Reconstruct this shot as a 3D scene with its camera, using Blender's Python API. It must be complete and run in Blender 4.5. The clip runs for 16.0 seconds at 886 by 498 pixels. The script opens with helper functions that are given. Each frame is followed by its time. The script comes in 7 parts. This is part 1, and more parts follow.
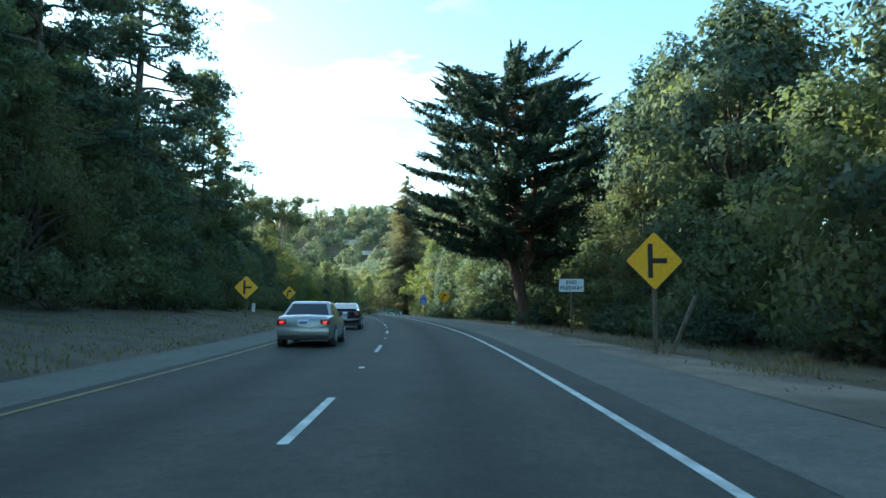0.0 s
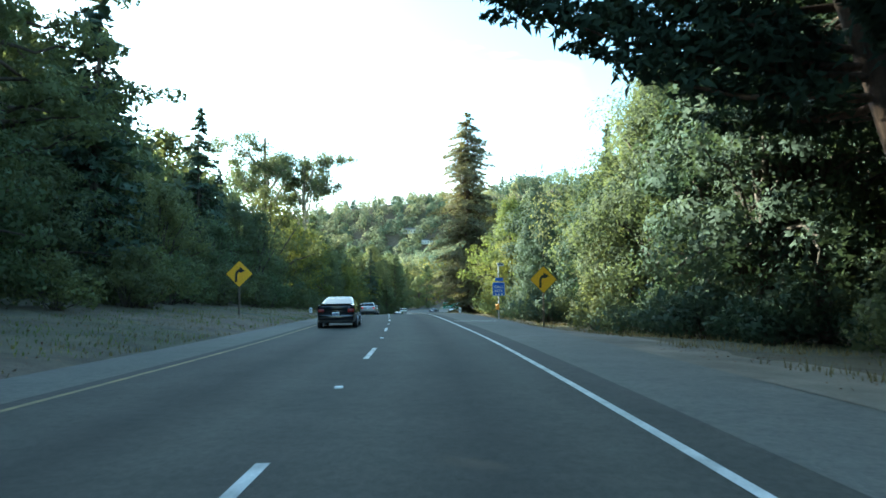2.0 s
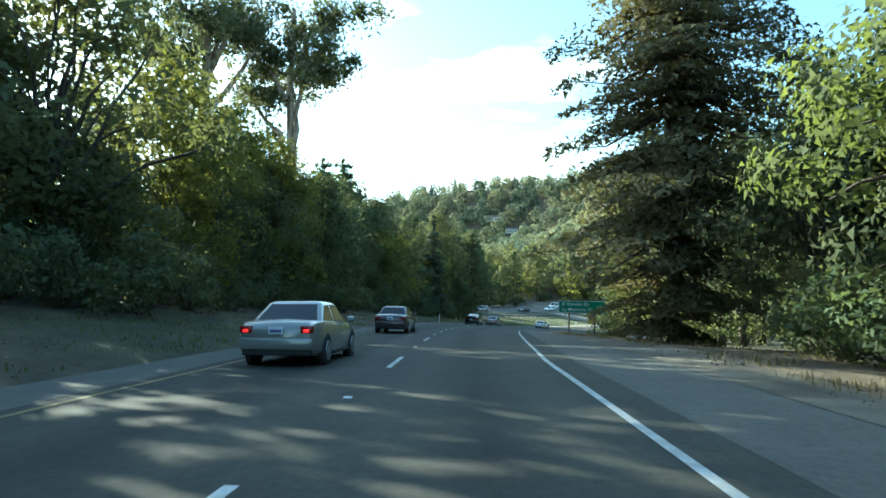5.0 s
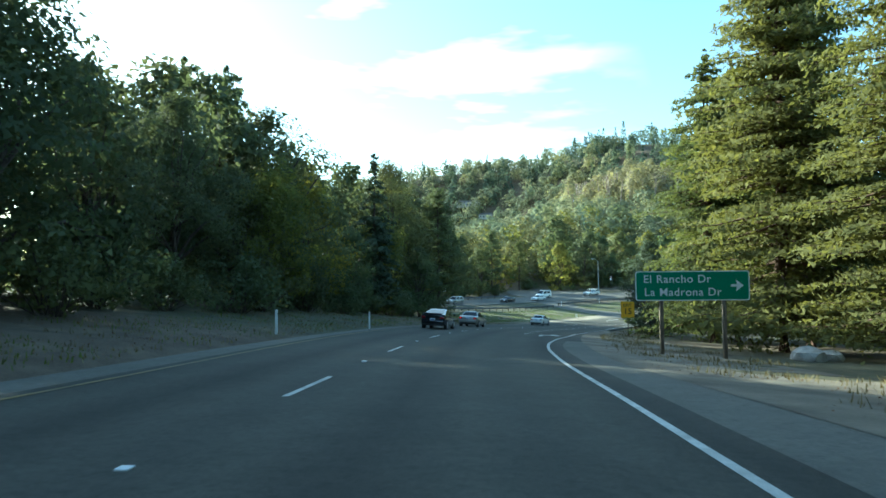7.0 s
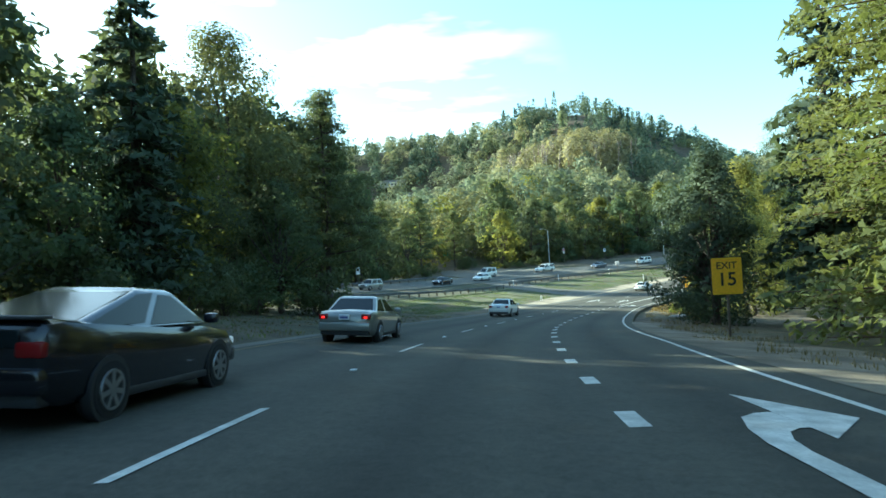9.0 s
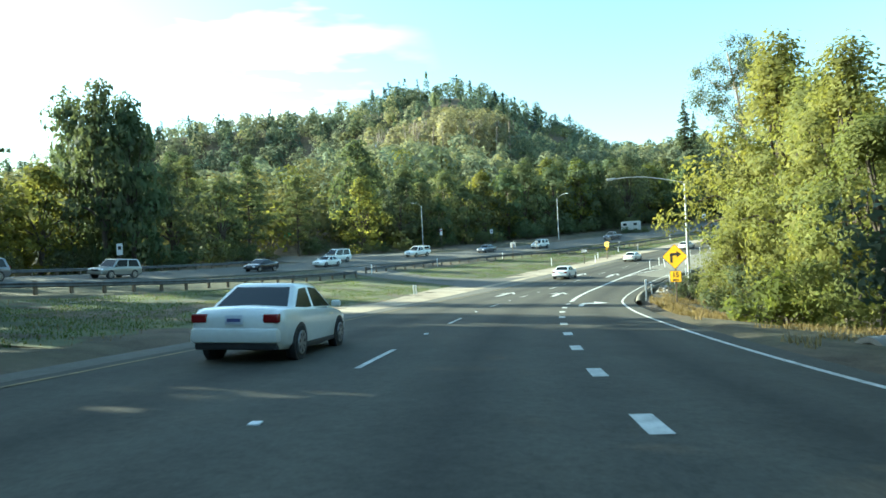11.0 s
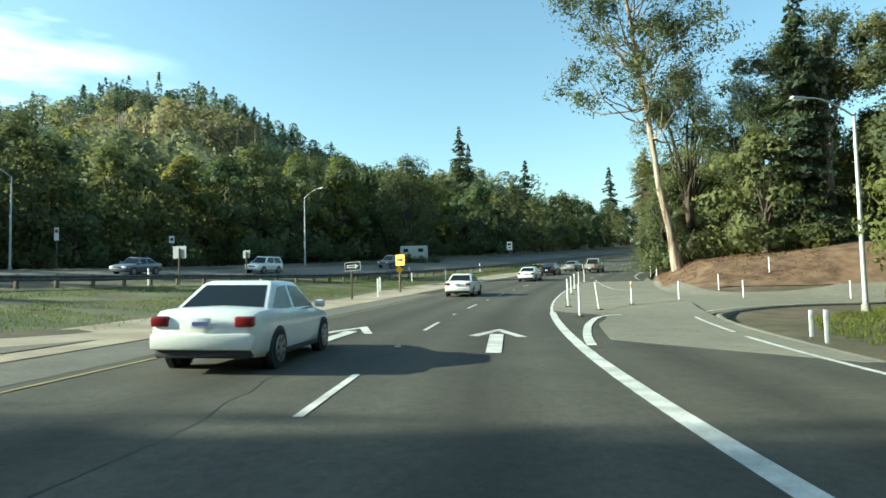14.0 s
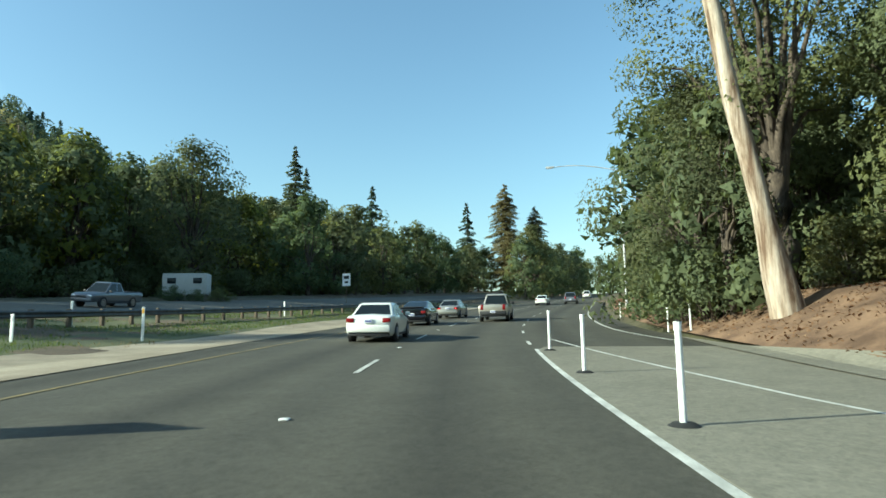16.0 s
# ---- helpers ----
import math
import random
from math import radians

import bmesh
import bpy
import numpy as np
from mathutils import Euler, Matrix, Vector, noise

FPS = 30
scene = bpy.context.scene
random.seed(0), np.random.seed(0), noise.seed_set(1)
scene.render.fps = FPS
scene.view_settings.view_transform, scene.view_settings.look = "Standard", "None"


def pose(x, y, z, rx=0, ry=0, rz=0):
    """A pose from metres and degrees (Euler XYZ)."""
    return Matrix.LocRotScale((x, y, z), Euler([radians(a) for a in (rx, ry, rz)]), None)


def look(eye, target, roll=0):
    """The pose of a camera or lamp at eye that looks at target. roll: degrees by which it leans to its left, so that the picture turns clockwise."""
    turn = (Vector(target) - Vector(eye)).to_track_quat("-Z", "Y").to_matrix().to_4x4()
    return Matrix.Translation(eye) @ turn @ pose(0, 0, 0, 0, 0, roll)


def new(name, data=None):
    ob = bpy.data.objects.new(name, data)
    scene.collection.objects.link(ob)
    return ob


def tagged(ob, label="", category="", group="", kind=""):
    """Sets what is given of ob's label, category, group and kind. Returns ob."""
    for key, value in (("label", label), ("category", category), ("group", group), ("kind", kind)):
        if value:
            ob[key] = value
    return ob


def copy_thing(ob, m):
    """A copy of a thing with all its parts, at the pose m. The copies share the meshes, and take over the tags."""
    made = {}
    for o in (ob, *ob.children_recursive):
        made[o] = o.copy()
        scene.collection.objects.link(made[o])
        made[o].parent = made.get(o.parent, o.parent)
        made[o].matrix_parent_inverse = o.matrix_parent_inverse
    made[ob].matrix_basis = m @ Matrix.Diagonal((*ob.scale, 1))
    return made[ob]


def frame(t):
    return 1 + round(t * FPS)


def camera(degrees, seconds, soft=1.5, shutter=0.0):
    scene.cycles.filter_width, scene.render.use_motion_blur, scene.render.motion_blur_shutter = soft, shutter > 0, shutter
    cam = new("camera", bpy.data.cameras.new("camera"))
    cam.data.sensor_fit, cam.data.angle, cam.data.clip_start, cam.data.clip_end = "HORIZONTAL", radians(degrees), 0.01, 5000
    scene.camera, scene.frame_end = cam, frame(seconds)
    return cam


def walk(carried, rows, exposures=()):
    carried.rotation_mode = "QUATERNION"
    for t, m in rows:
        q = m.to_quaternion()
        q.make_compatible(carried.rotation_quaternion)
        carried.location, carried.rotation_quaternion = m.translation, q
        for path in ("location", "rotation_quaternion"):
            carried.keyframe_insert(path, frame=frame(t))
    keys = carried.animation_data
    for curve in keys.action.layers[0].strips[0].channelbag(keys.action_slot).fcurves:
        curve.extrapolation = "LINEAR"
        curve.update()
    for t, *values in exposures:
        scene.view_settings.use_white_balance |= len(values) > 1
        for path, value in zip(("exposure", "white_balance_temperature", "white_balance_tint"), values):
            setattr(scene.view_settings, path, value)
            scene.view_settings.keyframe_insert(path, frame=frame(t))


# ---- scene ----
cam = camera(68.81, 16.0, soft=1.6, shutter=0.06)
ROWS = [  # seconds, x, y, z, yaw, pitch, roll
    (0.0, 0.002, -0.000, 1.302, -0.084, 4.121, 0.129),
    (0.5, -0.159, 9.932, 1.143, 0.827, 3.862, -0.133),
    (1.0, -0.530, 19.961, 0.987, 2.084, 3.615, -0.302),
    (1.5, -1.155, 30.094, 0.834, 3.687, 3.457, -0.352),
    (2.0, -2.079, 40.302, 0.673, 5.462, 3.422, -0.258),
    (2.5, -3.266, 50.499, 0.499, 7.335, 3.389, -0.100),
    (3.0, -4.676, 60.670, 0.328, 9.291, 3.338, 0.103),
    (3.5, -6.349, 70.889, 0.158, 11.100, 3.278, 0.327),
    (4.0, -8.071, 81.136, -0.023, 12.191, 3.329, 0.590),
    (4.5, -9.755, 91.342, -0.257, 12.681, 3.248, 0.810),
    (5.0, -11.436, 101.478, -0.559, 12.752, 2.935, 0.949),
    (5.5, -13.097, 111.545, -0.922, 12.398, 2.608, 0.932),
    (6.0, -14.712, 121.547, -1.338, 11.786, 2.522, 0.695),
    (6.5, -16.243, 131.491, -1.808, 11.050, 2.633, 0.197),
    (7.0, -17.667, 141.368, -2.352, 10.305, 2.333, -0.579),
    (7.5, -18.947, 151.203, -2.960, 9.308, 1.967, -1.459),
    (8.0, -20.247, 161.006, -3.565, 8.128, 1.751, -2.298),
    (8.5, -21.165, 170.792, -4.140, 6.224, 1.369, -2.835),
    (9.0, -21.636, 180.591, -4.729, 4.109, 1.058, -3.102),
    (9.5, -21.640, 190.461, -5.365, 1.723, 0.828, -3.168),
    (10.0, -21.198, 200.454, -6.068, -0.959, 0.618, -3.121),
    (10.5, -20.325, 210.589, -6.834, -4.002, 0.218, -3.025),
    (11.0, -18.957, 220.813, -7.605, -7.305, 0.096, -2.797),
    (11.5, -17.021, 230.934, -8.258, -10.728, -0.022, -2.301),
    (12.0, -14.524, 240.800, -8.822, -14.014, 0.500, -1.815),
    (12.5, -11.635, 250.569, -9.316, -17.455, 1.161, -1.602),
    (13.0, -8.047, 260.262, -9.756, -20.995, 1.807, -1.377),
    (13.5, -3.790, 269.810, -10.083, -24.709, 2.493, -1.281),
    (14.0, 1.035, 279.002, -10.253, -28.595, 3.560, -1.296),
    (14.5, 6.399, 287.881, -10.234, -32.616, 4.630, -1.249),
    (15.0, 12.262, 296.407, -10.072, -36.338, 5.538, -1.150),
    (15.5, 18.524, 304.550, -9.830, -39.604, 6.623, -1.035),
    (16.0, 25.091, 312.247, -9.469, -42.346, 7.584, -0.930),
]
EXPOSURES = [(0.0, 2.1, 5450, -13), (1.5, 2.75, 5700, -12), (2.5, 2.02, 5450, -13), (3.5, 1.7, 5350, -14), (4.5, 1.95, 5500, -13), (7.0, 1.8, 5400, -15), (8.0, 1.8, 5450, -15), (10.5, 2.1, 5850, -14), (11.0, 1.95, 5850, -15), (12.0, 1.58, 5900, -16), (13.0, 1.36, 6000, -15), (14.0, 1.22, 6150, -14), (16.0, 1.0, 5900, -12)]
walk(cam, [(t, pose(x, y, z, 90 + pitch, 0, yaw) @ pose(0, 0, 0, 0, 0, roll)) for t, x, y, z, yaw, pitch, roll in ROWS], EXPOSURES)

# ---- sky and sun: late afternoon, the sun low over the trees on the outer side of the bend ----
SUN_AZ, SUN_EL = -64.0, 21.5  # degrees from +y towards +x, degrees up
world = bpy.data.worlds.new("world")
scene.world = world
world.use_nodes = True
wn, wl = world.node_tree.nodes, world.node_tree.links
sky = wn.new("ShaderNodeTexSky")
sky.sky_type, sky.sun_disc = "NISHITA", False
sky.sun_elevation, sky.sun_rotation = radians(SUN_EL), radians(SUN_AZ)
sky.air_density, sky.dust_density, sky.ozone_density = 1.2, 1.0, 2.0
wco = wn.new("ShaderNodeTexCoord")
wmap = wn.new("ShaderNodeMapping")
wmap.inputs["Scale"].default_value = (1.6, 1.6, 7.0)
wl.new(wco.outputs["Generated"], wmap.inputs["Vector"])
cloud = wn.new("ShaderNodeTexNoise")
cloud.inputs["Scale"].default_value, cloud.inputs["Detail"].default_value, cloud.inputs["Roughness"].default_value = 1.3, 5.0, 0.52
wl.new(wmap.outputs["Vector"], cloud.inputs["Vector"])
cramp = wn.new("ShaderNodeValToRGB")
cramp.color_ramp.elements[0].position, cramp.color_ramp.elements[1].position = 0.50, 0.66
wl.new(cloud.outputs["Fac"], cramp.inputs["Fac"])
# the thin cloud lies over the side of the sky where the sun stands
wdot = wn.new("ShaderNodeVectorMath")
wdot.operation = "DOT_PRODUCT"
wdot.inputs[1].default_value = (math.sin(radians(-20)), math.cos(radians(-20)), 0.15)
wl.new(wco.outputs["Generated"], wdot.inputs[0])
wside = wn.new("ShaderNodeMapRange")
wside.inputs["From Min"].default_value, wside.inputs["From Max"].default_value = 0.89, 0.985
wl.new(wdot.outputs["Value"], wside.inputs["Value"])
wmul = wn.new("ShaderNodeMath")
wmul.operation = "MULTIPLY"
wl.new(cramp.outputs["Color"], wmul.inputs[0])
wl.new(wside.outputs["Result"], wmul.inputs[1])
wmix = wn.new("ShaderNodeMixRGB")
wmix.inputs["Color2"].default_value = (9.5, 9.8, 10.0, 1)
wl.new(wmul.outputs["Value"], wmix.inputs["Fac"])
wl.new(sky.outputs["Color"], wmix.inputs["Color1"])
wl.new(wmix.outputs["Color"], wn["Background"].inputs["Color"])
wn["Background"].inputs["Strength"].default_value = 0.115
sun_lamp = bpy.data.lights.new("sun", "SUN")
sun_lamp.energy, sun_lamp.angle, sun_lamp.color = 5.0, radians(0.53), (1.0, 0.91, 0.76)
sun = new("sun", sun_lamp)
az, el = radians(SUN_AZ), radians(SUN_EL)
SUN_DIR = Vector((math.sin(az) * math.cos(el), math.cos(az) * math.cos(el), math.sin(el)))
sun.matrix_world = look(SUN_DIR * 300, (0, 0, 0))


# ---- materials ----
def material(name, build):
    m = bpy.data.materials.new(name)
    m.use_nodes = True
    build(m.node_tree.nodes, m.node_tree.links, m.node_tree.nodes["Principled BSDF"])
    return m


def ramp(nodes, links, fac, stops):
    r = nodes.new("ShaderNodeValToRGB")
    e = r.color_ramp.elements
    while len(e) < len(stops):
        e.new(0.5)
    for k, (p, c) in enumerate(stops):
        e[k].position, e[k].color = p, (*c, 1)
    links.new(fac, r.inputs["Fac"])
    return r.outputs["Color"]


def noise_fac(nodes, links, scale, detail=4.0, rough=0.55, stretch=(1, 1, 1)):
    co = nodes.new("ShaderNodeTexCoord")
    mp = nodes.new("ShaderNodeMapping")
    mp.inputs["Scale"].default_value = stretch
    links.new(co.outputs["Object"], mp.inputs["Vector"])
    n = nodes.new("ShaderNodeTexNoise")
    n.inputs["Scale"].default_value, n.inputs["Detail"].default_value, n.inputs["Roughness"].default_value = scale, detail, rough
    links.new(mp.outputs["Vector"], n.inputs["Vector"])
    return n.outputs["Fac"]


def mix(nodes, links, fac, a, b, how="MIX"):
    m = nodes.new("ShaderNodeMixRGB")
    m.blend_type = how
    for key, v in (("Fac", fac), ("Color1", a), ("Color2", b)):
        if isinstance(v, (int, float)):
            m.inputs[key].default_value = v
        elif isinstance(v, tuple):
            m.inputs[key].default_value = (*v, 1)
        else:
            links.new(v, m.inputs[key])
    return m.outputs["Color"]


def bump(nodes, links, bsdf, fac, strength, distance):
    b = nodes.new("ShaderNodeBump")
    b.inputs["Strength"].default_value, b.inputs["Distance"].default_value = strength, distance
    links.new(fac, b.inputs["Height"])
    links.new(b.outputs["Normal"], bsdf.inputs["Normal"])


def mottled(name, dark, light, scale, rough=0.85, fine=None, bump_by=0.0, metal=0.0, stretch=(1, 1, 1), spec=0.5):
    """A surface whose colour wanders between two tones at a coarse and a fine scale."""
    def build(nodes, links, bsdf):
        coarse = noise_fac(nodes, links, scale, stretch=stretch)
        base = ramp(nodes, links, coarse, [(0.35, dark), (0.66, light)])
        if fine:
            f = noise_fac(nodes, links, fine, 3.0, 0.7)
            base = mix(nodes, links, 0.55, base, ramp(nodes, links, f, [(0.3, (0.45, 0.45, 0.45)), (0.7, (1.0, 1.0, 1.0))]), "MULTIPLY")
            if bump_by:
                bump(nodes, links, bsdf, f, bump_by, 0.02)
        links.new(base, bsdf.inputs["Base Color"])
        bsdf.inputs["Roughness"].default_value, bsdf.inputs["Metallic"].default_value = rough, metal
        bsdf.inputs["Specular IOR Level"].default_value = spec
    return material(name, build)


def asphalt(name, dark, light, tracks=False):
    def build(nodes, links, bsdf):
        big = noise_fac(nodes, links, 0.06, 3.0, 0.5)
        patch = noise_fac(nodes, links, 0.9, 4.0, 0.6)
        grit = noise_fac(nodes, links, 26.0, 6.0, 0.85)
        base = ramp(nodes, links, big, [(0.3, dark), (0.7, light)])
        base = mix(nodes, links, 0.5, base, ramp(nodes, links, patch, [(0.3, (0.72, 0.72, 0.72)), (0.7, (1.1, 1.1, 1.1))]), "MULTIPLY")
        base = mix(nodes, links, 0.6, base, ramp(nodes, links, grit, [(0.3, (0.42, 0.42, 0.42)), (0.72, (1.45, 1.43, 1.4))]), "MULTIPLY")
        fleck = noise_fac(nodes, links, 7.0, 5.0, 0.75)
        base = mix(nodes, links, 0.55, base, ramp(nodes, links, fleck, [(0.32, (0.62, 0.62, 0.62)), (0.5, (1.0, 1.0, 1.0)), (0.7, (1.32, 1.31, 1.28))]), "MULTIPLY")
        if tracks:
            lane = nodes.new("ShaderNodeAttribute")
            lane.attribute_name = "lane"
            worn = noise_fac(nodes, links, 0.5, 3.0, 0.6)
            wob = nodes.new("ShaderNodeMath")
            wob.operation = "MULTIPLY_ADD"
            wob.inputs[1].default_value = 0.10
            links.new(worn, wob.inputs[0])
            links.new(lane.outputs["Fac"], wob.inputs[2])
            turn = nodes.new("ShaderNodeMath")
            turn.operation = "FRACT"
            links.new(wob.outputs["Value"], turn.inputs[0])
            strip = ramp(nodes, links, turn.outputs["Value"], [(0.05, (0.95, 0.95, 0.95)), (0.28, (1.14, 1.13, 1.1)), (0.55, (0.62, 0.62, 0.63)), (0.82, (1.14, 1.13, 1.1)), (1.0, (0.95, 0.95, 0.95))])
            base = mix(nodes, links, 0.8, base, strip, "MULTIPLY")
        links.new(base, bsdf.inputs["Base Color"])
        bsdf.inputs["Roughness"].default_value = 0.88
        bsdf.inputs["Specular IOR Level"].default_value = 0.22
        bump(nodes, links, bsdf, grit, 0.5, 0.01)
    return material(name, build)


def leafy(name, dark, light, gold, gold_share=0.12, trans=0.35, far=False):
    """Leaves: every leaf cluster has its own tone; light comes through."""
    def build(nodes, links, bsdf):
        geo = nodes.new("ShaderNodeNewGeometry")
        oi = nodes.new("ShaderNodeObjectInfo")
        clump = noise_fac(nodes, links, 0.33, 2.0)
        per = nodes.new("ShaderNodeMath")
        per.operation = "MULTIPLY_ADD"
        per.inputs[1].default_value = 0.28
        links.new(geo.outputs["Random Per Island"], per.inputs[0])
        sub = nodes.new("ShaderNodeMath")
        sub.operation = "MULTIPLY_ADD"
        sub.inputs[1].default_value, sub.inputs[2].default_value = 1.0, -0.13
        links.new(clump, sub.inputs[0])
        links.new(sub.outputs["Value"], per.inputs[2])
        base = ramp(nodes, links, per.outputs["Value"], [(0.1, dark), (0.85 - gold_share, light), (1.0 - gold_share * 0.5, gold)])
        tint = ramp(nodes, links, oi.outputs["Random"], [(0.0, (0.78, 0.88, 0.82)), (0.5, (1.0, 1.0, 1.0)), (1.0, (1.22, 1.12, 0.9))])
        base = mix(nodes, links, 1.0, base, tint, "MULTIPLY")
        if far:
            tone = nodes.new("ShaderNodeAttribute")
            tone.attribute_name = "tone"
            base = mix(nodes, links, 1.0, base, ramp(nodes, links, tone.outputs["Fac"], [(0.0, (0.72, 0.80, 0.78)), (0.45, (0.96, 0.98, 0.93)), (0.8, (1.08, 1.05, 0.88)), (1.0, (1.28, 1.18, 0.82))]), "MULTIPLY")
        links.new(base, bsdf.inputs["Base Color"])
        bsdf.inputs["Roughness"].default_value = 0.7
        bsdf.inputs["Specular IOR Level"].default_value = 0.12
        tr = nodes.new("ShaderNodeBsdfTranslucent")
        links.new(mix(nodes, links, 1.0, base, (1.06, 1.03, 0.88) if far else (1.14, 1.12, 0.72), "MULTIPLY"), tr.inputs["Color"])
        ms = nodes.new("ShaderNodeMixShader")
        ms.inputs["Fac"].default_value = trans
        out = nodes["Material Output"]
        links.new(bsdf.outputs["BSDF"], ms.inputs[1])
        links.new(tr.outputs["BSDF"], ms.inputs[2])
        links.new(ms.outputs["Shader"], out.inputs["Surface"])
    return material(name, build)


def plain(name, colour, rough=0.5, metal=0.0, coat=0.0, spec=0.5, wear=0.12):
    def build(nodes, links, bsdf):
        f = noise_fac(nodes, links, 9.0, 4.0, 0.65)
        lo = tuple(c * (1 - wear) for c in colour)
        hi = tuple(min(1.0, c * (1 + wear * 0.6)) for c in colour)
        links.new(ramp(nodes, links, f, [(0.35, lo), (0.65, hi)]), bsdf.inputs["Base Color"])
        bsdf.inputs["Roughness"].default_value, bsdf.inputs["Metallic"].default_value = rough, metal
        bsdf.inputs["Coat Weight"].default_value, bsdf.inputs["Specular IOR Level"].default_value = coat, spec
    return material(name, build)


def lit(name, colour, strength):
    def build(nodes, links, bsdf):
        bsdf.inputs["Base Color"].default_value = (*colour, 1)
        bsdf.inputs["Emission Color"].default_value = (*colour, 1)
        bsdf.inputs["Emission Strength"].default_value = strength
        bsdf.inputs["Roughness"].default_value = 0.25
    return material(name, build)


ASPHALT = asphalt("asphalt", (0.074, 0.070, 0.057), (0.098, 0.093, 0.075), True)
ASPHALT_PALE = asphalt("asphalt_pale", (0.13, 0.124, 0.105), (0.185, 0.173, 0.143))
ASPHALT_WARM = asphalt("asphalt_warm", (0.20, 0.187, 0.148), (0.265, 0.247, 0.195))
PAINT_WHITE = mottled("road_paint_white", (0.46, 0.455, 0.41), (0.76, 0.75, 0.69), 2.4, 0.75, 30.0)
PAINT_YELLOW = mottled("road_paint_yellow", (0.19, 0.155, 0.075), (0.34, 0.25, 0.09), 1.7, 0.75, 40.0)
CONCRETE = mottled("concrete", (0.30, 0.28, 0.24), (0.44, 0.41, 0.35), 0.8, 0.9, 30.0, 0.4)
GALVANISED = mottled("galvanised_steel", (0.46, 0.47, 0.47), (0.62, 0.62, 0.61), 3.0, 0.55, 25.0, 0.0, 0.3)
DARK_RAIL = mottled("weathered_rail_steel", (0.10, 0.10, 0.095), (0.20, 0.195, 0.185), 2.0, 0.6, 20.0, 0.0, 0.4)
POST_WOOD = mottled("post_wood", (0.10, 0.075, 0.05), (0.22, 0.17, 0.12), 2.5, 0.9, 30.0, 0.5, 0.0, (6, 6, 0.6))
WHITE_POST = plain("white_plastic", (0.80, 0.80, 0.78), 0.5)
SIGN_WHITE = plain("sign_white", (0.75, 0.76, 0.76), 0.45)
SIGN_YELLOW = plain("sign_yellow", (0.90, 0.46, 0.015), 0.4)
SIGN_BLACK = plain("sign_black", (0.015, 0.015, 0.015), 0.5)
SIGN_GREEN = plain("sign_green", (0.01, 0.19, 0.09), 0.45)
SIGN_BLUE = plain("sign_blue", (0.02, 0.11, 0.50), 0.45)
SIGN_BACK = plain("sign_back_aluminium", (0.42, 0.43, 0.44), 0.5, 0.6)
ORANGE = plain("orange_plastic", (0.75, 0.28, 0.03), 0.45)
RUBBER = plain("rubber", (0.018, 0.018, 0.018), 0.85)
BARK = mottled("bark", (0.045, 0.033, 0.024), (0.13, 0.10, 0.075), 1.6, 0.95, 14.0, 0.9, 0.0, (4, 4, 0.7))
BARK_RED = mottled("bark_reddish", (0.07, 0.04, 0.026), (0.17, 0.10, 0.065), 1.6, 0.95, 14.0, 0.9, 0.0, (4, 4, 0.6))


def peeling_bark(nodes, links, bsdf):
    """Eucalyptus bark: pale patches, brown strips that peel along the trunk."""
    strips = noise_fac(nodes, links, 1.5, 5.0, 0.6, (2.6, 2.6, 0.22))
    fine = noise_fac(nodes, links, 6.0, 4.0, 0.7, (2.0, 2.0, 0.35))
    base = ramp(nodes, links, strips, [(0.38, (0.13, 0.08, 0.05)), (0.46, (0.27, 0.205, 0.15)), (0.52, (0.38, 0.31, 0.245)), (0.66, (0.52, 0.455, 0.38)), (0.72, (0.22, 0.18, 0.145))])
    base = mix(nodes, links, 0.7, base, ramp(nodes, links, fine, [(0.3, (0.5, 0.48, 0.45)), (0.65, (1.05, 1.03, 1.0))]), "MULTIPLY")
    links.new(base, bsdf.inputs["Base Color"])
    bsdf.inputs["Roughness"].default_value = 0.9
    bump(nodes, links, bsdf, strips, 0.9, 0.06)


BARK_PALE = material("bark_eucalyptus", peeling_bark)
LEAF_OAK = leafy("leaves_oak", (0.068, 0.082, 0.055), (0.152, 0.165, 0.09), (0.25, 0.235, 0.09), 0.10, 0.52)
# Gold light on the exit redwoods is put into these needle tones.
LEAF_SUN_TONED = leafy("needles_redwood_sun_toned", (0.060, 0.070, 0.034), (0.185, 0.185, 0.070), (0.30, 0.27, 0.09), 0.14, 0.45)
LEAF_DARK = leafy("leaves_dark", (0.078, 0.100, 0.062), (0.150, 0.172, 0.090), (0.23, 0.23, 0.11), 0.09, 0.42)
LEAF_GOLD = leafy("leaves_autumn", (0.075, 0.090, 0.034), (0.22, 0.215, 0.065), (0.44, 0.36, 0.07), 0.2, 0.62)
# Yellow green leaves, brightened further: sunlight on the ramp trees put into colour.
LEAF_WILLOW_SUN = leafy("leaves_yellow_green_sun_toned", (0.088, 0.100, 0.044), (0.235, 0.238, 0.082), (0.38, 0.345, 0.10), 0.16, 0.5)
LEAF_RED = leafy("needles_redwood", (0.075, 0.074, 0.050), (0.190, 0.170, 0.095), (0.28, 0.205, 0.115), 0.16, 0.35)
LEAF_FIR = leafy("needles_fir", (0.046, 0.066, 0.052), (0.095, 0.122, 0.082), (0.14, 0.16, 0.09), 0.08, 0.3)
LEAF_CYPRESS = leafy("needles_cypress", (0.030, 0.042, 0.034), (0.072, 0.092, 0.062), (0.14, 0.12, 0.07), 0.10, 0.2)
# Far leaf tones are paler than near ones: distance haze put into colour.
LEAF_FAR_HAZED = leafy("leaves_far_oak_hazed", (0.165, 0.176, 0.13), (0.315, 0.315, 0.21), (0.40, 0.375, 0.215), 0.12, 0.5, True)
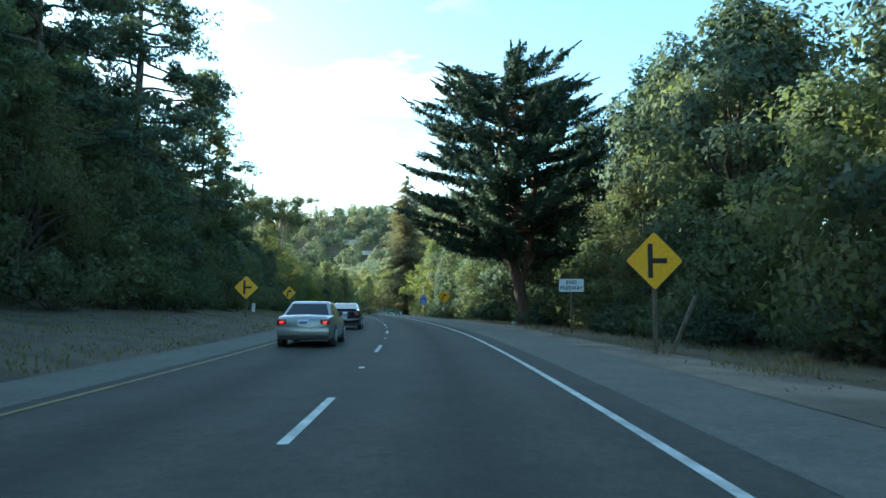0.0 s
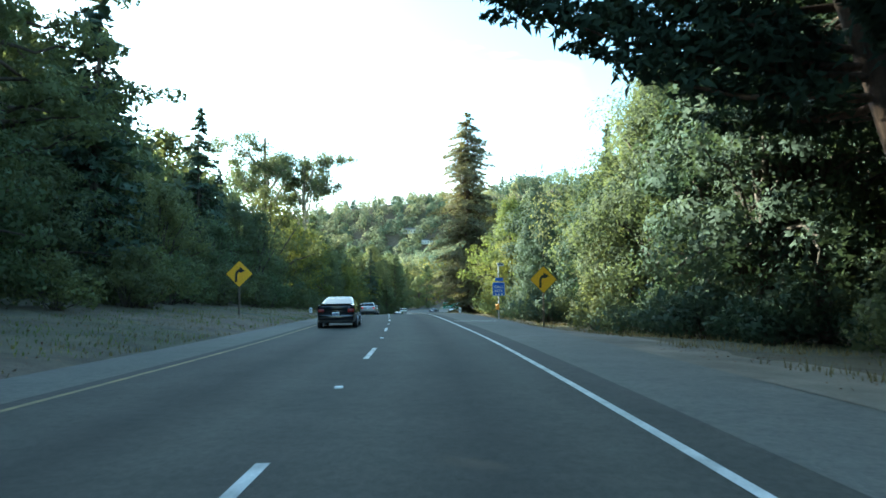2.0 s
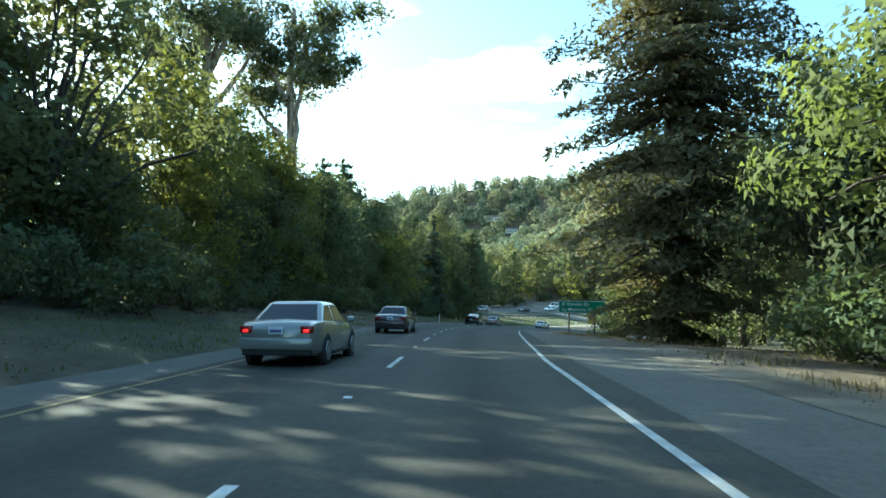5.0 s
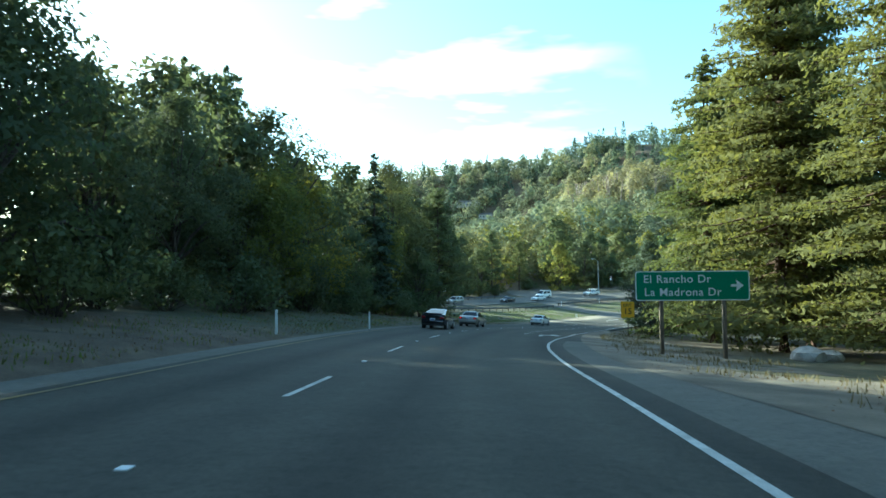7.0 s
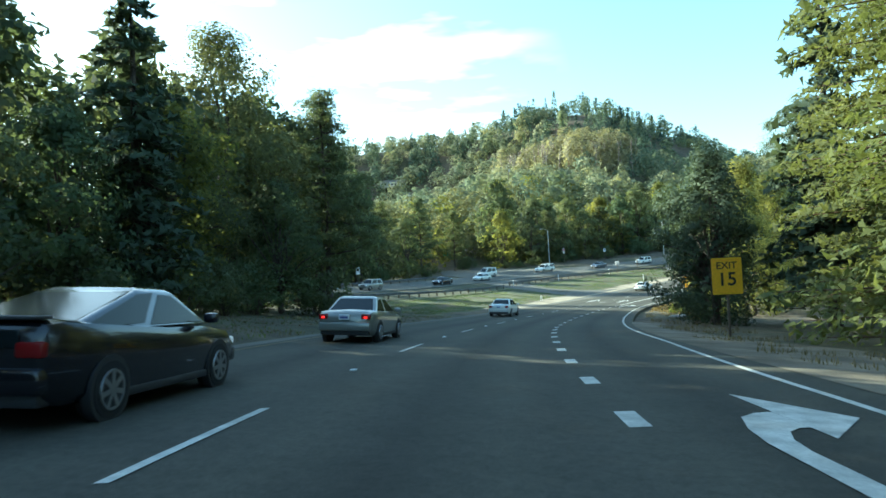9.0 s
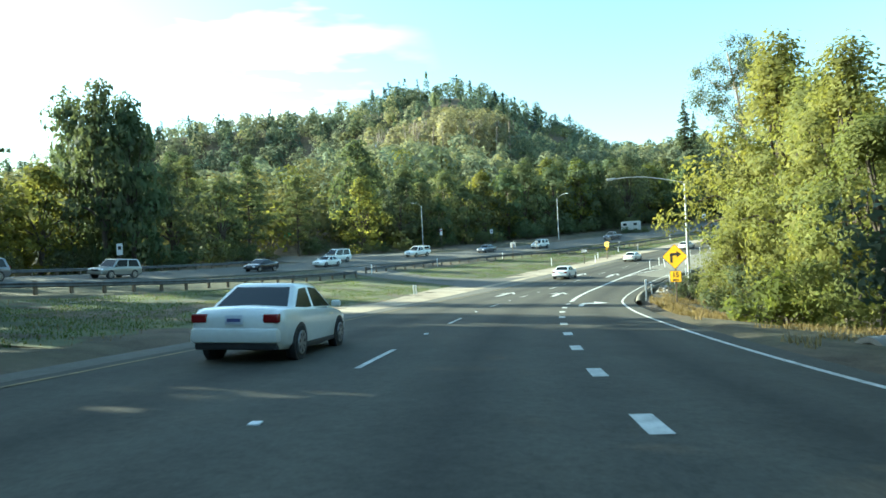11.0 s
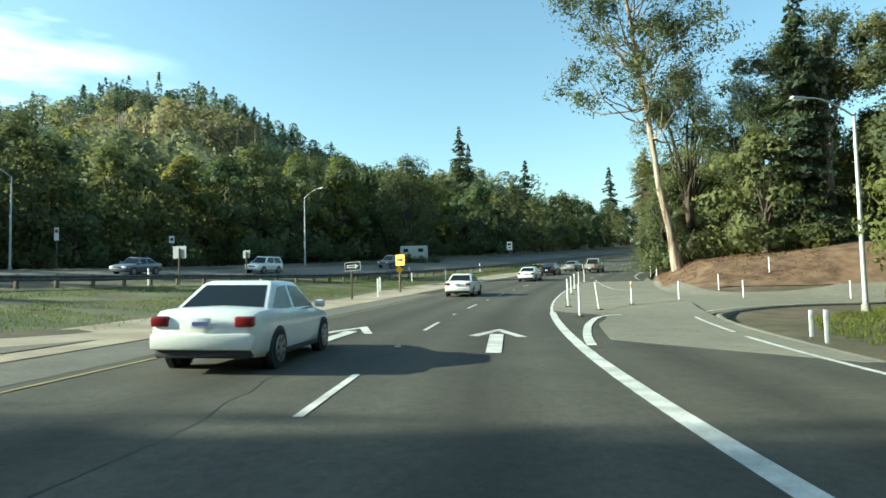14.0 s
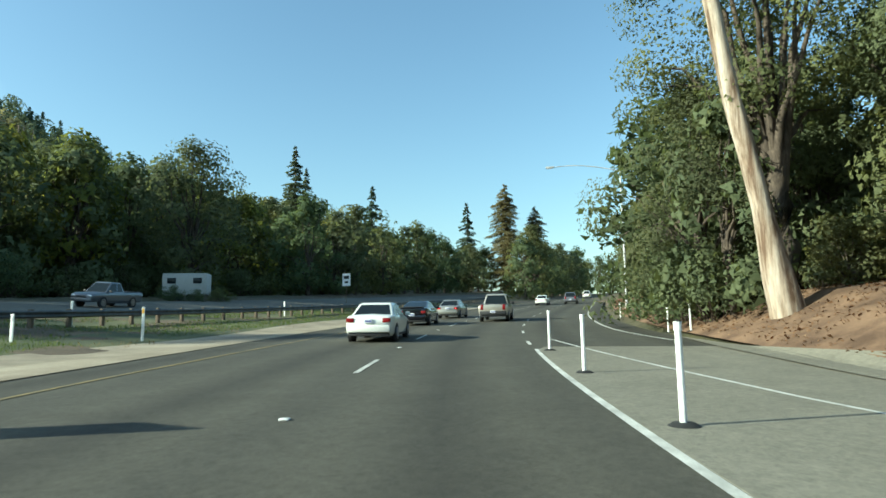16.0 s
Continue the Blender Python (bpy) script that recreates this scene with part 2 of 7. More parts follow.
# Darker than the far oaks: the slope trees' self-shade put into the colour.
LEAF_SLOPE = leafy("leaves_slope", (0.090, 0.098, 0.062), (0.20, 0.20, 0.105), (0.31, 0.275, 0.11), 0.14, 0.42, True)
LEAF_DARK_HAZED = leafy("leaves_far_dark_hazed", (0.132, 0.155, 0.132), (0.272, 0.285, 0.205), (0.35, 0.36, 0.22), 0.08, 0.48, True)
LEAF_FIR_HAZED = leafy("needles_far_fir_hazed", (0.066, 0.096, 0.088), (0.135, 0.175, 0.135), (0.19, 0.22, 0.15), 0.08, 0.4, True)
LEAF_EUC = leafy("leaves_eucalyptus", (0.045, 0.060, 0.036), (0.16, 0.17, 0.095), (0.25, 0.21, 0.11), 0.12, 0.42)
# Tan leaves of the hill grove, paled in colour for distance haze.
LEAF_TAN = leafy("leaves_eucalyptus_dry", (0.17, 0.155, 0.11), (0.35, 0.30, 0.20), (0.43, 0.36, 0.23), 0.2, 0.5)
GRASS = leafy("grass_blades", (0.045, 0.068, 0.02), (0.14, 0.175, 0.045), (0.25, 0.22, 0.085), 0.2, 0.45)
DRY = leafy("dry_grass_blades", (0.09, 0.07, 0.035), (0.22, 0.17, 0.085), (0.32, 0.26, 0.14), 0.3, 0.25)


def earth(nodes, links, bsdf):
    big = noise_fac(nodes, links, 0.045, 4.0, 0.6)
    mid = noise_fac(nodes, links, 0.7, 5.0, 0.65)
    fine = noise_fac(nodes, links, 14.0, 4.0, 0.75)
    dirt = ramp(nodes, links, mid, [(0.3, (0.085, 0.060, 0.038)), (0.68, (0.19, 0.145, 0.095))])
    weeds = ramp(nodes, links, mid, [(0.3, (0.040, 0.045, 0.020)), (0.7, (0.115, 0.105, 0.048))])
    cover = ramp(nodes, links, big, [(0.42, (0, 0, 0)), (0.6, (1, 1, 1))])
    base = mix(nodes, links, cover, dirt, weeds)
    base = mix(nodes, links, 0.7, base, ramp(nodes, links, fine, [(0.3, (0.5, 0.5, 0.5)), (0.72, (1.15, 1.12, 1.05))]), "MULTIPLY")
    links.new(base, bsdf.inputs["Base Color"])
    bsdf.inputs["Roughness"].default_value = 0.95
    bump(nodes, links, bsdf, fine, 0.8, 0.05)


EARTH = material("earth", earth)
SAND = mottled("sandy_shoulder", (0.29, 0.235, 0.16), (0.47, 0.395, 0.28), 0.5, 0.95, 18.0, 0.6)
VERGE = mottled("leafy_verge", (0.12, 0.095, 0.065), (0.27, 0.225, 0.16), 0.45, 0.95, 16.0, 0.7)
TURF = mottled("median_turf", (0.055, 0.068, 0.026), (0.150, 0.155, 0.058), 0.35, 0.95, 9.0, 0.8)
LITTER = mottled("leaf_litter", (0.10, 0.055, 0.030), (0.24, 0.145, 0.085), 0.9, 0.95, 12.0, 0.9)


# ---- the line of the road: it follows the camera's own lane, then runs on round the bend ----
def road_line():
    rows = np.array(ROWS)
    cols = [rows[:, 1], rows[:, 2], rows[:, 3] - 1.3, -rows[:, 6]]
    ts = np.arange(0, 16.0001, 0.05)
    i = np.minimum((ts / 0.5).astype(int), len(rows) - 2)
    u = ts / 0.5 - i
    body = []
    for c in cols:
        m = np.gradient(c)
        body.append((2 * u**3 - 3 * u**2 + 1) * c[i] + (u**3 - 2 * u**2 + u) * m[i] + (3 * u**2 - 2 * u**3) * c[i + 1] + (u**3 - u**2) * m[i + 1])
    body = np.array(body).T
    step = body[1] - body[0]
    step = step / np.hypot(step[0], step[1]) * (1, 1, 1, 0)
    back = np.array([body[0] - step * k for k in range(80, 0, -1)])
    v = body[-1] - body[-3]
    way, rise, e, ahead = math.atan2(v[1], v[0]), v[2] / math.hypot(v[0], v[1]), body[-1].copy(), []
    for k in range(300):
        way -= radians(BEND[0]) * (1 if k < BEND[1] else max(BEND[4], 1 - (1 - BEND[4]) * (k - BEND[1]) / BEND[2]))
        rise += (BEND[3] - rise) * 0.03
        e = e + (math.cos(way), math.sin(way), rise, -e[3] * 0.02)
        ahead.append(e.copy())
    return np.vstack([back, body, ahead])


BEND = (0.265, 43.7, 26.0, 0.066, 0.106)
LINE = road_line()
STATION = np.r_[0, np.cumsum(np.hypot(np.diff(LINE[:, 0]), np.diff(LINE[:, 1])))]
STATION -= STATION[80]
TANGENT = np.gradient(LINE[:, :2], axis=0)
TANGENT /= np.linalg.norm(TANGENT, axis=1)[:, None]
RIGHT = np.stack([TANGENT[:, 1], -TANGENT[:, 0]], 1)


def smooth(a, b, v):
    u = np.clip((np.asarray(v, float) - a) / (b - a), 0, 1)
    return u * u * (3 - 2 * u)


def road_z(s, d):
    return np.interp(s, STATION, LINE[:, 2]) - np.tan(np.radians(np.interp(s, STATION, LINE[:, 3]))) * np.clip(d, -9, 9)


def along(s, d):
    """World x, y of the place s metres along the road and d metres to its right."""
    s, d = np.broadcast_arrays(np.asarray(s, float), np.asarray(d, float))
    k = np.interp(s, STATION, np.arange(len(STATION)))
    a = np.minimum(k.astype(int), len(STATION) - 2)
    u = (k - a)[..., None]
    p = LINE[a, :2] * (1 - u) + LINE[a + 1, :2] * u
    r = RIGHT[a] * (1 - u) + RIGHT[a + 1] * u
    return p + r * d[..., None]


def nearest(x, y):
    """Stations and offsets of many places."""
    x, y = np.ravel(x).astype(float), np.ravel(y).astype(float)
    idx = np.empty(len(x), int)
    for a in range(0, len(x), 4000):
        idx[a:a + 4000] = np.argmin((x[a:a + 4000, None] - LINE[None, :, 0]) ** 2 + (y[a:a + 4000, None] - LINE[None, :, 1]) ** 2, axis=1)
    off = np.stack([x, y], 1) - LINE[idx, :2]
    return STATION[idx] + (off * TANGENT[idx]).sum(1), (off * RIGHT[idx]).sum(1)


def bell(x, y, cx, cy, rx, ry, h, turn=0.0):
    c, q = math.cos(radians(turn)), math.sin(radians(turn))
    u, v = ((x - cx) * c + (y - cy) * q) / rx, (-(x - cx) * q + (y - cy) * c) / ry
    return h * np.exp(-0.5 * (u * u + v * v))


def hills(x, y):
    z = bell(x, y, 44, 627, 60, 147, 43.0, -19.5)
    z = z + bell(x, y, -120, 752, 237, 53, 90, -12)
    z = z + bell(x, y, 195, 545, 75, 60, 26)
    return z


def terrain(x, y):
    """Height of the ground at many places."""
    x, y = np.ravel(x).astype(float), np.ravel(y).astype(float)
    s, d = nearest(x, y)
    z = road_z(s, d)
    late = smooth(185, 245, s)
    left = np.maximum(-d - 7.6, 0)
    z += (1 - late) * (0.13 * np.minimum(left, 14) + 0.04 * np.maximum(left - 14, 0)) + late * (0.08 * np.clip(-d - 10, 0, 34) + 0.015 * np.maximum(-d - 44, 0))
    right = np.maximum(d - 6.0, 0)
    falls = smooth(240, 262, s) * (1 - smooth(288, 304, s))
    bank = smooth(326, 338, s)
    z += -(1 - bank) * 0.045 * np.minimum(right, 12) - falls * 0.20 * np.minimum(np.maximum(d - 6.6, 0), 4.5)
    dip = smooth(60, 75, s) * (1 - smooth(105, 125, s))
    z -= dip * 0.2 * np.clip(d - 5.2, 0, 2.5)
    z += bank * (0.42 * np.clip(d - 8.6, 0, 4) + 0.10 * np.maximum(d - 12.6, 0))
    w = smooth(70, 190, np.abs(d))
    z = z * (1 - w) + np.clip(z, -9, 4) * w
    return z + hills(x, y) * smooth(62, 115, -d)


def mesh_from(name, verts, faces, mat):
    me = bpy.data.meshes.new(name)
    me.from_pydata([tuple(v) for v in verts], [], faces)
    for m in mat if isinstance(mat, (list, tuple)) else [mat]:
        me.materials.append(m)
    me.update()
    return me


def sheet(name, s_list, d_of, z_up, mat, skirt=0.0, cols=None):
    """A strip along the road. d_of gives the offsets across for a station."""
    verts, faces = [], []
    n = None
    for k, s in enumerate(s_list):
        ds = list(d_of(s))
        if skirt:
            ds = [ds[0] - 0.08] + ds + [ds[-1] + 0.08]
        n = len(ds)
        p = along(np.full(n, s), np.array(ds))
        z = road_z(np.full(n, s), np.array(ds)) + z_up
        if skirt:
            z[0] -= skirt
            z[-1] -= skirt
        verts += [(p[j, 0], p[j, 1], z[j]) for j in range(n)]
        if k:
            a, b = (k - 1) * n, k * n
            faces += [(a + j, a + j + 1, b + j + 1, b + j) for j in range(n - 1)]
    me = mesh_from(name, verts, faces, mat)
    return new(name, me)


def lane_at(s):
    """Offset of the broken line between the two lanes."""
    return np.interp(s, [-80, 0, 80, 115, 150, 185, 222, 258, 285, 337, 352, 372, 420], [-1.45, -1.42, -1.3, -1.9, -2.95, -2.75, -2.3, -1.83, -1.73, -1.84, -1.84, -1.85, -1.7])


def left_edge(s):
    return lane_at(s) - np.interp(s, [0, 150, 222, 300, 337, 360], [3.65, 3.7, 4.3, 4.1, 4.6, 4.2])


def right_edge(s):
    """The solid edge line of the through lanes and, from the exit lane's start, of that lane."""
    return np.interp(s, [-80, 0, 27, 55, 78, 97, 105, 118, 132, 148, 157, 165, 170, 175, 182, 190, 206, 236, 262, 276, 296, 304], [2.12, 2.17, 2.30, 2.18, 2.12, 2.04, 1.86, 1.66, 1.9, 2.28, 2.5, 2.7, 2.82, 3.1, 3.72, 4.6, 5.3, 5.25, 5.1, 5.6, 6.25, 6.55])


def pave_left(s):
    return np.interp(s, [-80, 90, 150, 180, 230, 262, 285, 310, 360, 420], [-7.1, -6.95, -8.1, -7.6, -7.4, -7.6, -8.6, -8.4, -8.4, -8.2])


def pave_right(s):
    return np.interp(s, [-80, 0, 20, 78, 100, 150, 162, 176, 195, 236, 262, 276, 296, 304, 318, 345, 356, 420], [4.8, 4.8, 5.2, 5.3, 4.4, 4.6, 4.4, 5.0, 5.6, 5.9, 5.7, 6.2, 6.9, 7.2, 8.6, 8.6, 8.0, 7.6])


# ground: one sheet from under the road to the horizon
def build_ground():
    xs = np.r_[-1500, -1000, -700, -500, -380, -300, np.arange(-240, -72, 12.0), np.arange(-72, 110, 1.5), np.arange(110, 330, 11.0), 360, 450, 600, 900, 1500]
    ys = np.r_[-900, -500, -250, -130, np.arange(-70, 376, 1.5), np.arange(376, 900, 11.0), 960, 1100, 1400, 2000]
    gx, gy = np.meshgrid(xs, ys)
    z = terrain(gx, gy)
    s, d = nearest(gx, gy)
    inside = (d > pave_left(s) - 0.9) & (d < pave_right(s) + 0.9) & (s < STATION[-1] - 2)
    side = (s > 296) & (s < 345) & (d > 4) & (d < 60)
    rough = np.array([noise.noise(Vector((a * 0.35, b * 0.35, 0))) for a, b in zip(np.ravel(gx), np.ravel(gy))])
    z = z + np.where(inside, -0.22, np.where(side, -0.03, 0.10 * rough) * smooth(0.5, 4, np.minimum(np.abs(d - pave_left(s)), np.abs(d - pave_right(s)))))
    far = (np.abs(np.ravel(gx)) > 500) | (np.ravel(gy) > 950) | (np.ravel(gy) < -200)
    z = np.where(far, np.minimum(z, -6), z)
    n = len(xs)
    faces = [(r * n + c, r * n + c + 1, (r + 1) * n + c + 1, (r + 1) * n + c) for r in range(len(ys) - 1) for c in range(n - 1)]
    me = mesh_from("ground", np.stack([np.ravel(gx), np.ravel(gy), z], 1), faces, EARTH)
    for p in me.polygons:
        p.use_smooth = True
    return tagged(new("ground", me), "dry brown verge earth with weeds and wooded hills", "ground", kind="structure")


GROUND = build_ground()
SS = np.arange(-70, 520, 1.5)
ROAD = tagged(sheet("road", SS, lambda s: np.linspace(pave_left(s), pave_right(s), 33), 0.0, ASPHALT, 0.35), "grey asphalt highway lanes with worn wheel tracks", "road", kind="structure")
# where each point lies within its lane, 0 at one line and 1 at the next
_co = np.empty(len(ROAD.data.vertices) * 3)
ROAD.data.vertices.foreach_get("co", _co)
_s, _d = nearest(_co[0::3], _co[1::3])
across = (_d - lane_at(_s)) / 3.65
ROAD.data.attributes.new("lane", "FLOAT", "POINT").data.foreach_set("value", across.astype(np.float32))


# ---- helpers for things and parts ----
def linked(name, me, parent=None, m=None, label=""):
    ob = new(name, me)
    if parent is not None:
        ob.parent = parent
    if m is not None:
        ob.matrix_basis = m
    if label:
        ob["label"] = label
    return ob


def part(name, bm, mat, parent, label="", m=None, flat=False):
    """Links a bmesh as one mesh object under a thing or a part."""
    me = bpy.data.meshes.new(name)
    bmesh.ops.recalc_face_normals(bm, faces=bm.faces)
    bm.to_mesh(me)
    bm.free()
    me.materials.append(mat)
    if not flat:
        for p in me.polygons:
            p.use_smooth = True
        me.set_sharp_from_angle(angle=radians(38))
    return linked(name, me, parent, m, label)


def empty(name, m, label="", category="", group="", kind=""):
    ob = new(name)
    ob.matrix_basis = m
    return tagged(ob, label, category, group, kind)


def box(bm, cx, cy, cz, sx, sy, sz, bevel=0.0, turn=None):
    made = bmesh.ops.create_cube(bm, size=1.0)["verts"]
    bmesh.ops.scale(bm, vec=(sx, sy, sz), verts=made)
    if bevel:
        edges = list({e for v in made for e in v.link_edges})
        res = bmesh.ops.bevel(bm, geom=edges, offset=bevel, segments=2, affect="EDGES", profile=0.5)
        made = list({v for f in res["faces"] for v in f.verts} | {v for v in made if v.is_valid})
    if turn is not None:
        bmesh.ops.transform(bm, matrix=turn, verts=made)
    bmesh.ops.translate(bm, vec=(cx, cy, cz), verts=made)
    return bm


def rod(bm, a, b, ra, rb=None, n=10, caps=True):
    """A tapered round bar from a to b."""
    a, b = Vector(a), Vector(b)
    rb = ra if rb is None else rb
    q = (b - a).to_track_quat("Z", "Y").to_matrix()
    rings = []
    for p, r in ((a, ra), (b, rb)):
        rings.append([bm.verts.new(p + q @ Vector((r * math.cos(2 * math.pi * k / n), r * math.sin(2 * math.pi * k / n), 0))) for k in range(n)])
    for k in range(n):
        bm.faces.new((rings[0][k], rings[0][(k + 1) % n], rings[1][(k + 1) % n], rings[1][k]))
    if caps:
        bm.faces.new(rings[0][::-1])
        bm.faces.new(rings[1])
    return bm


def plate(bm, outline, thick, y=0.0):
    """An upright plate in the xz plane, its face towards -y."""
    front = [bm.verts.new((x, y, z)) for x, z in outline]
    back = [bm.verts.new((x, y + thick, z)) for x, z in outline]
    bm.faces.new(front)
    bm.faces.new(back[::-1])
    n = len(outline)
    for k in range(n):
        bm.faces.new((front[k], back[k], back[(k + 1) % n], front[(k + 1) % n]))
    return bm


def heading(s):
    """Degrees about z that turn +y to the way of the road at s."""
    k = int(np.clip(np.interp(s, STATION, np.arange(len(STATION))), 0, len(STATION) - 1))
    return math.degrees(math.atan2(-TANGENT[k, 0], TANGENT[k, 1]))


def spot(s, d, up=0.0, turn=0.0, on_road=False):
    """A pose on the ground at s, d that faces along the road."""
    p = along(s, d)
    z = float(road_z(s, d)) if on_road else float(terrain([p[0]], [p[1]])[0])
    return pose(float(p[0]), float(p[1]), z + up, 0, 0, heading(s) + turn)


# ---- paving and paint ----
def draped(name, left, right, up, mat, rows=2, skirt=0.0):
    """A strip between two lines of (s, d) over the ground."""
    verts, faces, n = [], [], rows + 1
    if skirt:
        n += 2
    for k, ((s0, d0), (s1, d1)) in enumerate(zip(left, right)):
        u = np.linspace(0, 1, rows + 1)
        p = along(s0 + (s1 - s0) * u, d0 + (d1 - d0) * u)
        z = terrain(p[:, 0], p[:, 1]) + up
        row = [(p[j, 0], p[j, 1], z[j]) for j in range(rows + 1)]
        if skirt:
            row = [(row[0][0], row[0][1], row[0][2] - skirt)] + row + [(row[-1][0], row[-1][1], row[-1][2] - skirt)]
        verts += row
        if k:
            a, b = (k - 1) * n, k * n
            faces += [(a + j, a + j + 1, b + j + 1, b + j) for j in range(n - 1)]
    ob = new(name, mesh_from(name, verts, faces, mat))
    return ob


def curve_through(pts, step=1.0):
    """Points of a smooth line through (s, d) points."""
    p = np.array(pts, float)
    m = np.gradient(p, axis=0)
    out = []
    for i in range(len(p) - 1):
        n = max(2, int(np.linalg.norm(p[i + 1] - p[i]) / step))
        for u in np.linspace(0, 1, n, endpoint=False):
            out.append((2 * u**3 - 3 * u**2 + 1) * p[i] + (u**3 - 2 * u**2 + u) * m[i] + (3 * u**2 - 2 * u**3) * p[i + 1] + (u**3 - u**2) * m[i + 1])
    out.append(p[-1])
    return np.array(out)


def paint_line(name, pts, width, mat, up=0.007, ground=False, parent=None, label=""):
    """A painted line through (s, d) points."""
    q = curve_through(pts, 1.2)
    w = along(q[:, 0], q[:, 1])
    z = terrain(w[:, 0], w[:, 1]) if ground else road_z(q[:, 0], q[:, 1])
    tang = np.gradient(w, axis=0)
    tang /= np.linalg.norm(tang, axis=1)[:, None]
    nrm = np.stack([tang[:, 1], -tang[:, 0]], 1) * width / 2
    verts, faces = [], []
    for k in range(len(q)):
        verts += [(*(w[k] - nrm[k]), z[k] + up), (*(w[k] + nrm[k]), z[k] + up)]
        if k:
            faces.append((2 * k - 2, 2 * k - 1, 2 * k + 1, 2 * k))
    ob = new(name, mesh_from(name, verts, faces, mat))
    ob.parent = parent or ROAD
    if label:
        ob["label"] = label
    return ob


SHOULDER_L = tagged(sheet("road_shoulder", np.arange(-68, 330, 2.0), lambda s: (pave_left(s) - 0.06, left_edge(s) - 0.35), 0.005, ASPHALT_PALE), "pale dusty paved shoulder along the yellow line", "shoulder", kind="structure")
SHOULDER_R = tagged(sheet("road_shoulder", np.arange(-68, 182, 2.0), lambda s: (right_edge(s) + 0.62, pave_right(s) + 0.06), 0.005, ASPHALT_PALE), "pale dusty paved shoulder beside the white edge line", "shoulder", kind="structure")
draped("sand_shoulder", [(s, pave_left(s) - 3.0 - 0.5 * math.sin(s * 0.21)) for s in np.arange(250, 420, 2.0)], [(s, pave_left(s) + 0.4) for s in np.arange(250, 420, 2.0)], 0.02, SAND, 4)
tagged(bpy.data.objects["sand_shoulder"], "pale sandy strip between asphalt and median grass", "shoulder", kind="structure")
draped("median_turf", [(s, -25.5 + 4.5 * (s > 330)) for s in np.arange(236, 430, 2.0)], [(s, pave_left(s) - 2.6) for s in np.arange(236, 430, 2.0)], 0.012, TURF, 10)
tagged(bpy.data.objects["median_turf"], "patchy green and brown turf in the median", "grass", kind="structure")


def verge_out(s):
    return np.interp(s, [-80, 0, 60, 100, 140, 152, 165, 205, 225], [1.5, 1.6, 2.4, 2.0, 2.2, 4.5, 6.5, 5.0, 1.5]) + 0.6 * math.sin(s * 0.17)


draped("sandy_verge", [(s, pave_right(s) - 0.1) for s in np.arange(-68, 228, 1.5)], [(s, pave_right(s) + verge_out(s)) for s in np.arange(-68, 228, 1.5)], 0.015, VERGE, 5)
tagged(bpy.data.objects["sandy_verge"], "sandy verge with leaf litter under the trees", "verge", kind="structure")

NEAR_EDGE = [(300, 6.6), (305, 7.0), (309, 7.5), (312.5, 8.7), (317.5, 11.4), (321, 14.6), (324, 19), (327, 26), (330, 36), (333, 52)]
FAR_EDGE = [(352, 8.0), (345, 8.7), (337, 9.6), (331.5, 10.6), (328.8, 11.8), (328.6, 14.5), (330, 19), (333.5, 26), (337, 36), (341, 52)]

def two_lines(a, b, n=60):
    out = []
    for line in (a, b):
        p = curve_through(line, 0.5)
        k = np.linspace(0, len(p) - 1, n)
        out.append(np.stack([np.interp(k, np.arange(len(p)), p[:, c]) for c in (0, 1)], 1))
    return out


na, fa = two_lines(NEAR_EDGE, FAR_EDGE)
SIDE_ROAD = tagged(draped("side_road", na, fa, 0.035, ASPHALT_WARM, 8), "grey asphalt side road leaving the highway", "road", kind="structure")
OPP_L = [(40, -104), (120, -84), (190, -64), (230, -52), (262, -47), (300, -44.5), (330, -39), (350, -36), (380, -34), (420, -32), (470, -30), (515, -28)]
OPP_R = [(40, -94), (120, -74), (190, -54), (230, -41), (262, -36), (300, -34), (330, -28.5), (350, -25.0), (380, -21.5), (420, -21.5), (470, -20), (515, -18)]
oa, ob_ = two_lines(OPP_L, OPP_R, 120)
OPPOSITE = tagged(draped("opposite_road", oa, ob_, 0.12, ASPHALT_PALE, 4, 0.4), "pale asphalt carriageway for oncoming traffic", "road", kind="structure")
JUNCTION = tagged(draped("junction_road", *two_lines([(300, -44), (306, -56), (312, -64), (316, -70)], [(322, -40), (324, -53), (326, -61), (328, -68)], 30), 0.13, ASPHALT_PALE, 4, 0.4), "pale asphalt road joining the far carriageway", "road", kind="structure")
CROSSOVER = tagged(draped("median_crossover", *two_lines([(281.5, -9.1), (283.5, -13), (286, -20), (290, -28), (294, -36)], [(299, -9.1), (293, -13), (292, -19), (297, -27), (304, -35)], 30), 0.035, ASPHALT_PALE, 4), "pale paved crossover through the grass median", "road", kind="structure")

DASH_S = np.interp(np.arange(-6, 40), [-6, 0, 6, 8, 12, 14, 18, 20, 21, 22, 23, 24, 27, 28, 34, 40], [-66, 6.2, 78.8, 103.8, 152.5, 174.8, 221.4, 244.4, 256.4, 267.6, 279.6, 290.9, 325.0, 338.5, 409.0, 480.0])
for s in DASH_S:
    paint_line("lane_dash", [(s, lane_at(s)), (s + 1.55, lane_at(s + 1.55)), (s + 3.1, lane_at(s + 3.1))], 0.115, PAINT_WHITE)
for s0, s1 in zip(DASH_S[:-1], DASH_S[1:]):
    s = (s0 + 2.9 + s1) / 2
    bm = box(bmesh.new(), 0, 0, 0.012, 0.12, 0.12, 0.022, 0.008)
    part("reflector", bm, WHITE_POST, ROAD, "raised white road reflector", spot(s, float(lane_at(s)), 0, 0, True))
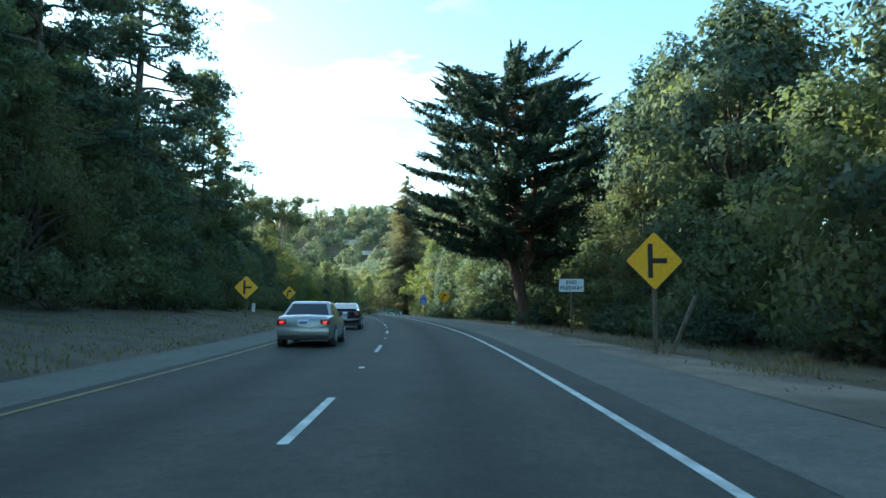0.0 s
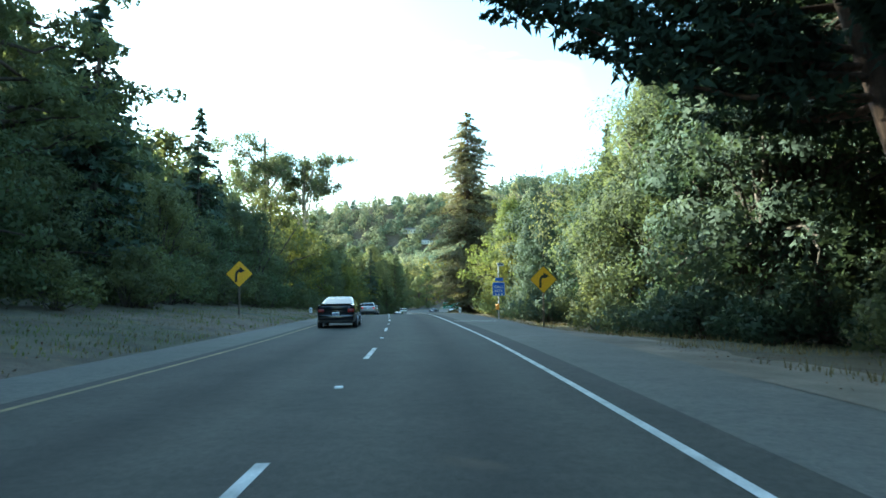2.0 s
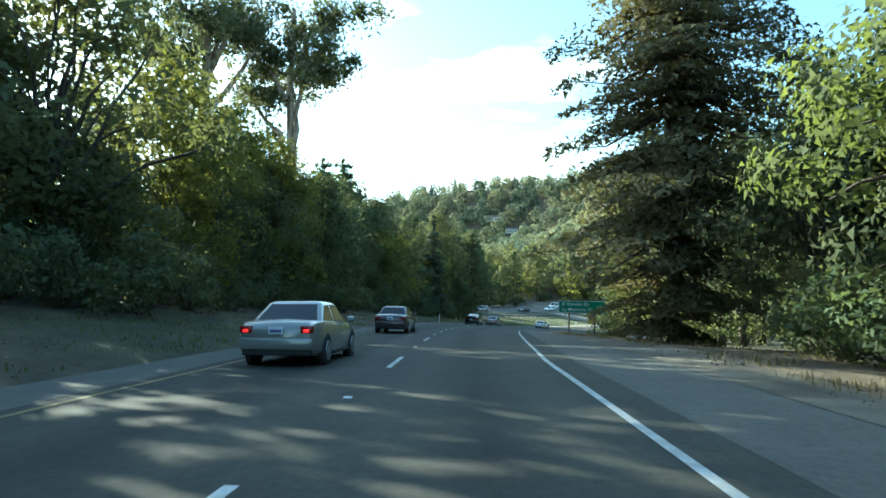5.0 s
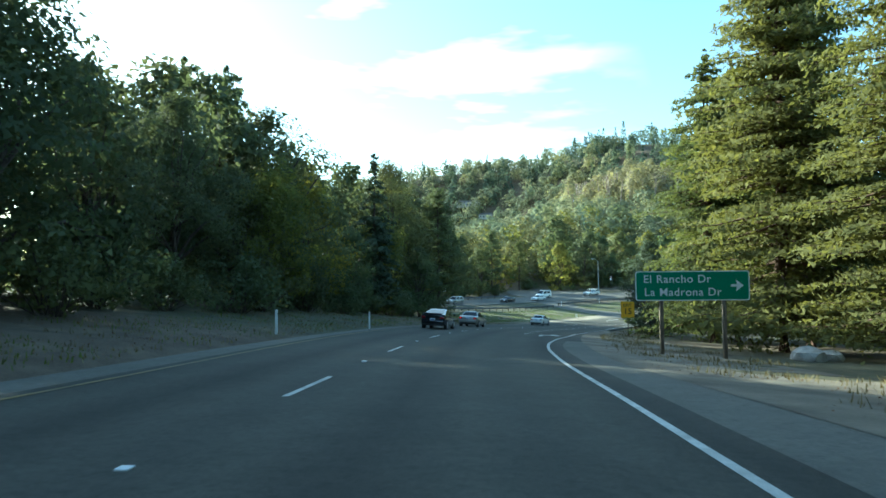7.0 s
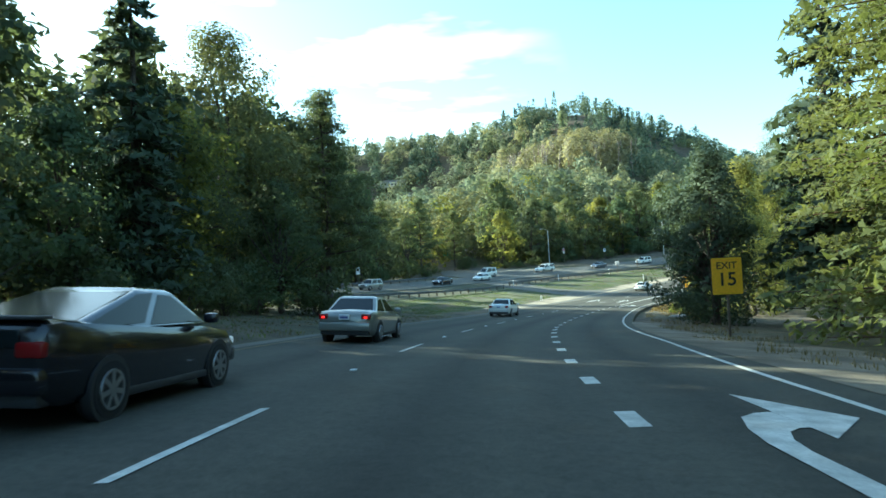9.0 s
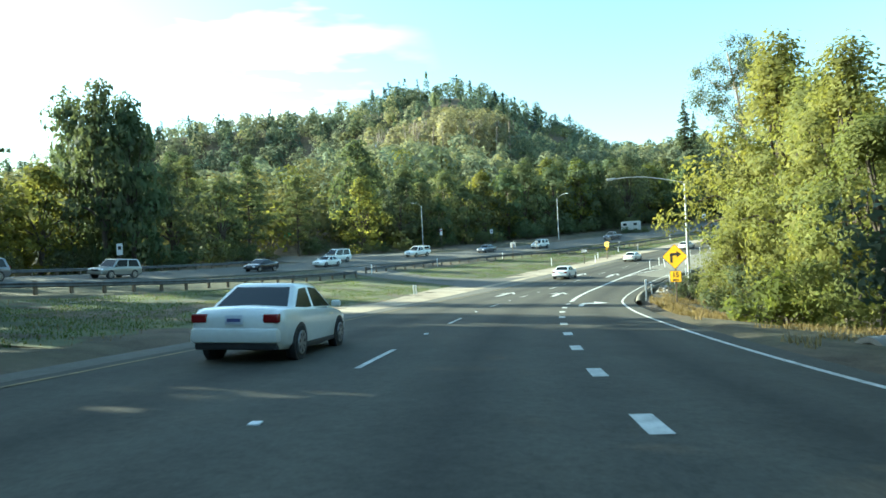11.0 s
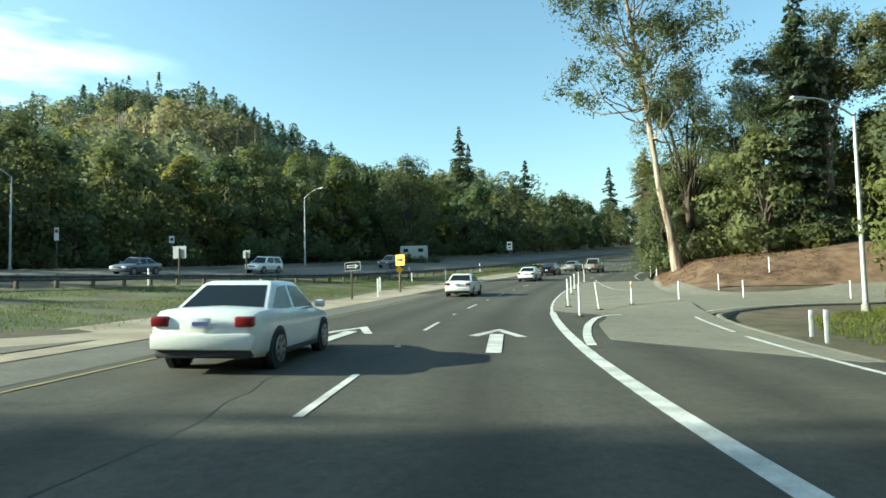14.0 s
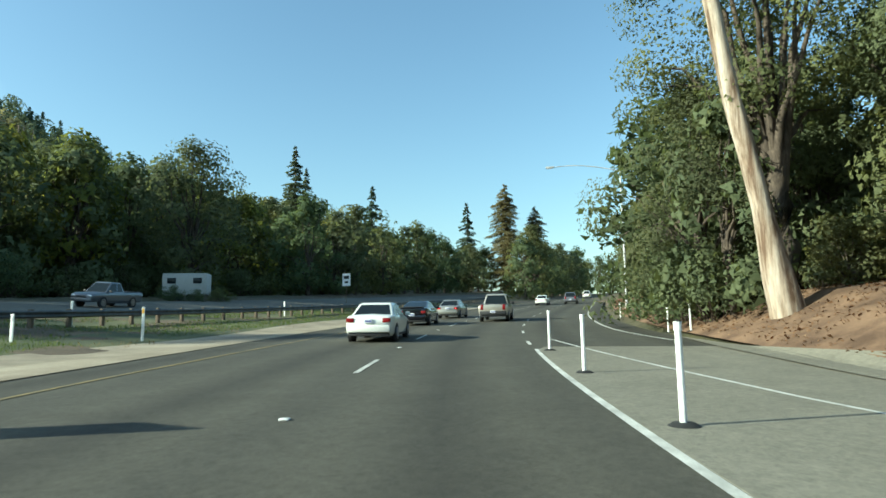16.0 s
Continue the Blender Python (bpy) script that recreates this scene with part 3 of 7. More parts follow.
paint_line("edge_line", [(s, right_edge(s) - 0.06) for s in np.arange(-68, 303, 3.0)], 0.12, PAINT_WHITE, 0.008)
paint_line("ramp_edge_line", [(302, 6.4), (309, 7.05), (312.3, 8.1), (317.3, 10.8), (320.6, 14.2), (323.3, 18.6), (326.3, 26), (329.3, 36)], 0.12, PAINT_WHITE, 0.05, True, SIDE_ROAD)
paint_line("yellow_edge_line", [(s, left_edge(s)) for s in np.arange(-68, 480, 3.0)], 0.11, PAINT_YELLOW, 0.009, label="faded yellow edge line")
GORE_D = ([296, 298, 300, 305, 308.6, 310, 311.5, 322, 334, 345, 347], [6.7, 4.9, 3.0, 3.3, 4.0, 3.6, 2.06, 2.03, 2.28, 2.45, 2.9])
tagged(sheet("gore_paving", np.arange(296, 347, 1.0), lambda s: np.linspace(np.interp(s, *GORE_D), pave_right(s) + 0.05, 6), 0.005, ASPHALT_WARM, 0.04), "pale worn asphalt between the lanes and the side road", "road", kind="structure")
FAT = [(190, 1.5), (217, 1.42), (228, 1.6), (262, 2.13)]
for s in (*np.arange(188.9, 216, 3.5), 216.9, 220.6, 224.2, 228.4, 232.2, 236.1, 239.9, 243.8, 247.6, 251.2, 255.0, 258.8):
    d = np.interp([s, s + 0.95], [p[0] for p in FAT], [p[1] for p in FAT])
    paint_line("lane_drop_dash", [(s, d[0]), (s + 0.5, d.mean()), (s + 0.95, d[1])], 0.24, PAINT_WHITE)
paint_line("gore_line", [(262, 2.12), (271, 2.12), (286, 2.18), (300, 2.12), (311, 2.0)], 0.25, PAINT_WHITE, label="wide white gore line")
paint_line("gore_line", [(298.6, 2.38), (301, 2.55), (305, 3.0), (308.6, 3.7), (309.8, 4.6)], 0.22, PAINT_WHITE, 0.011, label="wide white gore line")
paint_line("edge_line", [(311, 1.98), (322, 1.95), (334, 2.2), (345, 2.35)], 0.12, PAINT_WHITE)
paint_line("edge_line", [(330.5, 6.6), (333.6, 5.45), (337, 4.95), (344, 4.0), (350, 3.2)], 0.10, PAINT_WHITE)
paint_line("edge_line", [(349, 7.4), (353, 6.9), (358, 6.55), (370, 6.5), (400, 6.4), (440, 6.2)], 0.12, PAINT_WHITE)
for s in np.arange(347, 420, 7.3):
    paint_line("lane_dash", [(s, 2.3), (s + 0.9, 2.3), (s + 1.8, 2.3)], 0.12, PAINT_WHITE)
paint_line("shoulder_mark", [(76.9, 2.3), (76.75, 2.8), (76.6, 3.4), (76.3, 4.6)], 0.20, PAINT_WHITE, 0.013, label="white bar painted across the shoulder")
paint_line("opposite_line", [(a, b) for a, b in (oa[::6] * 0.52 + ob_[::6] * 0.48)], 0.12, PAINT_WHITE, 0.128, True, OPPOSITE)
paint_line("opposite_line", [(a, b) for a, b in (oa[::6] * 0.1 + ob_[::6] * 0.9)], 0.12, PAINT_YELLOW, 0.128, True, OPPOSITE)
paint_line("ramp_line", [(311.1, 3.85), (312.1, 4.13), (313.4, 4.53), (315.1, 5.21), (316.7, 6.04), (318.6, 7.35), (320.1, 8.52)], 0.16, PAINT_YELLOW, 0.012)


def road_shape(name, pts, s, d, mat=PAINT_WHITE, faces=None):
    """Flat painted shape: points (across, ahead) from the place s, d."""
    a = np.array(pts, float)
    ss, dd = s + a[:, 1], d + a[:, 0]
    w = along(ss, dd)
    z = road_z(ss, dd) + 0.012
    ob = new(name, mesh_from(name, np.c_[w, z], faces or [tuple(range(len(pts)))], mat))
    ob.parent = ROAD
    return ob


STRAIGHT = ([(-0.15, 0), (0.16, 0), (0.17, 4.25), (-0.18, 4.25), (-0.70, 3.75), (-0.44, 3.55), (0.0, 5.1), (0.02, 5.85), (0.5, 3.5), (0.76, 3.45)], [(0, 1, 2, 3), (4, 5, 6, 7), (7, 6, 8, 9)])
for s, d in ((268.5, 0.27), (297.0, 0.25)):
    road_shape("lane_arrow", STRAIGHT[0], s, d + 0.03, faces=STRAIGHT[1])["label"] = "white painted straight arrow"
for s, d in ((268.9, -3.75), (297.6, -3.71)):
    road_shape("lane_arrow", STRAIGHT[0], s, d, faces=STRAIGHT[1])["label"] = "white painted straight arrow"
OUTER = [(0.11, 0.0), (0.13, 2.2), (0.21, 2.9), (0.39, 3.6), (0.64, 3.9), (0.88, 4.0)]
INNER = [(0.37, 0.0), (0.38, 1.9), (0.44, 2.4), (0.58, 2.8), (0.75, 3.0), (0.88, 3.05)]
TURN = (OUTER + INNER + [(0.88, 2.5), (1.70, 3.7), (0.88, 5.5)], [(k, k + 6, k + 7, k + 1) for k in range(5)] + [(12, 13, 14)])
for s, d in ((186.0, 2.35), (256.5, 2.58)):
    road_shape("turn_arrow", TURN[0], s, d, faces=TURN[1])["label"] = "white painted right turn arrow"


# cracks and sealed joints in the asphalt
SEALANT = mottled("crack_sealant", (0.030, 0.030, 0.030), (0.065, 0.063, 0.060), 3.0, 0.7)


def crack(pts, width, seed):
    """A wandering dark crack through (s, d) points."""
    rng = random.Random(seed)
    q = [(s + rng.uniform(-0.12, 0.12), d + rng.uniform(-0.07, 0.07)) for s, d in curve_through(pts, 0.7)]
    return paint_line("crack", q, width, SEALANT, 0.007)


for k, pts in enumerate(([(310.5, 3.2), (311.5, 5.0), (312.2, 6.6)], [(314.5, 2.9), (315.6, 5.4)], [(309.2, 3.4), (307.6, 5.6), (305.2, 6.4)], [(320.5, 2.6), (321.0, 4.6), (322.4, 6.4)])):
    crack(pts, 0.013, k)
for k, pts in enumerate(([(278, -0.9), (279, -0.68), (279.6, -0.5)], [(280.0, -0.4), (280.7, -0.15), (281.6, 0.1)], [(282.2, 0.15), (283, 0.3), (284, 0.3)], [(258, -0.9), (261, -1.1), (264, -0.7), (267, -0.9)], [(286, -3.1), (290, -2.7), (294, -3.0)], [(283.5, 3.1), (284.2, 1.9), (284.0, 0.9)])):
    crack(pts, 0.015, 20 + k)


# ---- trees ----
RNG = np.random.default_rng(7)


def ring_tube(verts, faces, pts, radii, n=7):
    """Adds a round limb along points."""
    base = len(verts)
    for k, p in enumerate(pts):
        t = Vector(pts[min(k + 1, len(pts) - 1)]) - Vector(pts[max(k - 1, 0)])
        q = t.to_track_quat("Z", "Y").to_matrix()
        for j in range(n):
            a = 2 * math.pi * j / n
            v = Vector(p) + q @ Vector((math.cos(a), math.sin(a), 0)) * radii[k]
            verts.append(tuple(v))
        if k:
            a0, b0 = base + (k - 1) * n, base + k * n
            for j in range(n):
                faces.append((a0 + j, a0 + (j + 1) % n, b0 + (j + 1) % n, b0 + j))


def limb_points(a, b, sag, wob, rng, n=6):
    a, b = np.array(a, float), np.array(b, float)
    u = np.linspace(0, 1, n)[:, None]
    p = a + (b - a) * u
    p[:, 2] += sag * 4 * (u * (1 - u))[:, 0]
    p[1:-1] += rng.normal(0, wob, (n - 2, 3))
    return [tuple(q) for q in p]


def leaf_mesh(name, centres, sizes, normals, mat, rng, slim=0.62, corners=3, jitter=0.55, tones=None):
    """Leaf sprays: small pointed or four-cornered blades, each an island of its own."""
    n, c = len(centres), corners
    nr = normals + rng.normal(0, jitter, (n, 3))
    nr /= np.linalg.norm(nr, axis=1)[:, None] + 1e-9
    t = np.cross(nr, rng.normal(0, 1, (n, 3)))
    t /= np.linalg.norm(t, axis=1)[:, None] + 1e-9
    b = np.cross(nr, t)
    w, h = sizes[:, None] * slim * rng.uniform(0.7, 1.2, (n, 1)), sizes[:, None] * rng.uniform(0.8, 1.3, (n, 1))
    lift = nr * sizes[:, None] * rng.uniform(-0.25, 0.35, (n, 1))
    v = np.empty((n, c, 3))
    if c == 3:
        v[:, 0], v[:, 1], v[:, 2] = centres - t * h + b * w * 0.3, centres + b * w * 1.1 + lift + t * h * 0.35, centres - b * w * 0.9 + t * h * 0.6
    else:
        v[:, 0], v[:, 1], v[:, 2], v[:, 3] = centres - t * h, centres + b * w + lift, centres + t * h * 0.9, centres - b * w * 0.8 + lift
    me = bpy.data.meshes.new(name)
    me.vertices.add(n * c)
    me.vertices.foreach_set("co", v.ravel())
    me.loops.add(n * c)
    me.loops.foreach_set("vertex_index", np.arange(n * c, dtype=np.int32))
    me.polygons.add(n)
    me.polygons.foreach_set("loop_start", np.arange(0, n * c, c, dtype=np.int32))
    me.polygons.foreach_set("loop_total", np.full(n, c, dtype=np.int32))
    # the leaves of a spray share the roundness of their clump
    out = normals / (np.linalg.norm(normals, axis=1)[:, None] + 1e-9) + 0.45 * nr
    out /= np.linalg.norm(out, axis=1)[:, None] + 1e-9
    if c == 3:
        flip = (np.cross(v[:, 1] - v[:, 0], v[:, 2] - v[:, 0]) * out).sum(1) < 0
        v[flip] = v[flip][:, ::-1]
        me.vertices.foreach_set("co", v.ravel())
    if tones is not None:
        me.attributes.new("tone", "FLOAT", "FACE").data.foreach_set("value", tones.astype(np.float32))
    me.materials.append(mat)
    me.update(calc_edges=True)
    if c == 3:
        me.polygons.foreach_set("use_smooth", np.ones(n, dtype=bool))
        me.normals_split_custom_set_from_vertices(np.repeat(out, 3, axis=0))
    return me


def clump_leaves(clumps, per, leaf, rng, flat=0.75, fuzz=0.0):
    """Leaves round clump centres (x, y, z, radius), mostly at their skins."""
    c = np.repeat(clumps, per, axis=0)
    v = rng.normal(0, 1, (len(c), 3))
    v /= np.linalg.norm(v, axis=1)[:, None]
    r = c[:, 3:4] * rng.uniform(0.35, 1.08 + fuzz, (len(c), 1)) ** (0.6 + fuzz)
    p = c[:, :3] + v * r * (1, 1, flat)
    return p, leaf * rng.uniform(0.6, 1.35, len(c)), v


def tree_thing(name, trunk, crown, label, category="tree"):
    root = empty(name, Matrix.Identity(4), label, category)
    linked("trunk", trunk, root)
    linked("crown", crown, root)
    return root


def smooth_mesh(name, verts, faces, mat):
    me = mesh_from(name, verts, faces, mat)
    for p in me.polygons:
        p.use_smooth = True
    return me


def broadleaf(label, height, spread, leaf_mat, seed, bark=None, clumps=46, per=95, leaf=0.20, low=0.18, lean=0.0, name="oak_tree"):
    """A spreading tree: forked trunk, limbs to every clump, uneven crown with gaps."""
    rng = np.random.default_rng(seed)
    verts, faces = [], []
    fork = height * 0.3
    trunk = limb_points((0, 0, -0.4), (lean, rng.normal(0, 0.3), fork), 0, 0.08, rng)
    r0 = height * 0.022
    ring_tube(verts, faces, trunk, np.linspace(r0 * 1.25, r0 * 0.8, 6), 9)
    cl = []
    for k in range(clumps):
        a, u = rng.uniform(0, 2 * math.pi), rng.uniform(0, 1) ** 0.8
        zc = height * (low + (0.96 - low) * u)
        prof = math.sin(math.pi * min(1.0, (u * 0.82 + 0.2))) ** 0.7
        rr = spread * prof * rng.uniform(0.35, 1.0) * (1 + 0.25 * math.sin(3 * a + seed))
        cl.append((lean + rr * math.cos(a), rr * math.sin(a), zc * rng.uniform(0.92, 1.04), spread * rng.uniform(0.17, 0.34)))
    cl = np.array(cl)
    for k in range(0, clumps, 4):
        end = cl[k, :3] - (0, 0, cl[k, 3] * 0.3)
        start = np.array(trunk[3 + k % 3])
        if end[2] > start[2] * 0.7:
            ring_tube(verts, faces, limb_points(start, end, 0.05 * height, 0.12, rng), np.linspace(r0 * 0.5, 0.03, 6), 4)
    p, sz, nr = clump_leaves(cl, per, leaf, rng)
    nr = nr * 0.75 + (p - (lean, 0, height * 0.5)) / (spread, spread, height * 0.5) * 0.8 + (0, 0, 0.25)
    return tree_thing(name, smooth_mesh("trunk", verts, faces, bark or BARK), leaf_mesh("crown", p, sz, nr, leaf_mat, rng), label)


def conifer(label, height, spread, leaf_mat, seed, bark=None, tiers=34, leaf=0.24, low=0.10, droop=0.28, per=70, gap=0.25, power=0.8, name="conifer_tree", lean=(0.0, 0.0), flat=0.22, foot=1.0):
    """A tall conifer: straight trunk, drooping boughs in uneven tiers, ragged outline."""
    rng = np.random.default_rng(seed)
    verts, faces = [], []
    r0 = height * 0.018
    ring_tube(verts, faces, limb_points((0, 0, -0.5), (lean[0] + rng.normal(0, 0.2), lean[1] + rng.normal(0, 0.2), height), 0, 0.05, rng, 8), np.linspace(r0, 0.03, 8), 9)
    pts, nrm = [], []
    for k in range(tiers):
        u = k / (tiers - 1)
        z = height * (low + (0.985 - low) * u)
        reach = spread * ((1 - u) ** power * 0.93 + 0.05) * rng.uniform(0.8, 1.1) * min(1.0, foot + (1 - foot) * u / 0.22)
        boughs = int(rng.integers(5, 8))
        a0 = rng.uniform(0, 6.28)
        for b in range(boughs):
            if rng.uniform() < gap:
                continue
            a = a0 + 2 * math.pi * b / boughs + rng.normal(0, 0.25)
            z = height * (low + (0.985 - low) * u) + rng.normal(0, height * 0.012)
            r = reach * rng.uniform(0.55, 1.2)
            tip = np.array((r * math.cos(a), r * math.sin(a), z - droop * r + rng.normal(0, 0.15)))
            if r > 1.6:
                ring_tube(verts, faces, [(lean[0] * z / height, lean[1] * z / height, z), tuple(tip * (0.55, 0.55, 1) + (lean[0] * z / height, lean[1] * z / height, 0.1)), tuple(tip + (lean[0] * z / height, lean[1] * z / height, 0))], [0.05 + 0.006 * height * (1 - u), 0.04, 0.015], 3)
            m = max(8, int(per * r / spread) + 8)
            v = rng.uniform(0.12, 1.06, m)
            side = rng.normal(0, 1, m) * (0.10 + 0.30 * v * (1.1 - v)) * r
            q = np.stack([np.cos(a) * r * v - np.sin(a) * side, np.sin(a) * r * v + np.cos(a) * side, z + (tip[2] - z) * v**1.2 - np.abs(rng.normal(0, flat, m)) * (0.4 + 0.1 * r)], 1) + (lean[0] * z / height, lean[1] * z / height, 0)
            pts.append(q)
            nrm.append(np.tile((0.35 * math.cos(a), 0.35 * math.sin(a), 0.75), (m, 1)))
    p, nr = np.concatenate(pts), np.concatenate(nrm)
    sz = leaf * rng.uniform(0.6, 1.4, len(p))
    return tree_thing(name, smooth_mesh("trunk", verts, faces, bark or BARK_RED), leaf_mesh("crown", p, sz, nr, leaf_mat, rng, 0.42), label)


def rough_trunk(verts, faces, line, radii, seed, sides=20, rings=90):
    """A thick trunk with the hollows, ridges and torn bark edges of an old gum."""
    base, n = len(verts), len(line)
    lp = np.array(line)
    for k in range(rings + 1):
        u = (k / rings) ** 1.5 * (n - 1)
        c = [float(np.interp(u, np.arange(n), lp[:, j])) for j in range(3)]
        r = float(np.interp(u, np.arange(n), radii))
        for j in range(sides):
            a = 2 * math.pi * j / sides
            x, y = math.cos(a), math.sin(a)
            w = 1 + 0.13 * noise.noise(Vector((x * 1.3, y * 1.3, c[2] * 0.30 + seed))) + 0.10 * noise.noise(Vector((x * 4.5, y * 4.5, c[2] * 0.8 + seed)))
            verts.append((c[0] + x * r * w, c[1] + y * r * w, c[2]))
        if k:
            a0, b0 = base + (k - 1) * sides, base + k * sides
            faces += [(a0 + j, a0 + (j + 1) % sides, b0 + (j + 1) % sides, b0 + j) for j in range(sides)]


def eucalyptus(label, height, spread, seed, leaf_mat=None, clumps=34, per=85, lean=(0.0, 0.0), first=0.35, leaf=0.2, stout=0.017, tuft=0.24, forks=0):
    """A tall gum: long pale trunk, rising forks and open tufts of leaves."""
    rng = np.random.default_rng(seed)
    verts, faces = [], []
    lx, ly = lean
    n = 9
    line = [(lx * (k / (n - 1)) ** 1.0 + rng.normal(0, 0.08), ly * (k / (n - 1)) ** 1.0 + rng.normal(0, 0.08), -0.5 + (height * 0.8 + 0.5) * k / (n - 1)) for k in range(n)]
    r0 = height * stout
    flare = np.linspace(r0 * 1.2, r0 * 0.35, n)
    flare[0] *= 1.7
    rough_trunk(verts, faces, line, flare, seed)
    cl = []
    for k in range(forks):
        # leaders that fork off the trunk and carry rounded tufts at their ends
        u = first + (0.75 - first) * k / max(1, forks - 1)
        i = u * (n - 1)
        j = min(int(i), n - 2)
        o = np.array(line[j]) * (1 - i + j) + np.array(line[j + 1]) * (i - j)
        a = k * 2.4 + rng.normal(0, 0.3)
        r = spread * rng.uniform(0.55, 1.0)
        end = o + (r * math.cos(a), r * math.sin(a), height * rng.uniform(0.2, 0.34) * (1.25 - u))
        lead = limb_points(o, end, 0.04 * height, 0.2, rng, 7)
        ring_tube(verts, faces, lead, np.linspace(r0 * 0.5, 0.05, 7), 6)
        for _ in range(clumps // forks):
            b = np.array(lead[int(rng.integers(3, 7))])
            c = b + rng.normal(0, 1, 3) * (spread * 0.22, spread * 0.22, spread * 0.16) + (0, 0, 0.5)
            ring_tube(verts, faces, limb_points(b, c, 0.1, 0.06, rng, 4), [0.07, 0.05, 0.035, 0.015], 4)
            cl.append((*c, spread * rng.uniform(tuft * 0.5, tuft)))
            cl.append((*(c + rng.normal(0, spread * 0.09, 3)), spread * rng.uniform(tuft * 0.35, tuft * 0.7)))
    for k in range(0 if forks else clumps):
        u = rng.uniform(first, 1.0)
        i = u * 0.92 * (n - 1)
        j = min(int(i), n - 2)
        o = np.array(line[j]) * (1 - i + j) + np.array(line[j + 1]) * (i - j)
        a = rng.uniform(0, 6.28)
        r = spread * rng.uniform(0.25, 1.0) * (1.15 - 0.55 * abs(u - 0.6) / 0.4)
        end = o + (r * math.cos(a), r * math.sin(a), height * rng.uniform(0.04, 0.2) * (1.2 - 0.5 * u))
        ring_tube(verts, faces, limb_points(o, end, -0.03 * height, 0.1, rng), np.linspace(r0 * 0.33, 0.025, 6), 4)
        for _ in range(2):
            cl.append((*(end + rng.normal(0, spread * 0.12, 3)), spread * rng.uniform(tuft * 0.5, tuft)))
    p, sz, nr = clump_leaves(np.array(cl), per // 2, leaf, rng, 0.75, 0.55)
    return tree_thing("eucalyptus_tree", smooth_mesh("trunk", verts, faces, BARK_PALE), leaf_mesh("crown", p, sz, nr + (0, 0, 0.2), leaf_mat or LEAF_EUC, rng, 0.4), label)


def shrub(label, height, spread, leaf_mat, seed, clumps=16, per=60, leaf=0.13):
    rng = np.random.default_rng(seed)
    verts, faces, cl = [], [], []
    for k in range(clumps):
        a, r = rng.uniform(0, 6.28), spread * rng.uniform(0.1, 1.0)
        c = (r * math.cos(a), r * math.sin(a), height * rng.uniform(0.2, 0.85) * (1 - 0.4 * r / spread))
        cl.append((*c, spread * rng.uniform(0.22, 0.4)))
        ring_tube(verts, faces, limb_points((rng.normal(0, 0.15), rng.normal(0, 0.15), -0.15), c, 0.1, 0.05, rng, 4), [0.035, 0.03, 0.02, 0.01], 3)
    p, sz, nr = clump_leaves(np.array(cl), per, leaf, rng)
    return tree_thing("shrub", smooth_mesh("stems", verts, faces, BARK), leaf_mesh("crown", p, sz, nr + (0, 0, 0.3), leaf_mat, rng), label, "shrub")


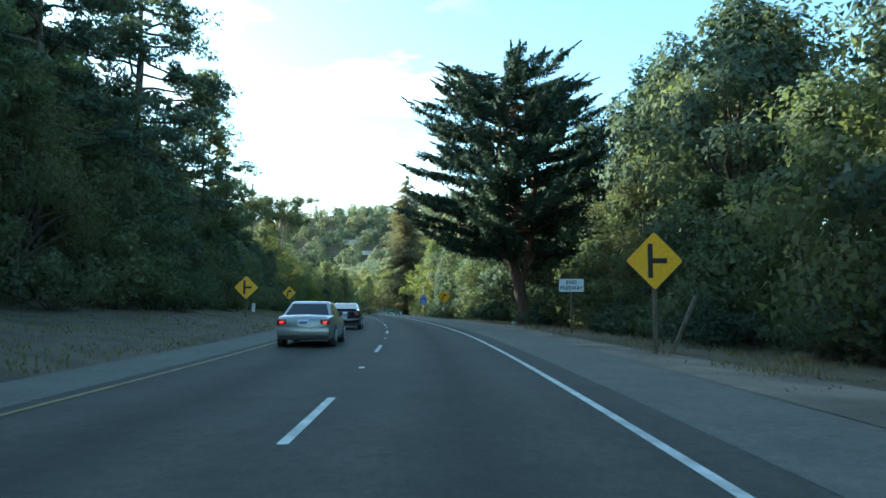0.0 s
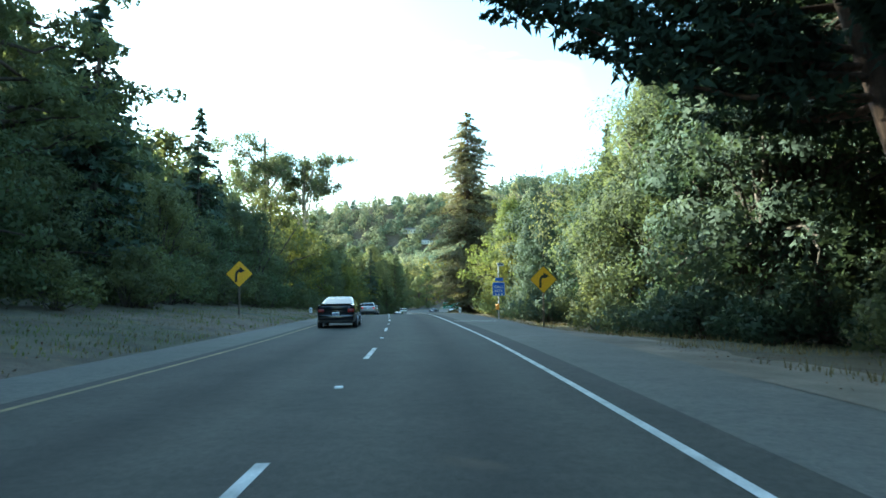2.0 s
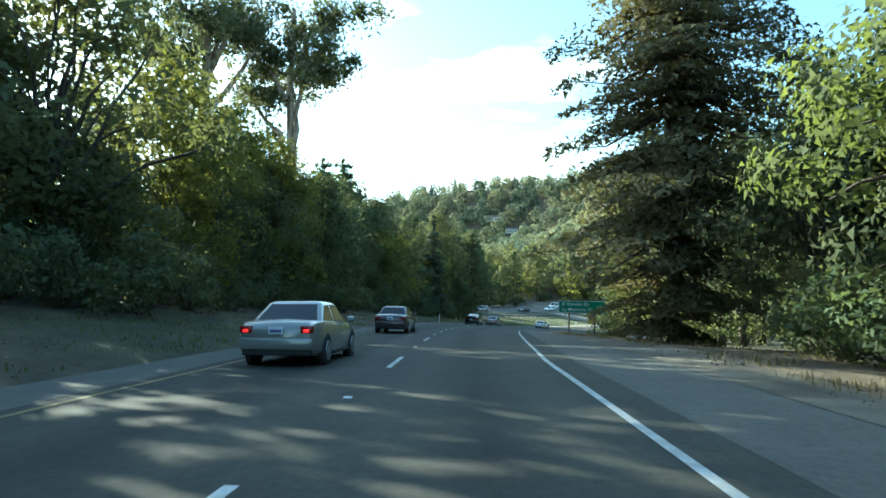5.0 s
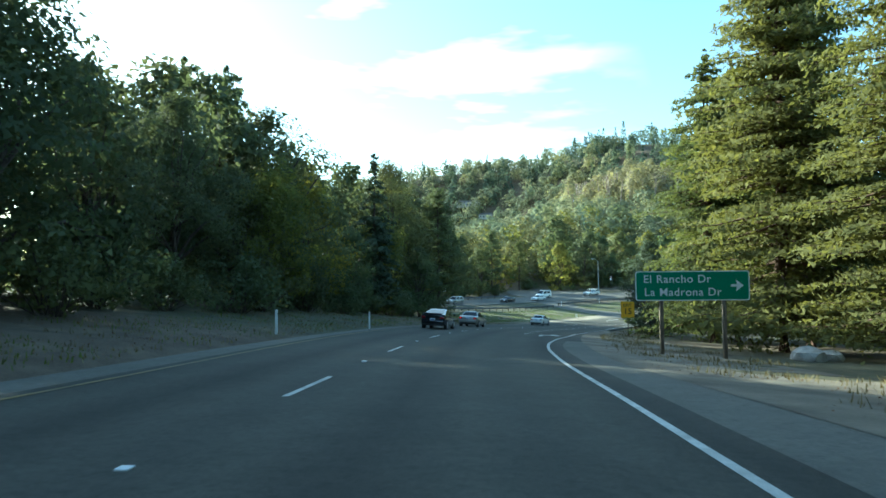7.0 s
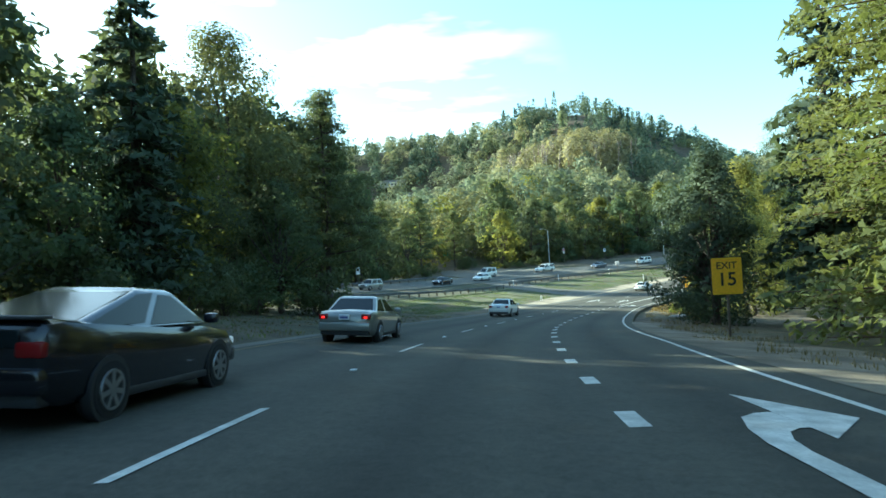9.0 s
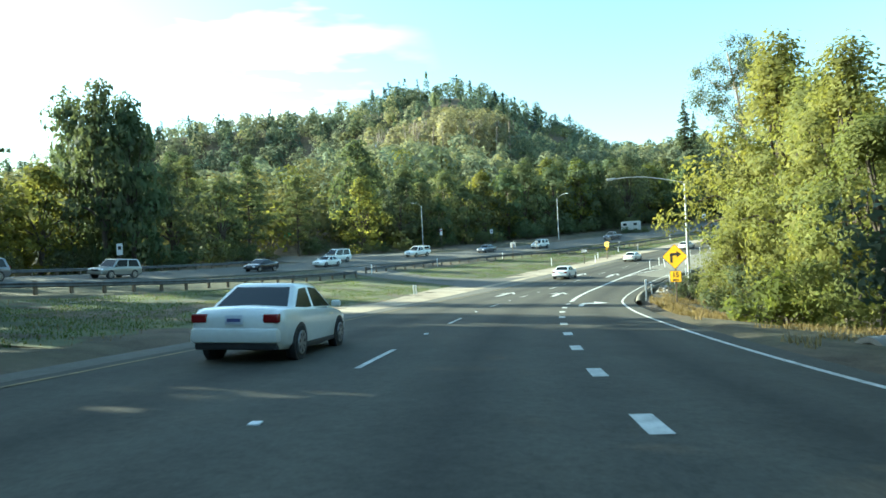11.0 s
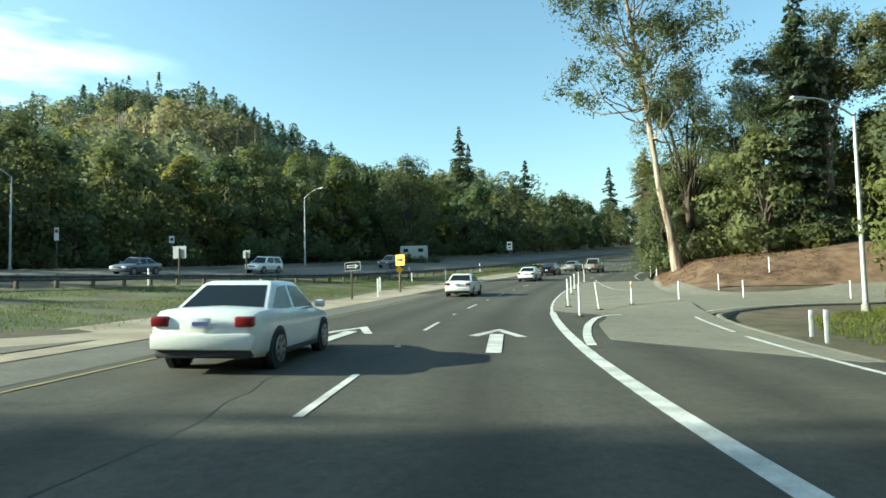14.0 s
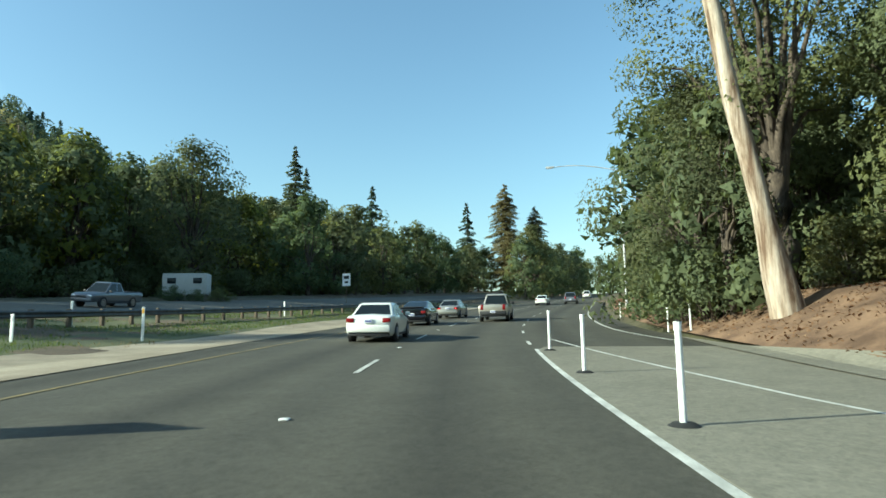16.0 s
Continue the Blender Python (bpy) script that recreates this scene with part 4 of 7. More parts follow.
def cypress(label, seed):
    """A broad old cypress: leaning forked trunk, long rising boughs with flat plumes."""
    rng = np.random.default_rng(seed)
    verts, faces = [], []
    main = [(0, 0, -0.5), (-0.15, 0, 1.5), (-0.55, 0.1, 3.6), (-1.2, 0.2, 6.0), (-1.9, 0.3, 8.5), (-2.2, 0.3, 13), (-2.0, 0.2, 17.5), (-1.9, 0.2, 20.8)]
    second = [(-0.45, 0.1, 3.2), (0.25, 0.2, 5.2), (0.65, 0.3, 8.0), (0.9, 0.4, 12), (1.2, 0.5, 16.5), (1.3, 0.5, 19.8)]
    ring_tube(verts, faces, main, [0.72, 0.55, 0.46, 0.38, 0.34, 0.28, 0.18, 0.04], 10)
    ring_tube(verts, faces, second, [0.36, 0.32, 0.28, 0.24, 0.14, 0.03], 9)
    ring_tube(verts, faces, [(0.25, 0.1, 4.9), (0.75, -0.2, 6.0), (0.6, -0.3, 6.9)], [0.26, 0.2, 0.1], 7)
    pts, size, nrm = [], [], []

    def plume(base, way, length, thick):
        """A tapering shoot of scale leaves."""
        m = int(60 + 52 * length)
        w = rng.uniform(0, 1, m) ** 0.9
        side = rng.normal(0, 1, (m, 3))
        side /= np.linalg.norm(side, axis=1)[:, None]
        pts.append(base + way * (w * length)[:, None] + side * (thick * (1.05 - w) * rng.uniform(0.4, 1.0, m))[:, None] * (1, 1, 0.7))
        size.append(0.18 * (1.15 - 0.6 * w) * rng.uniform(0.7, 1.3, m))
        nrm.append(side * 0.7 + way * 0.4 + (0, 0, 0.35))

    for k in range(150):
        u = (k + 0.5) / 150
        z = 5.2 + 15.6 * u + rng.normal(0, 0.25)
        a = k * 2.399 + rng.normal(0, 0.3)
        lead = np.interp(z, [0, 8.5, 22], [0, -1.0, -0.6])
        reach = (8.8 - 3.4 * u ** 2.6) * rng.uniform(0.6, 1.08) * min(1.0, 0.7 + 2.0 * u)
        o = np.array((lead, 0.2, z))
        flat = np.array((math.cos(a), math.sin(a), 0.0))
        tip = o + flat * reach + (0, 0, reach * rng.uniform(0.08, 0.30))
        line = limb_points(o, tip, -0.35, 0.08, rng)
        ring_tube(verts, faces, line, np.linspace(0.12, 0.02, 6), 4)
        way = tip - o
        way /= np.linalg.norm(way)
        for v in np.linspace(0.28, 0.97, 10):
            turn = rng.choice((-1, 1)) * rng.uniform(0.3, 1.0)
            w = np.array((math.cos(a + turn), math.sin(a + turn), rng.uniform(0.15, 0.6)))
            q = v * 5
            j = min(int(q), 4)
            at = np.array(line[j]) * (1 - q + j) + np.array(line[j + 1]) * (q - j)
            plume(at, w / np.linalg.norm(w), rng.uniform(0.9, 1.9) * (1.15 - 0.35 * v), 0.72)
        plume(tip - way * 0.4, (way + (0, 0, 0.25)) / np.linalg.norm(way + (0, 0, 0.25)), rng.uniform(1.5, 2.4), 0.34)
    return tree_thing("cypress_tree", smooth_mesh("trunk", verts, faces, BARK_RED), leaf_mesh("crown", np.concatenate(pts), np.concatenate(size), np.concatenate(nrm), LEAF_CYPRESS, rng, 0.4), label)


def pine(label, height, spread, leaf_mat, seed, boughs=58, low=0.16):
    """An old pine: bare straight trunk, long level boughs that carry flat pads of needles, sky between them."""
    rng = np.random.default_rng(seed)
    verts, faces, cl = [], [], []
    r0 = height * 0.017
    trunk = limb_points((0, 0, -0.5), (rng.normal(0, 0.4), rng.normal(0, 0.4), height * 0.97), 0, 0.12, rng, 9)
    ring_tube(verts, faces, trunk, np.linspace(r0, 0.05, 9), 9)
    for k in range(boughs):
        u = ((k + rng.uniform(0, 1)) / boughs) ** 0.9
        z = height * (low + (0.97 - low) * u)
        a = k * 2.399 + rng.normal(0, 0.35)
        r = spread * (0.55 + 0.45 * math.sin(math.pi * min(1, u * 0.9 + 0.15))) * (1.05 - 0.72 * u ** 2.2) * rng.uniform(0.5, 1.15)
        i = z / (height * 0.97) * 8
        j = min(int(i), 7)
        o = np.array(trunk[j]) * (1 - i + j) + np.array(trunk[j + 1]) * (i - j)
        tip = o + (r * math.cos(a), r * math.sin(a), r * rng.uniform(-0.06, 0.22))
        line = limb_points(o, tip, -0.2, 0.1, rng)
        ring_tube(verts, faces, line, np.linspace(0.05 + 0.0022 * height, 0.02, 6), 5)
        for v in np.linspace(0.38, 1.05, 4 + int(r)):
            c = o + (tip - o) * v + rng.normal(0, 1, 3) * (0.45, 0.45, 0.22)
            cl.append((*c, (0.55 + 0.5 * v) * rng.uniform(0.55, 1.1)))
    p, sz, nr = clump_leaves(np.array(cl), 62, 0.21, rng, 0.5)
    return tree_thing("pine_tree", smooth_mesh("trunk", verts, faces, BARK), leaf_mesh("crown", p, sz, nr + (0, 0, 0.35), leaf_mat, rng, 0.34), label)


OAKS = [broadleaf("spreading dark green oak beside the highway", 13, 5.4, LEAF_OAK, 11, clumps=70, per=128, leaf=0.168, low=0.05),
        broadleaf("dense dark evergreen tree on the verge", 11, 4.8, LEAF_DARK, 12, clumps=68, per=124, leaf=0.168, low=0.03, name="evergreen_tree"),
        broadleaf("yellowing broadleaf tree at the roadside", 12, 4.9, LEAF_GOLD, 13, clumps=46, per=120, leaf=0.168, low=0.06, name="maple_tree"),
        broadleaf("tall green bay tree with open limbs", 15, 5.2, LEAF_OAK, 14, clumps=72, per=290, leaf=0.102, low=0.06, name="bay_tree")]
WILLOWS = [broadleaf("sunlit yellow green tree beside the ramp", 12, 4.8, LEAF_WILLOW_SUN, 25, clumps=74, per=150, leaf=0.15, low=0.02, name="willow_tree"),
           broadleaf("tall sunlit green tree beside the ramp", 14, 4.6, LEAF_WILLOW_SUN, 26, clumps=80, per=150, leaf=0.15, low=0.03, name="willow_tree")]
BACK = [broadleaf("green oak in the wood behind the road", 14, 5.4, LEAF_OAK, 15, clumps=54, per=50, leaf=0.33, low=0.04, name="forest_oak_tree"),
        broadleaf("dark evergreen in the wood behind the road", 13, 5.2, LEAF_DARK, 16, clumps=54, per=50, leaf=0.33, low=0.03, name="evergreen_tree"),
        broadleaf("gold tinged tree in the wood behind the road", 13, 5.0, LEAF_GOLD, 17, clumps=52, per=50, leaf=0.33, low=0.05, name="maple_tree")]
FIRS = [conifer("tall dark green conifer with drooping boughs", 22, 4.6, LEAF_FIR, 21, BARK, 34, 0.34, per=85),
        conifer("ragged dark pine standing among roadside trees", 21, 5.4, LEAF_DARK, 22, BARK, 26, 0.34, 0.12, -0.08, 130, 0.22, 0.5, "pine_tree", flat=0.55)]
REDWOOD = [conifer("tall bronze green redwood with a dense crown", 30, 6.8, LEAF_RED, 23, BARK_RED, 56, 0.20, 0.04, 0.34, 380, 0.10, 0.45, "redwood_tree", foot=0.38),
           conifer("sunlit green redwood beside the exit", 26, 7.0, LEAF_SUN_TONED, 24, BARK_RED, 46, 0.21, 0.08, 0.14, 290, 0.15, 0.55, "redwood_tree")]
CYPRESS = [cypress("broad black green cypress with flat layered boughs", 45)]
PINES = [pine("tall dark pine with level boughs and needle pads", 25, 6.2, LEAF_FIR, 51),
         pine("ragged dark pine leaning over the roadside shrubs", 23, 5.6, LEAF_DARK, 52, 50, 0.2)]
GUMS = [eucalyptus("tall eucalyptus with pale trunk and open leaf tufts", 26, 5.6, 31, clumps=48, per=240, tuft=0.25, leaf=0.21, forks=6, first=0.42),
        eucalyptus("slender eucalyptus with forked pale limbs", 24, 5.0, 32, clumps=45, per=240, first=0.45, tuft=0.24, leaf=0.21, forks=5),
        eucalyptus("tall leaning eucalyptus with peeling pale trunk", 36, 7.2, 33, clumps=62, per=300, lean=(-2.6, 3.2), first=0.42, leaf=0.19, stout=0.0074, tuft=0.19)]
DENSE = [broadleaf("dense black green cypress screen at the road edge", 16, 4.4, LEAF_FIR, 19, clumps=125, per=120, leaf=0.16, low=0.0, name="cypress_tree"),
         broadleaf("dark twisted bay tree with bare lower limbs", 20, 5.4, LEAF_DARK, 18, clumps=64, per=380, leaf=0.105, low=0.40, name="bay_tree")]
# A copy of the green thicket with verge shade put into its leaves.
SHADE_THICKET = shrub("black green thicket with tree shade in its leaf colour", 4.2, 3.2, LEAF_FIR, 46, 24, 120, 0.135)
SHRUBS = [shrub("low green shrub on the verge", 2.2, 1.9, LEAF_OAK, 41), shrub("low dry yellow shrub on the verge", 1.8, 1.6, LEAF_GOLD, 42),
          shrub("dense green thicket under the roadside trees", 4.2, 3.2, LEAF_DARK, 43, 22, 115, 0.135), shrub("leafy green thicket under the roadside trees", 4.6, 3.0, LEAF_OAK, 44, 22, 115, 0.135)]
SNAG = eucalyptus("bare pale dead tree on the slope", 24, 6.0, 35, clumps=20, per=6, first=0.2)
PROTOS = [SNAG, SHADE_THICKET] + WILLOWS + PINES + OAKS + BACK + FIRS + REDWOOD + CYPRESS + GUMS + DENSE + SHRUBS


def plant(proto, s=None, d=None, scale=1.0, at=None, tall=1.0, turn=None, sink=0.15):
    """A copy of a tree on the ground at s, d or at world x, y."""
    x, y = at if at is not None else along(s, d)
    z = float(terrain([x], [y])[0]) - sink
    ob = copy_thing(proto, pose(float(x), float(y), z, 0, 0, RNG.uniform(0, 360) if turn is None else turn))
    ob.scale = (scale, scale, scale * tall)
    return ob


def belt(s0, s1, d0, step, kinds, lo=0.8, hi=1.25, wander=1.3):
    """Trees in an uneven row along the road."""
    for s in np.arange(s0, s1, step):
        proto = kinds[int(RNG.integers(len(kinds)))]
        plant(proto, s + RNG.uniform(-0.4, 0.4) * step, d0 + RNG.uniform(-wander, wander), RNG.uniform(lo, hi), tall=RNG.uniform(0.92, 1.15))


O1, O2, O3, O4 = OAKS
B1, B2, B3 = BACK
# left of the road: a continuous wood down to the open junction
belt(-16, 226, -15.5, 5.0, [SHRUBS[2], SHRUBS[2], SHRUBS[3]], 0.7, 1.1)
belt(-16, 224, -18.5, 7.5, [O2, O1, O2, O4], 0.62, 0.85)
belt(-20, 228, -24, 8.5, [B1, B2, B1], 0.9, 1.15)
belt(-20, 215, -32, 13.0, [B1, B2, B1, FIRS[1]], 1.05, 1.3)
belt(-12, 56, -28, 6.5, [B1, B2, B1], 1.4, 1.7)
belt(84, 128, -28, 7.5, [B1, B2, B1], 1.25, 1.45)
# This tall back row is added to shade the right side of the road.
belt(4, 112, -38, 8.0, [B1, B2, B1], 1.85, 2.1)
belt(130, 160, -30, 9.0, [B1, B2, B1], 0.85, 1.0)
# The B1 and B2 trees are added to keep sun off the road.
for s, d, p, k in ((-14, -20, O4, 1.35), (2, -21, PINES[1], 1.1), (10, -19, O4, 1.35), (24, -20, PINES[1], 1.0), (36, -20, PINES[0], 1.0), (44, -23, O1, 1.3), (51, -20, PINES[0], 1.25), (60, -24, O1, 1.4), (70, -19.0, PINES[1], 1.1), (80, -19, FIRS[0], 0.95), (104, -20, FIRS[0], 0.86), (118, -22, FIRS[0], 0.72), (112, -16, O1, 0.8), (136, -17, O3, 0.95), (141, -20, O3, 1.3), (148, -18.5, O3, 1.2), (153, -17.5, O3, 1.15), (129, -19, O1, 1.25), (157, -25.5, GUMS[0], 1.45), (162, -19.5, GUMS[1], 1.5), (163, -16.5, O1, 1.0), (158, -18, O3, 1.05), (185, -16, O3, 0.8), (192, -20, O1, 1.25), (180, -21, O4, 0.8), (172, -19, O4, 0.6), (209, -17, FIRS[0], 0.8), (222, -17, O1, 0.7), (154, -23, B1, 1.1), (160, -24, B2, 1.2), (167, -26, B1, 1.25), (174, -28, B2, 1.25), (236, -28, B1, 1.45), (228, -29, B2, 1.45), (246, -31, B1, 1.4), (221, -27, B1, 1.4), (188, -17, O3, 0.95), (196, -18, O3, 1.0), (214, -19, O3, 1.0), (233, -19, PINES[1], 0.85), (229, -23, O1, 1.35), (236, -24, O1, 1.4), (243, -29, B2, 1.2), (240, -24, O4, 1.3), (224, -22, O4, 1.4)):
    # Gold O3 trees at s 141 to 153 stand in for sunlit yellow tops.
    plant(p, s, d, k)
# right of the road
# Dark DENSE[0] and thicket kinds carry the verge's shade in their leaf colour.
belt(-16, 60, 12.0, 4.5, [SHADE_THICKET, SHRUBS[2], SHRUBS[3]], 0.55, 0.85, 0.5)
belt(60, 106, 11.2, 4.5, [SHADE_THICKET, SHADE_THICKET, SHADE_THICKET, SHRUBS[3]], 0.55, 0.95, 0.8)
belt(106, 128, 11.2, 4.5, [SHRUBS[2], SHRUBS[3], SHRUBS[3]], 0.55, 0.95, 0.8)
belt(-18, 24, 14, 6.5, [DENSE[0], O2, O4], 0.8, 1.05)
belt(26, 50, 14, 5.5, [O4, O2], 0.7, 0.85)
belt(-16, 170, 21, 8.5, [O1, O2, O1], 1.05, 1.35)
belt(64, 128, 13.8, 6.0, [DENSE[0], DENSE[0], DENSE[0], O2], 0.6, 0.85)
belt(-10, 250, 30, 16.0, [B1, B2, B1, FIRS[0]], 1.1, 1.35)
plant(CYPRESS[0], at=(6.9, 53.9), scale=1.0, turn=0)
for s, d, p, k in ((31, 16.5, DENSE[0], 1.15), (41, 18, DENSE[0], 1.25), (36, 21, O4, 1.35), (47, 19, DENSE[0], 1.3), (53, 22, DENSE[0], 1.3), (60, 19, DENSE[0], 1.3), (16, 15.5, DENSE[0], 1.05), (4, 16, O4, 1.2), (128, 13, O1, 0.8), (80, 15.5, O4, 1.15), (91, 14.5, DENSE[0], 0.75), (97, 17, DENSE[0], 0.8), (63, 12.5, DENSE[0], 0.85), (69, 13.5, DENSE[0], 0.9), (75, 14, O4, 1.1)):
    plant(p, s, d, k)
plant(DENSE[0], 97, 12.0, 0.55)
plant(WILLOWS[0], 110, 11.2, 0.72)
plant(WILLOWS[1], 117, 12.5, 1.0)
plant(O1, 122, 15.0, 1.15)
plant(REDWOOD[0], at=(-7.4, 134.6), scale=1.0)
for s, d, p, k in ((176, 21, REDWOOD[1], 0.95), (186, 17.5, REDWOOD[1], 1.05), (196, 22, REDWOOD[1], 1.15), (205, 16.5, REDWOOD[1], 1.0), (216, 20, REDWOOD[1], 1.1), (228, 18, FIRS[0], 1.1), (300, 36, REDWOOD[1], 0.75), (309, 41, REDWOOD[1], 0.8), (302, 20, WILLOWS[0], 0.8), (308, 23.5, WILLOWS[1], 0.9), (296, 24, WILLOWS[0], 1.0), (276.5, 9.6, SHRUBS[3], 0.6), (313, 30, O3, 1.1)):
    plant(p, s, d, k)
plant(FIRS[1], at=(-52.3, 204.3), scale=1.2)
plant(DENSE[0], 235.0, 11.0, 0.85, tall=0.85)
plant(DENSE[0], 229.0, 11.2, 0.85, tall=0.9)
for s, d, p, k in ((246, 12.5, WILLOWS[0], 0.62), (252, 14, WILLOWS[1], 0.85), (258, 15.5, WILLOWS[0], 0.95), (264, 16, WILLOWS[1], 1.0), (271, 15.5, WILLOWS[1], 1.3), (279, 17.5, WILLOWS[1], 1.22), (250, 10.6, SHRUBS[1], 1.3), (274, 12.6, WILLOWS[0], 0.5), (281, 13.4, WILLOWS[0], 0.55), (268, 12.4, WILLOWS[1], 0.5), (256, 11, SHRUBS[3], 0.8), (276, 13, SHRUBS[3], 0.8), (290, 20, WILLOWS[0], 1.0), (298, 22, WILLOWS[1], 0.9), (304, 26, O1, 1.1)):
    plant(p, s, d, k)
# the wooded bank inside the bend, past the side road
plant(GUMS[2], at=(47.9, 320.4), scale=1.14, turn=0)
plant(SNAG, at=(-23, 394), scale=0.45)
plant(DENSE[1], at=(51.0, 321.5), scale=0.95)
plant(B2, at=(50.6, 323.4), scale=0.6, tall=1.2)
plant(O4, at=(51.5, 325.0), scale=0.75)
plant(DENSE[1], at=(53.0, 316.6), scale=0.8)
plant(GUMS[1], at=(57.5, 314.0), scale=0.8)
plant(SHRUBS[3], at=(56.0, 313.0), scale=1.3)
plant(O4, at=(56.5, 322.5), scale=0.75)
for x, y, k in ((51.5, 319.5, 0.7), (53.0, 322.0, 0.9), (52.5, 314.5, 0.7), (54.0, 317.5, 0.8), (56.5, 324.5, 0.9), (55.5, 311.5, 0.9), (51.8, 311.0, 0.6)):
    plant(SHRUBS[2 + int(x * 2) % 2], at=(x, y), scale=k)
plant(SHRUBS[3], at=(50.5, 313.0), scale=0.9)
plant(SHRUBS[2], at=(53.0, 310.0), scale=0.9)
plant(FIRS[0], at=(52.5, 311.3), scale=0.85, tall=1.28)
plant(WILLOWS[0], 318, 21.5, 1.2)
plant(WILLOWS[1], 316, 27.0, 1.0)
plant(GUMS[1], at=(56.0, 311.0), scale=0.95)
plant(GUMS[0], at=(61.0, 316.0), scale=1.0)
plant(GUMS[1], at=(59.0, 306.0), scale=0.9)
plant(REDWOOD[1], at=(57.0, 300.0), scale=0.62)
plant(O3, at=(60.0, 309.0), scale=0.95)
belt(343, 367, 18, 5.0, [B2, O2, B2], 0.7, 0.95)
belt(362, 480, 14.5, 7.0, [B1, B2, B1], 0.75, 1.05)
belt(335, 366, 27, 8.0, [B1, B3, B1], 0.65, 0.85)
belt(366, 480, 26, 8.5, [B1, B2, B1], 0.85, 1.05)
belt(366, 480, 36, 10.0, [B1, B2], 0.8, 1.0)
belt(330, 366, 38, 9.0, [B1, B3], 0.8, 1.0)
belt(352, 440, 12.4, 5.0, [SHRUBS[0], SHRUBS[3]], 0.5, 0.9, 0.6)
# the far side of the opposite carriageway
belt(226, 304, -57, 4.0, [SHRUBS[2], SHRUBS[3]], 0.7, 1.0, 1.5)
belt(306, 328, -69, 4.5, [SHRUBS[2], SHRUBS[3], SHRUBS[0]], 0.7, 1.1)
belt(228, 300, -62, 6.5, [B3, B1, B3, B2], 0.85, 1.15)
belt(215, 306, -74, 8.0, [FIRS[1], B2, B1], 1.0, 1.25)
belt(326, 352, -58, 5.0, [SHRUBS[2], SHRUBS[3], B2], 0.6, 0.9)
for x, y, k in ((-52, 256, 1.2), (-57, 266, 1.25), (-51, 275, 1.12), (-62, 258, 1.2), (-66, 270, 1.2), (-58, 281, 1.0), (-47, 333, 0.85), (-39, 343, 0.9), (-31, 351, 0.75), (-53, 347, 0.9)):
    plant(PINES[int(y) % 2], at=(x, y), scale=k * (0.95 if y > 300 else 0.72))
# Stretched trees added out of view so that their shadows cross the road.
for x, y, k in ((-50, 305.0, 0.95), (-47, 306.5, 0.95), (-51.5, 309, 0.95), (-55, 308.5, 1.0), (-48.5, 308, 0.9)):
    plant(B2 if int(x) % 2 else B1, at=(x, y), scale=k, tall=1.8)
belt(330, 366, -58, 7.0, [B1, B3, B2, B3], 0.95, 1.2)
belt(366, 440, -57, 6.0, [B1, B2, B3, B2], 1.3, 1.5)
belt(440, 480, -58, 7.0, [B1, B3, B2, B3], 0.9, 1.15)
plant(O1, at=(57, 396), scale=1.6)
plant(B2, at=(44, 399), scale=1.5)
belt(336, 520, -68, 8.0, [B1, B2, B1, B3], 1.35, 1.6)
belt(350, 500, -49, 6.0, [SHRUBS[2], SHRUBS[3]], 0.8, 1.2)
belt(430, 560, -42, 8.0, [B1, B2], 1.0, 1.4)
belt(480, 600, -12, 8.0, [B1, B2], 1.0, 1.3)
for d in range(-16, 20, 5):
    plant(BACK[d % 2], 618 + (d % 3) * 3, d, 1.2)
plant(REDWOOD[0], at=(201, 471), scale=1.35)
plant(REDWOOD[0], at=(212, 466), scale=1.1)
for x, y, k in ((141, 519, 1.6), (140, 470, 1.5), (152, 530, 1.2), (190, 480, 1.5), (-20, 388, 0.6)):
    plant(FIRS[0], at=(x, y), scale=k)
for s, d, p, k in ((184, -25, B2, 0.95), (190, -26, B2, 0.95), (197, -25.5, B1, 0.85), (204, -26, B2, 0.8), (211, -25, B2, 0.7), (59, 24, B1, 1.1), (60, 27.5, B2, 1.1), (79, 17.5, O1, 1.3), (84, 17, O1, 1.15)):
    plant(p, s, d, k)
plant(B1, at=(62.3, 331.5), scale=1.2, tall=0.78)
for x, y, k in ((50.6, 324.2, 0.9), (52.6, 326.6, 1.0), (54.5, 328.6, 1.1)):
    plant(SHRUBS[2], at=(x, y), scale=k)


